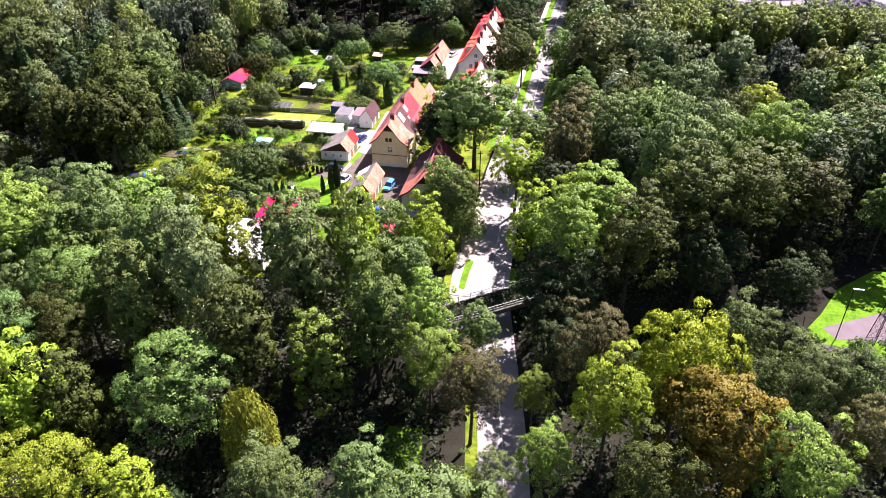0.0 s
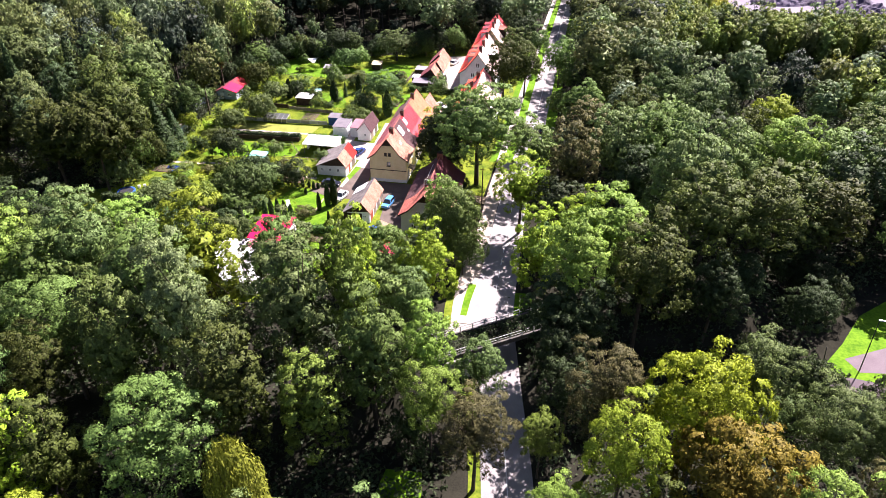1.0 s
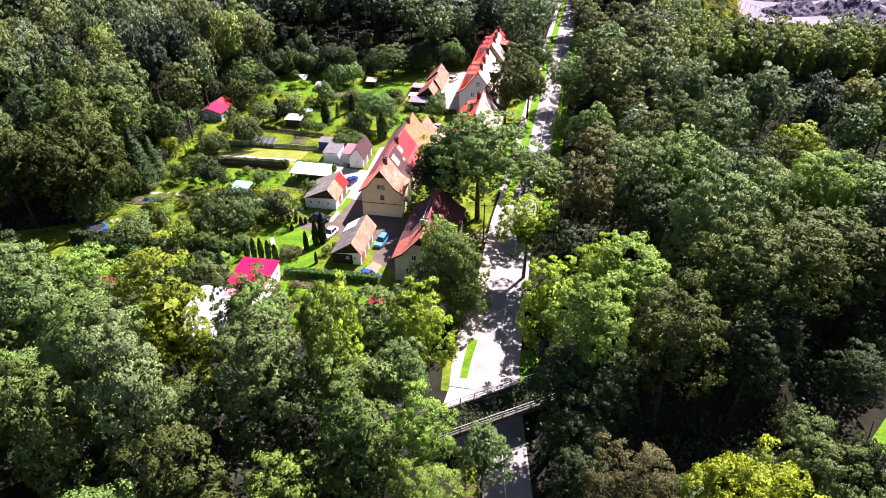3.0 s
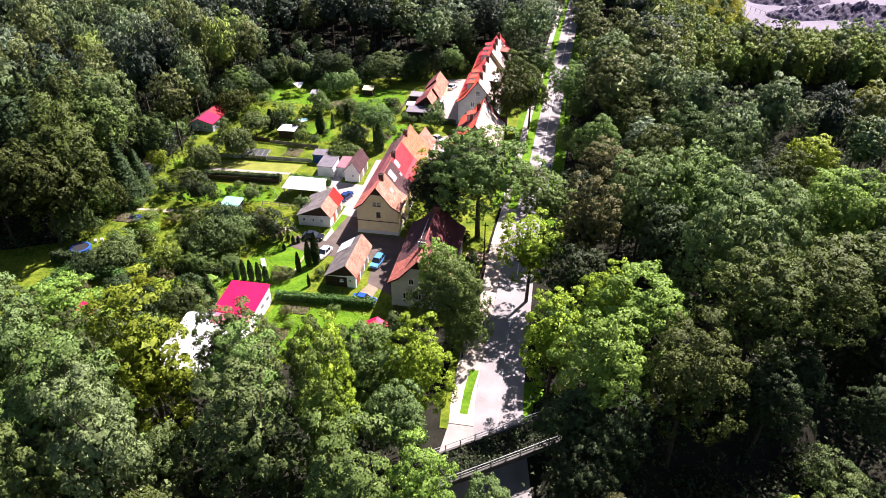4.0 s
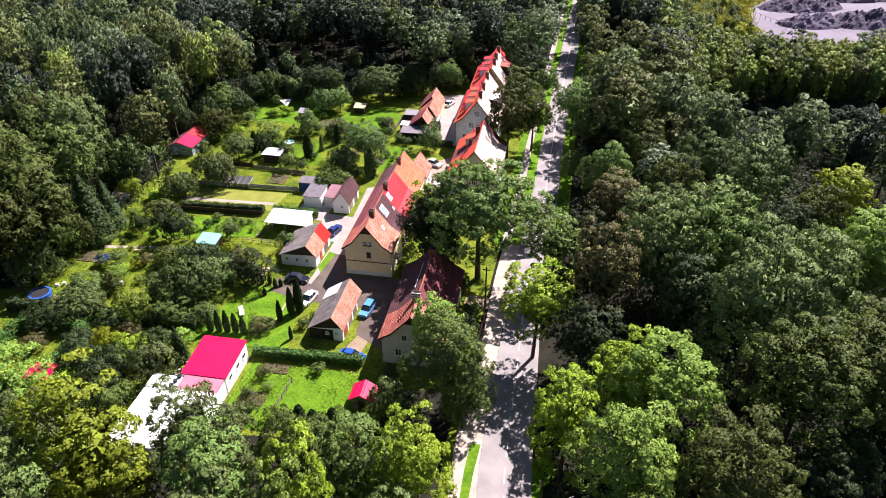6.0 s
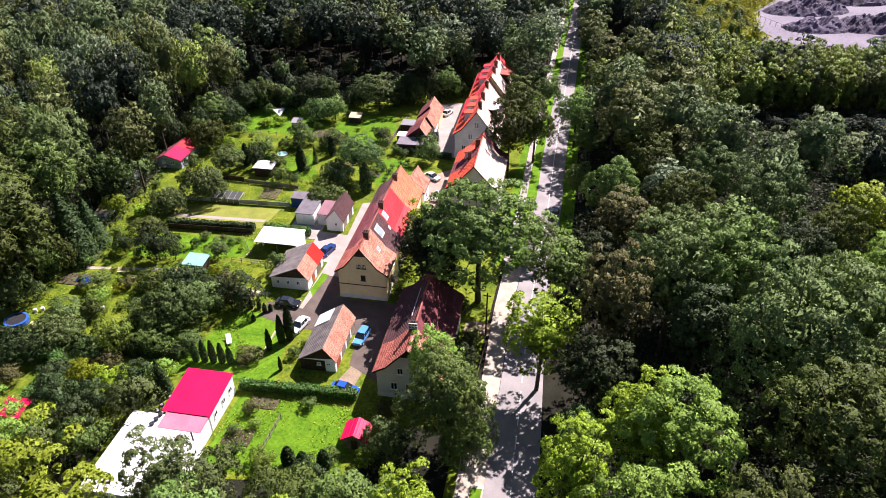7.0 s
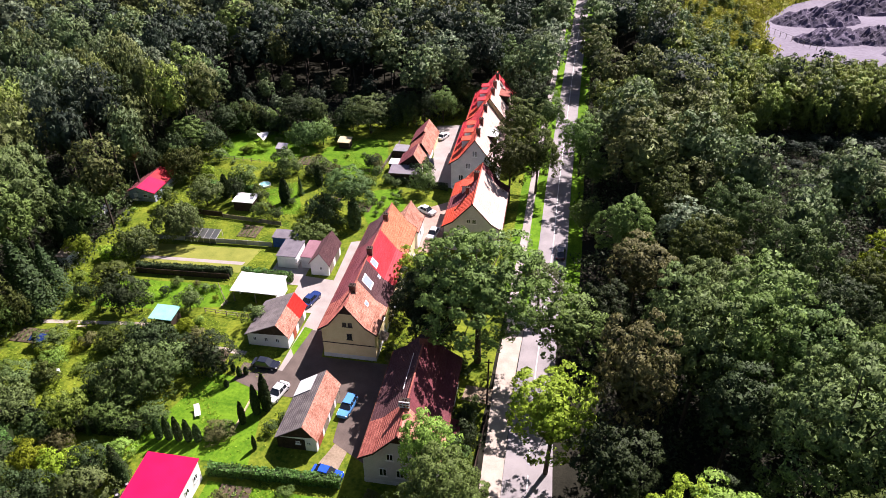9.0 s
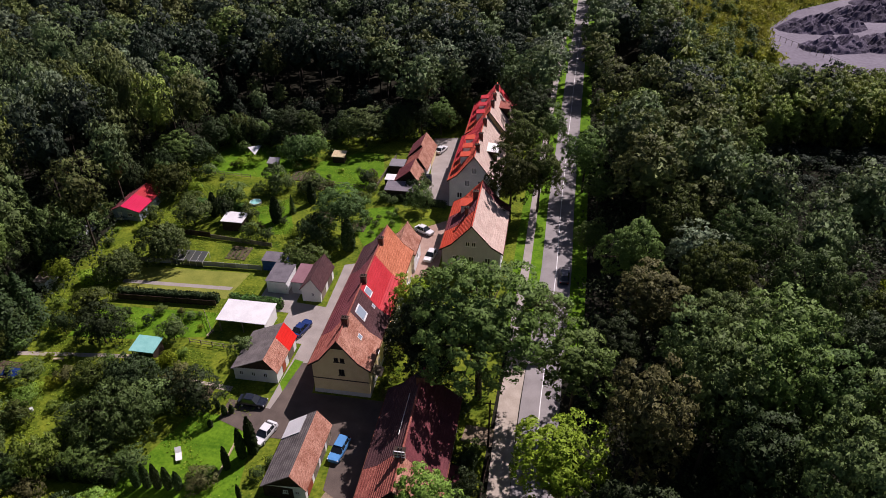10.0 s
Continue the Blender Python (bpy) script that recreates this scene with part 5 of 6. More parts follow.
MIDDLE_GARDEN_TREES = [
    (-96.9, 156.8, 4.8, 2.4, "lime"), (-94.7, 140.3, 14.7, 4.1, "conifer"), (-94.1, 145.0, 10.8, 3.0, "conifer"), (-86.9, 143.5, 4.5, 1.6, "dark"), (-79.1, 142.4, 7.1, 3.7, "dark"), (-86.4, 149.9, 3.9, 3.3, "olive"),
    (-68.3, 144.7, 4.1, 2.1, "greygreen"), (-74.7, 147.9, 2.0, 0.9, "dark"), (-68.5, 132.9, 6.2, 4.0, "dark"), (-61.1, 133.9, 5.2, 2.4, "brown"), (-75.3, 133.5, 4.2, 2.6, "olive"), (-80.2, 133.9, 2.1, 1.5, "brown"),
    (-81.2, 132.3, 1.7, 1.1, "yellow"), (-83.0, 130.5, 1.7, 1.5, "lime"), (-86.2, 132.9, 2.7, 2.7, "mid"), (-79.2, 149.3, 1.8, 0.8, "dark"), (-66.4, 139.4, 2.5, 1.2, "yellow"), (-67.9, 138.4, 1.9, 1.0, "yellow"),
    (-83.6, 142.7, 2.2, 0.9, "mid"),
]
LOWER_GARDEN_TREES = [
    (-81.3, 125.1, 3.6, 1.8, "olive"), (-85.0, 123.6, 3.8, 2.6, "greygreen"), (-82.5, 122.1, 2.6, 1.5, "mid"), (-82.9, 117.6, 5.2, 4.5, "greygreen"), (-72.4, 117.6, 6.6, 2.8, "light"), (-64.5, 110.7, 5.0, 2.5, "dark"),
    (-61.0, 111.1, 6.3, 1.4, "conifer"), (-72.9, 110.1, 4.2, 2.0, "yellow"), (-68.0, 109.7, 3.9, 3.1, "lime"), (-67.6, 105.6, 5.5, 2.6, "dark"), (-62.2, 105.8, 6.4, 3.4, "greygreen"),
]
PLACED = []
PLOT_TREES = [
    (-72.0, 104.0, 7.0, 3.2, "dark"), (-68.0, 101.0, 6.0, 3.0, "dark"), (-74.0, 112.0, 3.0, 1.7, "yellow"), (-71.2, 113.6, 3.2, 1.9, "brown"), (-65.0, 98.6, 6.0, 2.8, "mid"), (-75.4, 106.6, 4.6, 2.0, "green"), (-73.5, 99.0, 6.0, 3.0, "lime"), (-70.0, 96.0, 7.0, 3.2, "greygreen")
]
FENCE_SHRUBS = [(-18.4, 126.2, 4.0, 1.8, "dark"), (-17.6, 122.6, 4.6, 2.0, "dark"), (-18.6, 118.8, 5.0, 2.2, "green"), (-17.4, 129.2, 3.0, 1.4, "mid"), (-19.0, 115.4, 4.6, 2.1, "dark"), (-20.4, 136.2, 3.2, 1.6, "dark"), (-22.6, 137.6, 2.6, 1.5, "mid")]
# Mostly added to shade the road and cover lit floor; dark crowns carry shade.
SHADE_TREES = [(40.0, 111.0, 8.0, 3.6, "dark"), (43.4, 107.6, 9.0, 3.6, "dark"), (14.2, 94.4, 9.0, 3.4, "dark"), (45.6, 103.4, 8.0, 3.2, "dark"), (-15.9, 64.4, 8.0, 3.0, "dark"), (18.4, 97.4, 9.0, 3.6, "dark"), (30.0, 99.6, 9.0, 3.6, "dark"), (0.6, 196.0, 11.0, 3.2, "mid"), (1.6, 218.0, 12.0, 3.4, "greygreen"), (2.4, 236.0, 13.0, 3.4, "green"), (2.6, 262.0, 13.0, 3.6, "dark"), (3.4, 276.0, 14.0, 3.6, "mid"), (-1.2, 178.0, 9.0, 3.0, "mid"), (4.0, 300.0, 14.0, 4.0, "greygreen"), (-15.6, 104.5, 9.0, 3.2, "mid"), (-14.9, 109.0, 8.2, 2.8, "greygreen"), (1.8, 76.8, 15.0, 3.6, "dark"), (3.6, 70.0, 13.5, 3.4, "dark"), (5.5, 82.0, 16.5, 4.0, "dark"), (0.7, 82.3, 16.0, 3.7, "dark"), (0.5, 114.0, 16.5, 4.2, "dark"), (-1.2, 105.5, 12.0, 3.0, "green")]
for rows, group in ((ROADSIDE_TREES, "roadside trees"), (TREES_NEAR_THE_BRIDGE, "trees near the bridge"), (WOOD_EDGE_TREES, "trees of the near wood"), (FOREGROUND_TREES, "trees of the near wood"), (SHADE_TREES, "trees near the bridge"), (FENCE_SHRUBS, "shrubs beside the footpath"), (PLOT_TREES, "garden trees"), (TREES_BEYOND_THE_ROAD, "trees beyond the road"), (TREES_FURTHER_ON, "trees beyond the road"), (GARDEN_TREES, "garden trees"), (FAR_GARDEN_TREES, "garden trees"), (FAR_GARDEN_SHRUBS, "garden trees"), (MIDDLE_GARDEN_TREES, "garden trees"), (LOWER_GARDEN_TREES, "garden trees"), (YARD_TREES, "garden trees")):
    for x, y, H, R, kind in rows:
        tree(x, y, H, R, kind, group, max(0.0, ground_z(x, y)) - 0.05)
        PLACED.append((x, y, R))

# ---------------------------------------------------------------- the woods
VILLAGE = [(-30, 97), (-26, 108), (-14, 110), (-12, 240), (-20, 243), (-34, 241), (-40, 231), (-52, 229), (-70, 222), (-90, 219), (-97, 208), (-97, 180), (-95, 150), (-96, 122), (-112, 118), (-112, 100), (-88, 94), (-70, 94), (-64, 88), (-48, 88), (-45, 95)]
MEADOW = [(35, 85), (42, 97), (46, 107), (58, 115), (82, 115), (80, 90), (60, 82)]
GLADE = [(-40, 38), (-12, 40), (-9, 56), (-22, 59), (-30, 55), (-38, 50)]
HOLLOW = [(34, 206), (42, 202), (62, 206), (78, 216), (92, 228), (92, 240), (60, 236), (44, 233), (36, 230)]
SHADE_GAP = [(-3, 99), (3, 107), (13, 113), (16, 126), (27, 128), (28, 136), (8, 137), (-3, 136)]
ROAD_GAP = [(1, 252), (11, 246), (18, 268), (17, 290), (5, 292)]
DIGGINGS = [(60, 298), (42, 312), (36, 345), (36, 430), (96, 430), (320, 430), (320, 292)]


def inside(x, y, poly):
    odd = False
    for (xa, ya), (xb, yb) in zip(poly, poly[1:] + poly[:1]):
        if (ya > y) != (yb > y) and x < xa + (y - ya) / (yb - ya) * (xb - xa):
            odd = not odd
    return odd


def wooded(x, y):
    u, w = x * 0.984 + y * 0.179, -x * 0.179 + y * 0.984
    if not (28 < w < 430 and abs(u) < 0.56 * w + 42):
        return False
    if inside(x, y, VILLAGE) or inside(x, y, MEADOW) or inside(x, y, DIGGINGS):
        return False
    off = x - road_x(y)
    if (-13.0 if 74 < y < 112 else -9.0 if y < 245 else -7.0) < off < (10.0 if 165 < y < 235 else 6.0):
        return False
    if x > -1 and x < 60 and -6.0 < y - rail_y(x) < 11.0:
        return False
    if inside(x, y, SHADE_GAP) or inside(x, y, ROAD_GAP) or inside(x, y, GLADE):
        return False
    return True


rng = random.Random(11)
cells, woods = {}, []
for x, y, R in PLACED:
    cells.setdefault((int(x // 8), int(y // 8)), []).append((x, y, R * 0.45 + 1.7))
for _ in range(40000):
    x, y = rng.uniform(-290, 290), rng.uniform(20, 460)
    if not wooded(x, y):
        continue
    gap = 4.6 if x > 0 and 96 < y < 200 else 3.5 if y < 130 else 1.7 if x > 24 and y > 228 else 1.9 if x > 26 and y > 185 else 3.7
    i, j = int(x // 8), int(y // 8)
    if all((x - a) ** 2 + (y - b) ** 2 > (gap + c - 0.4) ** 2 for p in (-1, 0, 1) for q in (-1, 0, 1) for a, b, c in cells.get((i + p, j + q), ())):
        cells.setdefault((i, j), []).append((x, y, 1.4 if x > 24 and y > 228 else 3.5))
        woods.append((x, y))

near = sorted((p for p in woods if p[1] < 165 and abs(p[0] + 0.18 * p[1]) < 0.62 * p[1] + 32), key=lambda p: p[1])[:300]
near_set = set(near)
for x, y in near:
    if x < -10 and y < 112:
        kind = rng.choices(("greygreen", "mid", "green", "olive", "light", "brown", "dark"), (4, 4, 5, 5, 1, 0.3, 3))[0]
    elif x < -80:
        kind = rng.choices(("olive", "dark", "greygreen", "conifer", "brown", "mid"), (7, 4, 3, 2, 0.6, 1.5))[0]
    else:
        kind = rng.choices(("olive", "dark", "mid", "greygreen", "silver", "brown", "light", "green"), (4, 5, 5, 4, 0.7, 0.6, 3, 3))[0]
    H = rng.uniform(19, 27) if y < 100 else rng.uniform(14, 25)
    # Fill trees here stay low and dark, so shade sits in their leaf colour.
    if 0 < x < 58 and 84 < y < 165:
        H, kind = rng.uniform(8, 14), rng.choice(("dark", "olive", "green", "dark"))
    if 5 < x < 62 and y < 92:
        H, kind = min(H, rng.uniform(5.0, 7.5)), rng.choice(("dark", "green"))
    if -58 < x < -8:
        H = min(H, rng.uniform(6.0, 9.0)) if y < 61 else min(H, rng.uniform(16.0, 21.0))
    if -64 < x < -46:
        H = min(H, max(6.0, (92 - y) * 1.25 + 2))
    elif -46 <= x < -14:
        H = min(H, max(7.0, (99 - y) * 0.95 + 3))
    elif x <= -64 and y < 120:
        H = min(H, max(8.0, (112 - y) * 0.7 + 4))
    R = H * (0.13 if kind == "conifer" else rng.uniform(0.24, 0.32) if x > 0 and y > 96 else rng.uniform(0.19, 0.27)) if H > 15 else rng.uniform(3.0, 4.2)
    tree(x, y, H, R, kind, "woodland trees", max(0.0, ground_z(x, y)) - 0.05, rng.choice(("", " in the wood", " among others")))

# bushy growth along the edge of the woods
edge_rng = random.Random(9)
RIM = VILLAGE[4:14]
for (xa, ya), (xb, yb) in zip(RIM, RIM[1:]):
    n = max(1, int(math.hypot(xb - xa, yb - ya) / 3.6))
    for i in range(n):
        k = (i + edge_rng.uniform(0.1, 0.9)) / n
        x, y = xa + (xb - xa) * k + edge_rng.uniform(-1, 1), ya + (yb - ya) * k + edge_rng.uniform(-1, 1)
        H = edge_rng.uniform(4.5, 9.5)
        if x < -86 and 146 < y < 191:
            H *= 0.4
            x -= 6
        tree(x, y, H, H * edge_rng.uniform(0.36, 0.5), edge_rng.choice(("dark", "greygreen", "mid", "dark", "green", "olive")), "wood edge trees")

far_shapes = [crown(200 + i, 4.4, 18.0, 32, 36, 0.39, -0.3, 0.22, 0.38) for i in range(5)]
fine_shapes = [crown(260 + i, 4.6, 18.0, 48, 56, 0.27, -0.4, 0.18, 0.31, near=0.24) for i in range(5)]
far_birch = [crown(220 + i, 4.0, 19.0, 34, 40, 0.42, -0.5, 0.22, 0.38, hang=2.0, slim=0.42) for i in range(3)]
far_poplar = [crown(240 + i, 2.9, 18.0, 34, 26, 0.42, -0.95, 0.26, 0.42, waist=0.5, tall=0.5, hang=1.2, slim=0.45) for i in range(3)]
far_rng = np.random.default_rng(3)
canopies, facing, stems = [[] for _ in FAR_LEAF], [[] for _ in FAR_LEAF], Shape()
young = random.Random(31)
YOUNG = [(young.uniform(38, 62), young.uniform(300, 345)) for _ in range(70)] + [(young.uniform(38, 66), young.uniform(345, 420)) for _ in range(60)]
for x, y in woods + YOUNG:
    if (x, y) in near_set:
        continue
    k, a = far_rng.uniform(0.85, 1.35), far_rng.uniform(0, 2 * math.pi)
    if x > 26 and y > 185:
        k *= 0.62
    if -100 < x < -45 and 215 < y < 247:
        k *= 0.42
    if x > 46 and 235 < y < 306:
        k = min(k, max(0.14, ((304 - y) * 0.25 + 2.0) / 18.0))
    if x > 28 and 186 < y < 212:
        k = min(k, far_rng.uniform(0.3, 0.52))
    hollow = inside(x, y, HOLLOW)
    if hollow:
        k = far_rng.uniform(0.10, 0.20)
    poplars = x > 24 and y > 228 and not hollow
    if poplars and y < 262:
        k = max(k, far_rng.uniform(0.72, 0.95))
    if y > 299 and x > 36:
        k = min(k, far_rng.uniform(0.2, 0.42))
    v, _, nv = far_poplar[far_rng.integers(3)] if poplars else far_birch[far_rng.integers(3)] if x < -92 and y < 235 else fine_shapes[far_rng.integers(5)] if -35 < x < 62 and y < 262 else far_shapes[far_rng.integers(5)]
    wide = far_rng.uniform(0.8, 1.15) * min(max(k, 0.45), 1.15) * (1.15 if 0 < x < 30 and y < 240 else 1.0)
    c, sn = math.cos(a) * wide, math.sin(a) * wide
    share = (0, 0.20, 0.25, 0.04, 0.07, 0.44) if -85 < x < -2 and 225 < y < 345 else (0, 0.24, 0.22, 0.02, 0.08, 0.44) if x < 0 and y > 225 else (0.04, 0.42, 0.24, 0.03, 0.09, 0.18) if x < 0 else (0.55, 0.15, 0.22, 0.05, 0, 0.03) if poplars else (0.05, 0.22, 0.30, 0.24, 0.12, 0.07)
    # the hollow takes the darkest leaves, so its shade sits in the colour
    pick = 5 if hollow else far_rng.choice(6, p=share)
    canopies[pick].append(np.stack([v[:, 0] * c - v[:, 1] * sn + x, v[:, 0] * sn + v[:, 1] * c + y, v[:, 2] * k], axis=1))
    ca, sa = math.cos(a), math.sin(a)
    facing[pick].append(np.stack([nv[:, 0] * ca - nv[:, 1] * sa, nv[:, 0] * sa + nv[:, 1] * ca, nv[:, 2]], axis=1))
    stems.rod((x, y, -0.2), (x, y, 11 * k), 0.16 if poplars else 0.3, 0.08, 4)
far = thing("far_woods", 0, 0, 0, "distant mixed green woodland canopy around the village", "woods")
tagged(far, kind="stuff")
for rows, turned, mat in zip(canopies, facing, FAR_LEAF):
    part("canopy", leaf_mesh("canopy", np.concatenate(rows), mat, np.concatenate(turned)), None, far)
part("stems", stems, BARK, far)

# low growth on the woodland floor
def overgrown(x, y):
    if wooded(x, y):
        return True
    off = x - road_x(y)
    strip_of_line = -1 < x < 60 and -6.0 < y - rail_y(x) < 11.0 and not inside(x, y, MEADOW)
    return off > 5.6 and y < 235 and (strip_of_line or inside(x, y, SHADE_GAP) or off < 10.0) or inside(x, y, GLADE) and off < -9.0


ur = np.random.default_rng(14)
spots = [(x, y) for x, y in zip(ur.uniform(-130, 80, 11000), ur.uniform(28, 250, 11000)) if overgrown(x, y)]
heart = np.array([(x, y, max(0.0, ground_z(x, y)) + 0.2) for x, y in spots])
n = 22
pos = np.repeat(heart, n, axis=0) + ur.normal(size=(len(heart) * n, 3)) * np.array([1.2, 1.2, 0.5]) + np.array([0, 0, 0.7])
low = thing("undergrowth", 0, 0, 0, "dark low undergrowth on the woodland floor", "undergrowth")
tagged(low, kind="stuff")
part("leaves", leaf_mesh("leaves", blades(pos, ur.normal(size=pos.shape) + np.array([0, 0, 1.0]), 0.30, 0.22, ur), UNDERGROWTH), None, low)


# ---------------------------------------------------------------- gardens: hedges and small conifers
def hedge(p, q, wide, high, label, leaf=0.16, mat=None):
    """A clipped hedge from p to q, leafy all over, with an uneven top."""
    rr = np.random.default_rng(int(abs(p[0] * 7 + p[1] * 13)))
    d = Vector((q[0] - p[0], q[1] - p[1], 0))
    L = d.length
    h = thing("hedge", p[0], p[1], 0, label, "hedge", turn=math.degrees(math.atan2(d.y, d.x)))
    n = int(L * (wide + 2 * high) * 44)
    k = rr.uniform(0, wide + 2 * high, n)
    x = rr.uniform(0, L, n)
    top = high * (1 + 0.08 * np.sin(x * 1.9) + 0.06 * np.sin(x * 4.3 + 1))
    y = np.where(k < high, -wide / 2, np.where(k < high + wide, k - high - wide / 2, wide / 2))
    z = np.where(k < high, k, np.where(k < high + wide, top, k - high - wide))
    z = np.minimum(z, top)
    nrm = np.stack([np.zeros(n), np.where(k < high, -1, np.where(k < high + wide, 0, 1)), np.where((k > high) & (k < high + wide), 1.0, 0.25)], axis=1)
    pos = np.stack([x, y, z], axis=1) + rr.normal(size=(n, 3)) * 0.09
    part("leaves", leaf_mesh("leaves", blades(pos, nrm + 0.6 * rr.normal(size=nrm.shape), leaf, leaf * 0.7, rr), mat or HEDGE), None, h)
    part("core", Shape().box(0.08, L - 0.08, -wide / 2 + 0.12, wide / 2 - 0.12, -0.05, high * 0.86), LEAF["dark"], h)
    return h


hedge((-50.0, 113.6), (-32.4, 114.4), 1.1, 1.5, "long clipped green hedge between two gardens")
hedge((-90.5, 113.2), (-79.0, 114.3), 1.6, 2.2, "thick clipped hedge round a small plot")
hedge((-79.0, 113.6), (-78.0, 97.0), 1.6, 2.2, "thick clipped hedge round a small plot")
hedge((-90.5, 112.4), (-91.5, 101.0), 1.5, 2.1, "thick clipped hedge round a small plot")
hedge((-96.0, 117.4), (-76.0, 117.8), 1.5, 2.0, "dark bushy hedge along the garden path", 0.2, LEAF["dark"])
hedge((-76.0, 117.6), (-62.0, 118.0), 1.4, 1.8, "dark bushy hedge along the garden path", 0.2, LEAF["dark"])
# the shadow on this hedge is put into its dark leaves
hedge((-84.0, 154.6), (-65.6, 155.6), 1.0, 1.5, "dark hedge along the dry lawn", 0.18, LEAF["dark"])
hedge((-63.5, 155.8), (-53.8, 155.6), 1.0, 1.7, "bright green hedge behind the white carport")
hedge((-46.0, 196.4), (-31.5, 194.6), 0.9, 1.3, "dark hedge before the far yard", 0.18, LEAF["dark"])
hedge((-85.0, 187.0), (-74.0, 186.0), 1.2, 1.6, "low leafy garden hedge", 0.2)
hedge((-97.0, 219.5), (-80.0, 221.0), 1.4, 2.0, "dark hedge at the edge of the wood", 0.2, LEAF["dark"])
hedge((-92.6, 156.4), (-87.4, 160.4), 2.4, 2.1, "rounded bright green garden hedge", 0.18, LEAF["lime"])


def small_conifer(x, y, H, R, group, label="slim clipped dark green conifer in the lawn"):
    c = thing("conifer", x, y, 0, label, "conifer", group, tree_rng.uniform(0, 360))
    size = Matrix.Diagonal((R / 2.0, R / 2.0, H / 10.0, 1))
    part("trunk", CONIFER_BOLE, None, c, at=size)
    part("crown", COLUMN, None, c, at=size)


def column_crown(seed):
    rr = np.random.default_rng(seed)
    n = 1900
    k = rr.uniform(0, 1, n)
    a = rr.uniform(0, 2 * math.pi, n)
    rad = 2.0 * np.sin(np.pi * np.clip(k * 0.78 + 0.22, 0, 1)) ** 0.8 * rr.uniform(0.75, 1.05, n) + 0.1
    p = np.stack([np.cos(a) * rad, np.sin(a) * rad, 0.2 + 9.8 * k], axis=1)
    nrm = np.stack([np.cos(a), np.sin(a), np.full(n, 0.45)], axis=1)
    return blades(p, nrm + 0.5 * rr.normal(size=nrm.shape), 0.55, 0.45, rr)


COLUMN = leaf_mesh("crown", column_crown(4), LEAF["conifer"])
for i, x in enumerate((-59.3, -57.9, -56.5, -55.1, -53.8)):
    small_conifer(x, 117.9 + 0.1 * i, (3.6, 4.2, 4.3, 3.9, 3.2)[i], 0.5, "row of columnar conifers")
for x, y, H in ((-69.1, 116.9, 3.0), (-67.7, 117.2, 3.2), (-65.6, 117.6, 3.4), (-64.2, 117.8, 2.8), (-47.8, 124.3, 5.4), (-46.7, 125.3, 6.6), (-49.0, 122.2, 4.2), (-45.6, 118.2, 2.6)):
    small_conifer(x, y, H, 0.105 * H, "garden conifers")
for x, y, H in ((-57.7, 131.4, 1.6), (-56.2, 131.7, 1.8), (-54.8, 131.9, 1.5), (-53.4, 131.0, 1.9), (-52.6, 131.6, 1.4), (-54.4, 128.6, 1.3)):
    small_conifer(x, y, H, 0.35, "garden conifers", "small young conifer at the lawn edge")
for x, y, H in ((-38.0, 101.6, 3.4), (-35.9, 101.3, 3.2), (-33.2, 101.8, 3.5)):
    small_conifer(x, y, H, 0.8, "garden conifers", "dark conical conifer by the lower lawn")
for x, y, H in ((-79.4, 183.4, 5.5), (-65.5, 183.0, 6.0), (-47.6, 175.2, 7.0), (-60.8, 192.0, 5.0), (-101.0, 138.0, 9.0), (-99.5, 147.0, 10.0), (-63.2, 109.5, 4.2), (-60.2, 110.5, 4.0)):
    small_conifer(x, y, H, 0.17 * H, "garden conifers", "dark pointed conifer in the gardens")

# ---------------------------------------------------------------- gardens: shrubs
SHRUBS_WEST = [(-85.5, 130.4, 2.2), (-82.7, 128.5, 2.6), (-78.1, 128.0, 1.4), (-81.7, 124.6, 2.6), (-73.1, 123.2, 1.8), (-73.7, 119.6, 2.4), (-89.0, 126.0, 2.0), (-76.0, 133.0, 2.2), (-68.8, 135.7, 3.0), (-72.0, 135.4, 2.6),
               (-65.2, 141.7, 1.3), (-66.7, 139.9, 1.1), (-65.3, 148.0, 1.0), (-68.4, 150.2, 1.5), (-74.1, 150.9, 1.6), (-70.4, 151.2, 1.2), (-88.9, 143.7, 2.4), (-91.7, 138.8, 2.4), (-94.0, 128.4, 2.6), (-80.0, 147.6, 2.4)]
SHRUBS_NORTH = [(-78.8, 187.5, 2.6), (-67.6, 179.4, 1.8), (-67.6, 189.2, 1.5), (-67.9, 197.4, 2.6), (-59.8, 178.3, 1.8), (-73.4, 193.7, 2.6), (-94.1, 196.2, 3.6), (-92.6, 187.9, 2.8), (-88.8, 200.0, 3.2), (-87.5, 191.5, 3.0),
                (-64.6, 203.8, 1.8), (-60.5, 203.5, 1.2), (-54.6, 208.5, 1.0), (-49.1, 201.3, 2.4), (-53.4, 194.2, 2.0), (-48.9, 192.2, 2.2), (-43.3, 194.2, 1.8), (-53.1, 226.0, 3.2), (-84.7, 205.7, 1.6), (-58.4, 198.0, 2.4)]
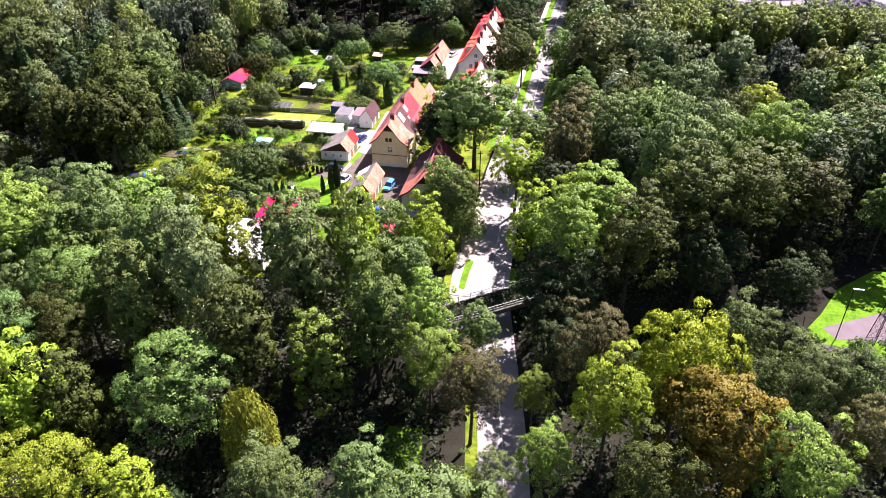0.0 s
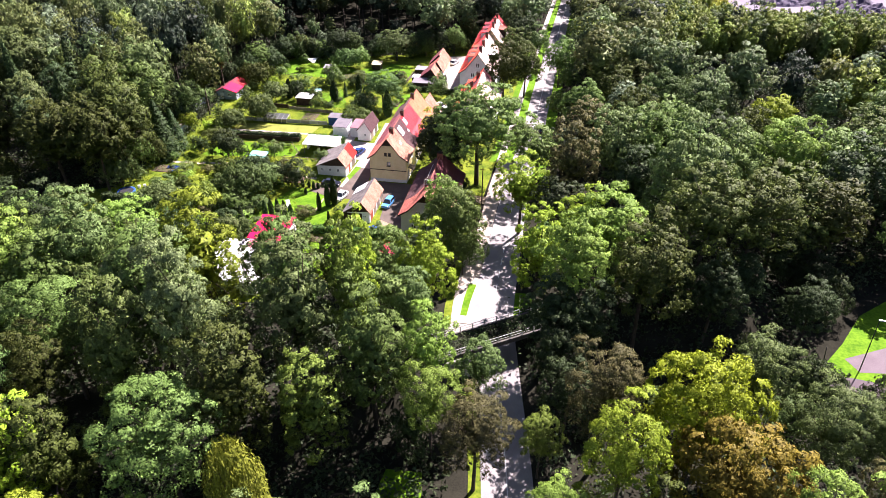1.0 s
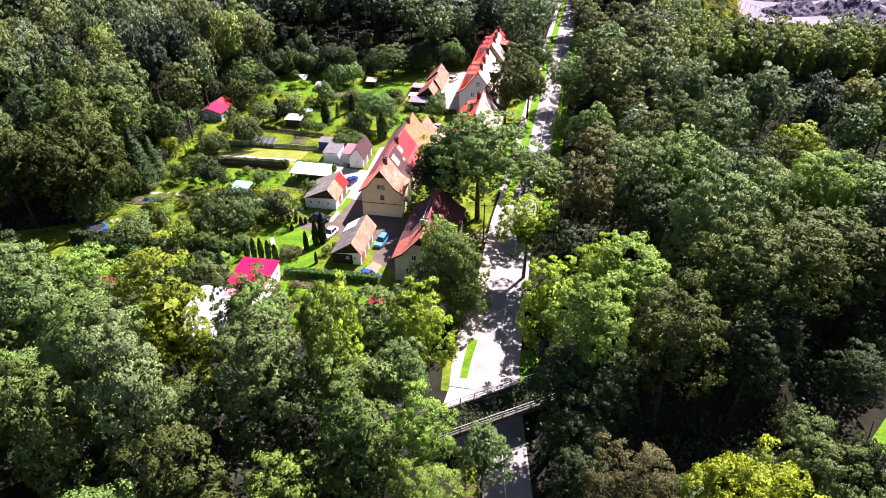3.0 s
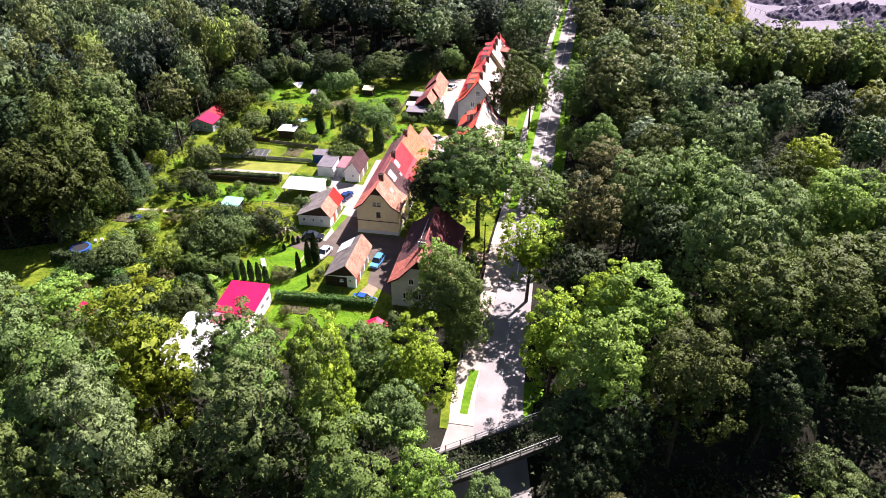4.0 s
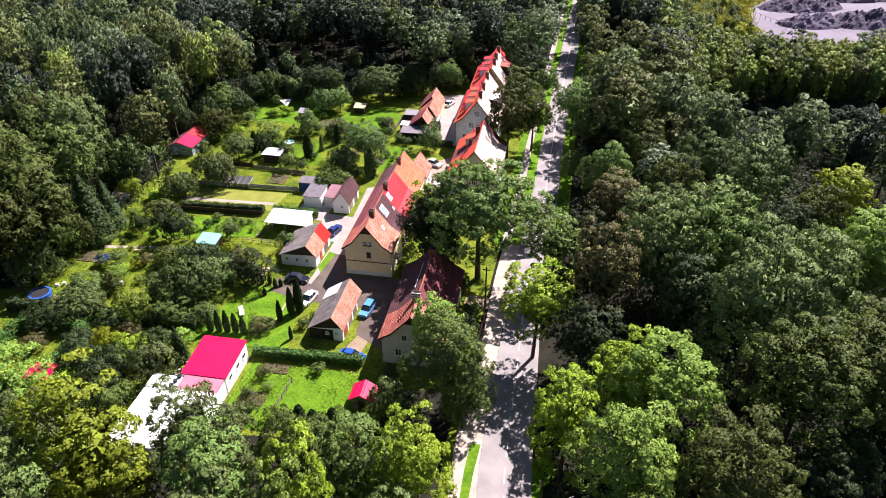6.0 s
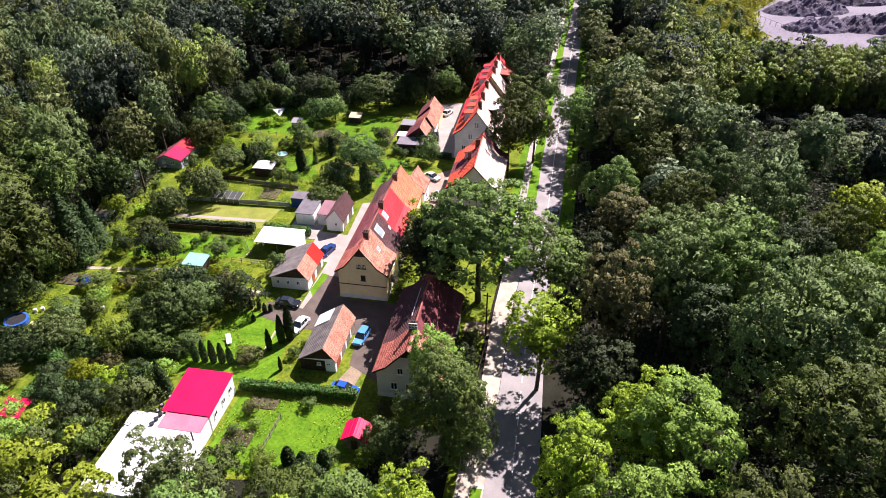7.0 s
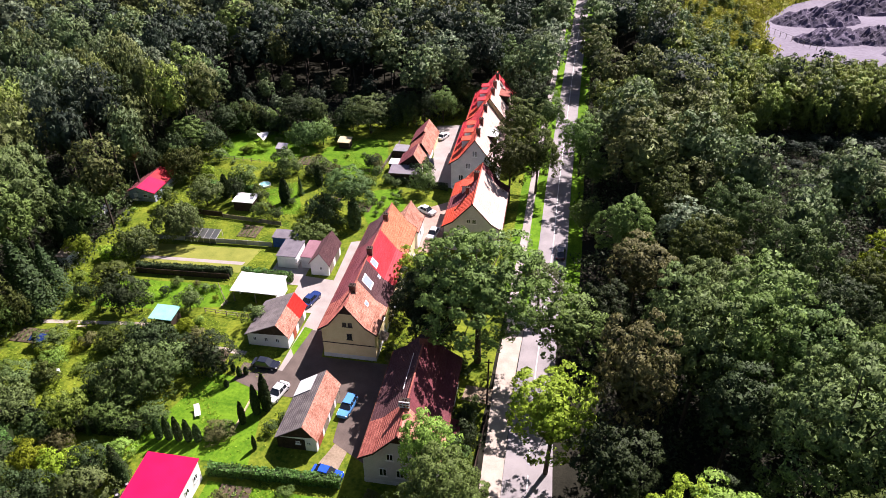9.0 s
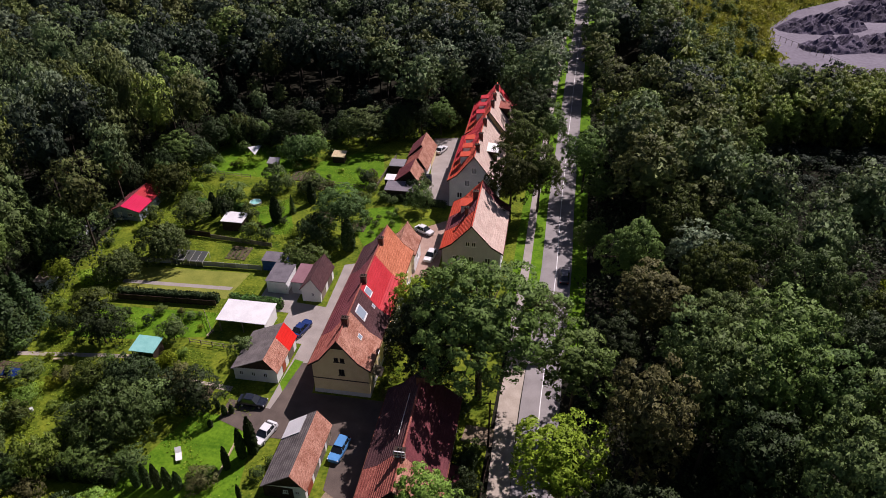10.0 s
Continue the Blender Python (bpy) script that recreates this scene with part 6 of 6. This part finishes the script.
SHRUBS_LAWN = [(-86.0, 214.5, 2.6), (-80.6, 208.0, 2.4), (-83.4, 206.6, 2.2), (-78.5, 213.0, 1.6), (-72.0, 213.5, 2.0), (-69.5, 207.2, 1.6), (-89.4, 207.0, 2.0), (-63.0, 214.8, 2.2), (-58.6, 207.4, 0.9), (-52.4, 207.0, 1.0), (-50.6, 205.4, 2.2), (-47.6, 187.8, 1.6), (-44.6, 184.6, 1.2), (-41.6, 188.6, 1.0), (-66.0, 186.8, 1.4), (-63.8, 182.2, 1.6), (-80.4, 149.8, 1.2), (-77.0, 146.2, 1.6), (-69.8, 148.2, 1.4), (-67.0, 151.0, 1.0)]
SHRUBS_YARD = [(-50.1, 189.3, 1.3), (-47.8, 189.1, 1.1), (-46.2, 185.9, 1.2), (-47.5, 184.4, 1.4), (-44.6, 187.5, 1.0), (-42.8, 189.1, 1.2), (-47.6, 181.3, 1.3), (-44.7, 181.0, 1.1), (-42.4, 182.1, 1.4), (-41.3, 185.4, 1.2), (-41.6, 190.7, 1.0), (-49.7, 185.3, 1.5)]
SHRUBS_SOUTH = [(-46.6, 109.3, 2.0), (-45.0, 107.0, 1.2), (-47.4, 105.4, 1.4), (-38.8, 111.6, 1.6), (-45.6, 101.4, 2.6), (-41.6, 101.2, 2.2), (-33.0, 103.0, 1.8), (-28.0, 103.5, 2.6), (-27.6, 112.0, 2.4), (-44.6, 121.4, 1.8),
                (-43.6, 123.6, 1.4), (-50.6, 120.4, 1.8), (-52.0, 118.6, 1.6), (-62.6, 113.4, 3.0), (-66.2, 110.6, 2.6), (-72.8, 111.2, 1.8), (-31.4, 137.6, 1.5), (-32.0, 139.6, 1.8), (-36.0, 101.0, 2.0), (-84.8, 108.8, 2.6)]
for rows in (SHRUBS_WEST, SHRUBS_NORTH, SHRUBS_SOUTH, SHRUBS_LAWN, SHRUBS_YARD):
    for x, y, H in rows:
        tree(x, y, H, H * tree_rng.uniform(0.5, 0.75), tree_rng.choice(("mid", "light", "lime", "greygreen", "mid", "green", "brown")), "garden shrubs")
loose = random.Random(21)
count = 0
for _ in range(2200):
    x, y = loose.uniform(-97, -44), loose.uniform(119, 221)
    keep_out = ((-86.5, -53, 154, 169), (-63, -44.5, 114, 133), (-62, -42, 133, 170), (-48, -30, 170, 260), (-81, -70, 162, 184), (-66, -48, 198, 221), (-93, -66, 202, 222), (-72, -60, 178, 193), (-52, -39, 176, 194), (-86, -64, 143, 153), (-102, -90, 175, 189), (-73.5, -67, 137, 143.5), (-96, -90, 117, 123.5))
    if x < -78 and y < 150 and loose.random() < 0.8:
        continue
    if any(a < x < b and c < y < d for a, b, c, d in keep_out) or count >= 60:
        continue
    H = loose.choice((0.7, 0.9, 1.2, 1.5, 1.9)) if y < 170 else loose.choice((0.8, 1.1, 1.5, 2.0, 2.6))
    tree(x, y, H, H * loose.uniform(0.55, 0.85), loose.choice(("mid", "light", "lime", "greygreen", "dark", "green", "yellow")), "garden shrubs")
    count += 1

# rough grass and weeds over the garden ground
gr = np.random.default_rng(8)
n = 120000
px, py = gr.uniform(-98, -28, n), gr.uniform(98, 222, n)
clump = np.sin(px * 0.55 + 2.1 * np.sin(py * 0.31)) + np.sin(py * 0.47 + 1.7 * np.sin(px * 0.23)) + 0.7 * gr.normal(size=n)
bare = ((px > -49.5) & (py > 128) & (py < 236)) | ((px > -60) & (py > 137) & (py < 170)) | ((px > -86) & (px < -64) & (py > 155) & (py < 165)) | ((px > -62) & (px < -50) & (py < 114)) | ((px > -63) & (py > 114) & (py < 131) & (clump < 1.3)) | ((px < -62) & (py < 112)) | ((px < -95) & (py < 120)) | ((px > -37) & (py > 113)) | ((px > -92) & (px < -48) & (py > 199) & (clump < 1.7)) | ((px > -86) & (px < -64) & (py > 143) & (py < 153) & (clump < 1.3))
ok = (clump > 0.2) & ~bare
px, py = px[ok], py[ok]
pos = np.stack([px, py, gr.uniform(0.0, 0.22, len(px))], axis=1)
weeds = thing("rough_grass", 0, 0, 0, "uneven tufts of rough garden grass and weeds", "grass")
tagged(weeds, kind="stuff")
part("tufts", leaf_mesh("tufts", blades(pos, gr.normal(size=pos.shape) * 0.6 + np.array([0, -0.2, 0.9]), 0.14, 0.085, gr), LEAF["lime"]), None, weeds)

# vegetable beds
def bed(x0, x1, y0, y1, label="dark dug vegetable bed with low plants"):
    b = thing("vegetable_bed", (x0 + x1) / 2, (y0 + y1) / 2, -0.02, label, "garden bed")
    hx, hy = (x1 - x0) / 2, (y1 - y0) / 2
    part("soil", Shape().box(-hx, hx, -hy, hy, 0, 0.10), SOIL, b)
    rr = np.random.default_rng(int(abs(x0 * 3 + y0)))
    rows = []
    for k in range(max(2, int(2 * hx / 0.9))):
        m = int(2 * hy * 9)
        p = np.stack([np.full(m, -hx + 0.45 + k * 0.9) + rr.normal(size=m) * 0.1, rr.uniform(-hy + 0.2, hy - 0.2, m), rr.uniform(0.1, 0.3, m)], axis=1)
        rows.append(blades(p, rr.normal(size=p.shape) * 0.5 + np.array([0, 0, 1.0]), 0.16, 0.11, rr))
    tagged(part("greenery", leaf_mesh("greenery", np.concatenate(rows), LEAF["mid"]), None, b), kind="stuff")


for x0, x1, y0, y1 in ((-48.6, -44.6, 103.4, 106.2), (-47.6, -43.4, 110.2, 112.2), (-69.8, -65.4, 201.6, 206.2), (-64.0, -59.0, 198.0, 201.2), (-85.5, -81.5, 168.6, 172.4), (-70.5, -66.5, 168.4, 172.8), (-62.2, -57.0, 133.0, 136.0), (-94.0, -89.0, 132.6, 136.0), (-58.0, -54.0, 184.0, 188.5), (-51.0, -46.5, 182.0, 186.0)):
    bed(x0, x1, y0, y1)


# ---------------------------------------------------------------- gardens: fences, greenhouse and loose things
def fence(p, q, high, mat, label, step=2.0, solid=True, group="garden fences"):
    d = Vector((q[0] - p[0], q[1] - p[1], 0))
    f = thing("fence", p[0], p[1], 0, label, "fence", group, math.degrees(math.atan2(d.y, d.x)))
    n = max(1, round(d.length / step))
    w = d.length / n
    post = Shape().box(-0.06, 0.06, -0.06, 0.06, -0.2, high + 0.08).mesh("post", mat)
    board = Shape()
    if solid:
        board.box(0.06, w - 0.06, -0.025, 0.025, 0.08, high)
    else:
        for z in (0.35 * high, 0.9 * high):
            board.box(0.06, w - 0.06, -0.03, 0.03, z, z + 0.08)
    panel = board.mesh("panel", mat)
    for i in range(n + 1):
        part("post", post, None, f, at=pose(i * w, 0, 0))
        if i < n:
            part("panel", panel, None, f, at=pose(i * w, 0, 0))
    return f


fence((-86.4, 165.0), (-62.0, 165.8), 1.1, CONCRETE, "grey concrete panel fence behind the dry lawn", 2.4)
fence((-89.2, 175.8), (-76.5, 175.0), 1.3, BOARDS, "dark wooden fence between the plots", 2.2)
fence((-76.2, 174.8), (-63.0, 173.6), 1.0, WOOD_GREY, "grey slatted fence between the plots", 2.2)
fence((-84.6, 153.4), (-65.6, 154.2), 1.2, BOARDS, "dark wooden fence before the dry lawn", 2.4)
fence((-66.0, 201.8), (-48.6, 199.6), 0.9, WOOD_GREY, "weathered rail fence across the far lawn", 2.4, False)
fence((-97.0, 202.4), (-78.8, 201.0), 0.9, WOOD_GREY, "weathered rail fence across the far lawn", 2.4, False)
fence((-48.6, 199.8), (-47.4, 217.0), 1.0, WOOD_GREY, "weathered wooden fence beside the far garages", 2.4)
fence((-66.5, 151.8), (-63.0, 147.2), 1.0, WOOD_GREY, "weathered rail fence in the garden", 2.0, False)
fence((-65.6, 144.6), (-55.6, 144.0), 0.9, WOOD_GREY, "weathered rail fence in the garden", 2.2, False)
fence((-42.4, 102.0), (-42.0, 109.0), 0.9, WOOD_GREY, "low weathered rail fence across the lower lawn", 1.8, False)
fence((-16.4, 112.0), (-15.3, 128.5), 1.2, BOARDS, "dark garden fence along the footpath", 2.4)

g = thing("greenhouse", -76.6, 166.6, 0, "low glazed greenhouse with a grey frame", "greenhouse")
gf = Shape()
for i in range(6):
    x = -3.3 + i * 1.32
    gf.box(x - 0.04, x + 0.04, -1.5, -1.42, 0, 1.0).box(x - 0.04, x + 0.04, 1.42, 1.5, 0, 1.5).rod((x, -1.46, 1.0), (x, 1.46, 1.5), 0.04, n=4)
part("frame", gf, STEEL, g)
for i in range(5):
    x = -3.3 + i * 1.32
    part("pane", Shape().prism([(x + 0.05, -1.45, 1.02), (x + 0.05, 1.45, 1.52), (x + 0.05, 1.45, 1.54), (x + 0.05, -1.45, 1.04)], dx=1.22), GREENHOUSE_GLASS, g)
    part("pane", Shape().box(x + 0.05, x + 1.27, -1.48, -1.46, 0.05, 0.98), GREENHOUSE_GLASS, g)


def trampoline(x, y, r, label):
    t = thing("trampoline", x, y, 0, label, "trampoline")
    ring = Shape()
    for i in range(20):
        a, b = 2 * math.pi * i / 20, 2 * math.pi * (i + 1) / 20
        ring.prism([(r * math.cos(a), r * math.sin(a), 0.78), (r * math.cos(b), r * math.sin(b), 0.78), (r * 0.82 * math.cos(b), r * 0.82 * math.sin(b), 0.80), (r * 0.82 * math.cos(a), r * 0.82 * math.sin(a), 0.80)], dz=0.07)
    part("edge_pad", ring, BLUE_PLASTIC, t, "blue padded edge")
    part("skirt", Shape().rod((0, 0, 0.08), (0, 0, 0.76), r * 0.97, r * 0.99, 20), BLUE_PLASTIC, t, "blue fabric skirt")
    part("mat", Shape().rod((0, 0, 0.765), (0, 0, 0.79), r * 0.83, r * 0.83, 20), DARK_METAL, t, "black jumping mat")
    for i in range(6):
        a = math.pi * i / 3
        part("leg", Shape().rod((r * 0.95 * math.cos(a), r * 0.95 * math.sin(a), 0), (r * 0.95 * math.cos(a), r * 0.95 * math.sin(a), 0.78), 0.04), STEEL, t)


trampoline(-93.2, 121.4, 1.9, "round blue trampoline on the grass")
s_ = thing("garden_swing", -87.6, 132.4, 0, "garden swing under a dark blue fabric cover", "garden swing")
part("seat", Shape().box(-1.1, 1.1, -0.4, 0.4, 0.45, 0.6), BLUE_PLASTIC, s_)
part("canopy", Shape().prism([(-1.4, -0.9, 1.7), (-1.4, 0, 1.95), (-1.4, 0.9, 1.7), (-1.4, 0.9, 1.76), (-1.4, 0, 2.02), (-1.4, -0.9, 1.76)], dx=2.8), CAR_NAVY, s_)
for sx in (-1.3, 1.3):
    part("frame", Shape().rod((sx, -0.8, 0), (sx, 0, 1.9), 0.04).rod((sx, 0.8, 0), (sx, 0, 1.9), 0.04), STEEL, s_)
s_ = thing("garden_lounger", -56.2, 122.9, 0, "white plastic garden lounger on the lawn", "garden lounger", turn=30)
part("seat", Shape().box(-0.4, 0.4, -0.9, 0.5, 0.32, 0.42), WHITE_PAINT, s_)
part("backrest", Shape().prism([(-0.4, 0.5, 0.36), (-0.4, 1.1, 0.85), (-0.4, 1.06, 0.92), (-0.4, 0.46, 0.44)], dx=0.8), WHITE_PAINT, s_)
for sx in (-0.34, 0.34):
    for sy in (-0.8, 0.4):
        part("leg", Shape().box(sx - 0.04, sx + 0.04, sy - 0.04, sy + 0.04, 0, 0.32), WHITE_PAINT, s_)
s_ = thing("timber_beam", -49.75, 124.1, 0, "long pale timber beam lying on the lawn", "beam")
part("beam", Shape().box(-0.12, 0.12, -3.1, 3.1, 0, 0.22), WOOD_PALE, s_)
s_ = thing("tarpaulin", -83.0, 213.6, 0, "white three-cornered tarpaulin stretched over the lawn", "tarpaulin")
part("cloth", Shape().prism([(-1.9, 0.4, 1.6), (1.4, 1.6, 1.9), (1.2, -2.6, 1.1)], dz=0.03), WHITE_SHEET, s_)
for p in ((-1.9, 0.4, 1.6), (1.4, 1.6, 1.9), (1.2, -2.6, 1.1)):
    part("pole", Shape().rod((p[0], p[1], 0), p, 0.04), WOOD_GREY, s_)
s_ = thing("paddling_pool", -73.0, 189.8, 0, "round pale paddling pool with turquoise water", "paddling pool")
part("rim", Shape().rod((0, 0, 0), (0, 0, 0.5), 1.25, 1.3, 18), WHITE_PAINT, s_)
part("water", Shape().rod((0, 0, 0.5), (0, 0, 0.51), 1.15, 1.15, 18), TEAL, s_)
for i, (x, y) in enumerate(((-90.2, 121.6), (-89.4, 119.8))):
    s_ = thing("garden_slab", x, y, -0.02, "pale stone slab lying in the grass", "slab", turn=15 * i)
    part("slab", Shape().box(-0.9, 0.9, -0.5, 0.5, 0, 0.1), PAVED if i else WOOD_PALE, s_)
for x, y in ((-92.2, 124.6), (-91.2, 125.2), (-81.2, 127.2)):
    s_ = thing("garden_barrel", x, y, -0.02, "small white plastic barrel on the grass", "barrel")
    part("body", Shape().rod((0, 0, 0), (0, 0, 0.6), 0.28, 0.3, 12), WHITE_PAINT, s_)
for i in range(3):
    s_ = thing("garden_bench", (-76.4, -63.2, -84.0)[i], (121.4, 147.0, 137.4)[i], 0, "low wooden garden bench with a plank seat", "bench", turn=(4, 80, 10)[i])
    part("seat", Shape().box(-0.8, 0.8, -0.2, 0.2, 0.4, 0.46), WOOD_PALE, s_)
    for sx in (-0.7, 0.7):
        part("leg", Shape().box(sx - 0.05, sx + 0.05, -0.18, 0.18, 0, 0.4), WOOD_GREY, s_)
for i in range(26):
    a = loose.uniform(0, 6.28)
    s_ = thing("tyre", -59.6 + loose.uniform(-1.6, 1.9), 107.4 + loose.uniform(-2.2, 3.2), 0, "old black tyre stacked beside the workshop", "tyre", "stacked tyres")
    part("tread", Shape().rod((0, 0, 0), (0, 0, 0.22), 0.34, 0.34, 12), TYRE, s_, at=pose(0, 0, 0.0))
    part("rim", Shape().rod((0, 0, 0.215), (0, 0, 0.235), 0.2, 0.2, 10), FELT_PALE, s_)

# ---------------------------------------------------------------- poles and pylons
s_ = thing("utility_pole", -15.6, 131.4, 0, "dark wooden utility pole beside the footpath", "utility pole")
part("pole", Shape().rod((0, 0, -0.3), (0, 0, 8.6), 0.15, 0.1, 8), BOARDS, s_)
part("crossarm", Shape().box(-0.6, 0.6, -0.06, 0.06, 8.0, 8.14), BOARDS, s_)


def pylon(x, y, base, H, w, label, turn=0):
    p = thing("lattice_pylon", x, y, base, label, "pylon", turn=turn)
    top = w * 0.22
    for sx in (-1, 1):
        for sy in (-1, 1):
            part("leg", Shape().rod((sx * w, sy * w, 0), (sx * top, sy * top, H), 0.07, 0.05, 4), DARK_METAL, p)
    n = 9
    for face in range(4):
        b = Shape()
        for i in range(n):
            z0, z1 = H * i / n, H * (i + 1) / n
            r0, r1 = w + (top - w) * i / n, w + (top - w) * (i + 1) / n
            for u in (-1, 1):
                q0 = Matrix.Rotation(face * math.pi / 2, 3, "Z") @ Vector((u * r0, r0, z0))
                q1 = Matrix.Rotation(face * math.pi / 2, 3, "Z") @ Vector((-u * r1, r1, z1))
                b.rod(q0, q1, 0.03, 0.03, 3)
        part("bracing", b, DARK_METAL, p)
    for z in (0.8, 0.93):
        part("arm", Shape().rod((-w * 1.6, 0, H * z), (w * 1.6, 0, H * z), 0.07, 0.07, 4), DARK_METAL, p)


pylon(53.6, 91.4, 0, 14.0, 0.9, "dark steel lattice mast beside the paved court", 20)
pylon(35.3, 336.0, 0, 24.0, 1.8, "dark steel lattice pylon above the reeds", 10)
for x, y, H, arm in ((47.6, 90.9, 9.8, 1.2), (42.8, 92.0, 3.0, 0.0)):
    s_ = thing("lamp_post" if arm else "post", x, y, 0, "thin dark lamp post at the court edge" if arm else "short leaning wooden post at the meadow edge", "lamp post" if arm else "post")
    part("pole", Shape().rod((0, 0, -0.2), (-0.4, 0, H), 0.09, 0.06, 8), DARK_METAL, s_)
    if arm:
        part("lamp_head", Shape().box(-0.5, 1.0, -0.12, 0.12, H - 0.05, H + 0.1), STEEL, s_)


# ---------------------------------------------------------------- the diggings
def heap(x, y, rx, ry, H, seed):
    s = Shape()
    n, m = 40, 26
    for j in range(m + 1):
        for i in range(n + 1):
            u, v = i / n * 2 - 1, j / m * 2 - 1
            d = max(0.0, 1 - u * u - v * v)
            p = Vector((u * rx, v * ry, 0))
            k = noise.fractal(p * 0.22 + Vector((seed, seed, 0)), 0.8, 2.1, 5)
            s.v.append((u * rx + 0.6 * k, v * ry + 0.6 * noise.noise(p * 0.4), H * d ** 0.6 * (0.8 + 0.75 * k) - 0.12))
    w = n + 1
    s.f = [(j * w + i, j * w + i + 1, (j + 1) * w + i + 1, (j + 1) * w + i) for j in range(m) for i in range(n)]
    h = thing("spoil_heap", x, y, 0, "rough dark heap of dug spoil on the sand", "spoil heap", "spoil heaps", 14)
    part("mound", s, SPOIL, h)


for i, (x, y, rx, ry, H) in enumerate(((92, 357, 18, 9, 4.5), (120, 380, 22, 10, 5.0), (90, 331, 14, 8, 3.8), (112, 336, 18, 10, 4.6), (150, 356, 20, 11, 5.0), (140, 405, 24, 12, 5.0), (118, 318, 16, 7, 3.0))):
    heap(x, y, rx, ry, H, i * 3.7)
f = thing("site_fence", 69.0, 342.0, 0, "thin dark post fence at the edge of the diggings", "fence", turn=-64)
post = Shape().box(-0.06, 0.06, -0.06, 0.06, -0.2, 1.8).mesh("post", WOOD_GREY)
for i in range(13):
    part("post", post, None, f, at=pose(i * 3.1, 0, 0))
part("wire", Shape().rod((0, 0, 1.7), (37.2, 0, 1.7), 0.05, 0.05, 3), DARK_METAL, f)
rr = np.random.default_rng(77)
n = 120000
x, y = rr.uniform(30, 130, n), rr.uniform(306, 432, n)
edge = np.interp(y, [306, 330, 350, 385, 412, 432], [64, 65, 69, 88, 117, 140]) + rr.normal(size=n) * 1.6
low = np.interp(y, [306, 350, 432], [44, 36, 34])
ok = (x < edge) & (x > low)
x, y = x[ok], y[ok]
pos = np.stack([x, y, rr.uniform(0.3, 4.4, len(x)) * (0.6 + 0.4 * np.sin(x * 0.3 + y * 0.17))], axis=1)
reeds = thing("reed_bed", 0, 0, 0, "yellow-green reeds and young birches beside the diggings", "reeds")
tagged(reeds, kind="stuff")
part("blades", leaf_mesh("blades", blades(pos, rr.normal(size=pos.shape) + np.array([0, -0.8, 0.5]), 0.85, 0.34, rr, 3.0), REED), None, reeds)
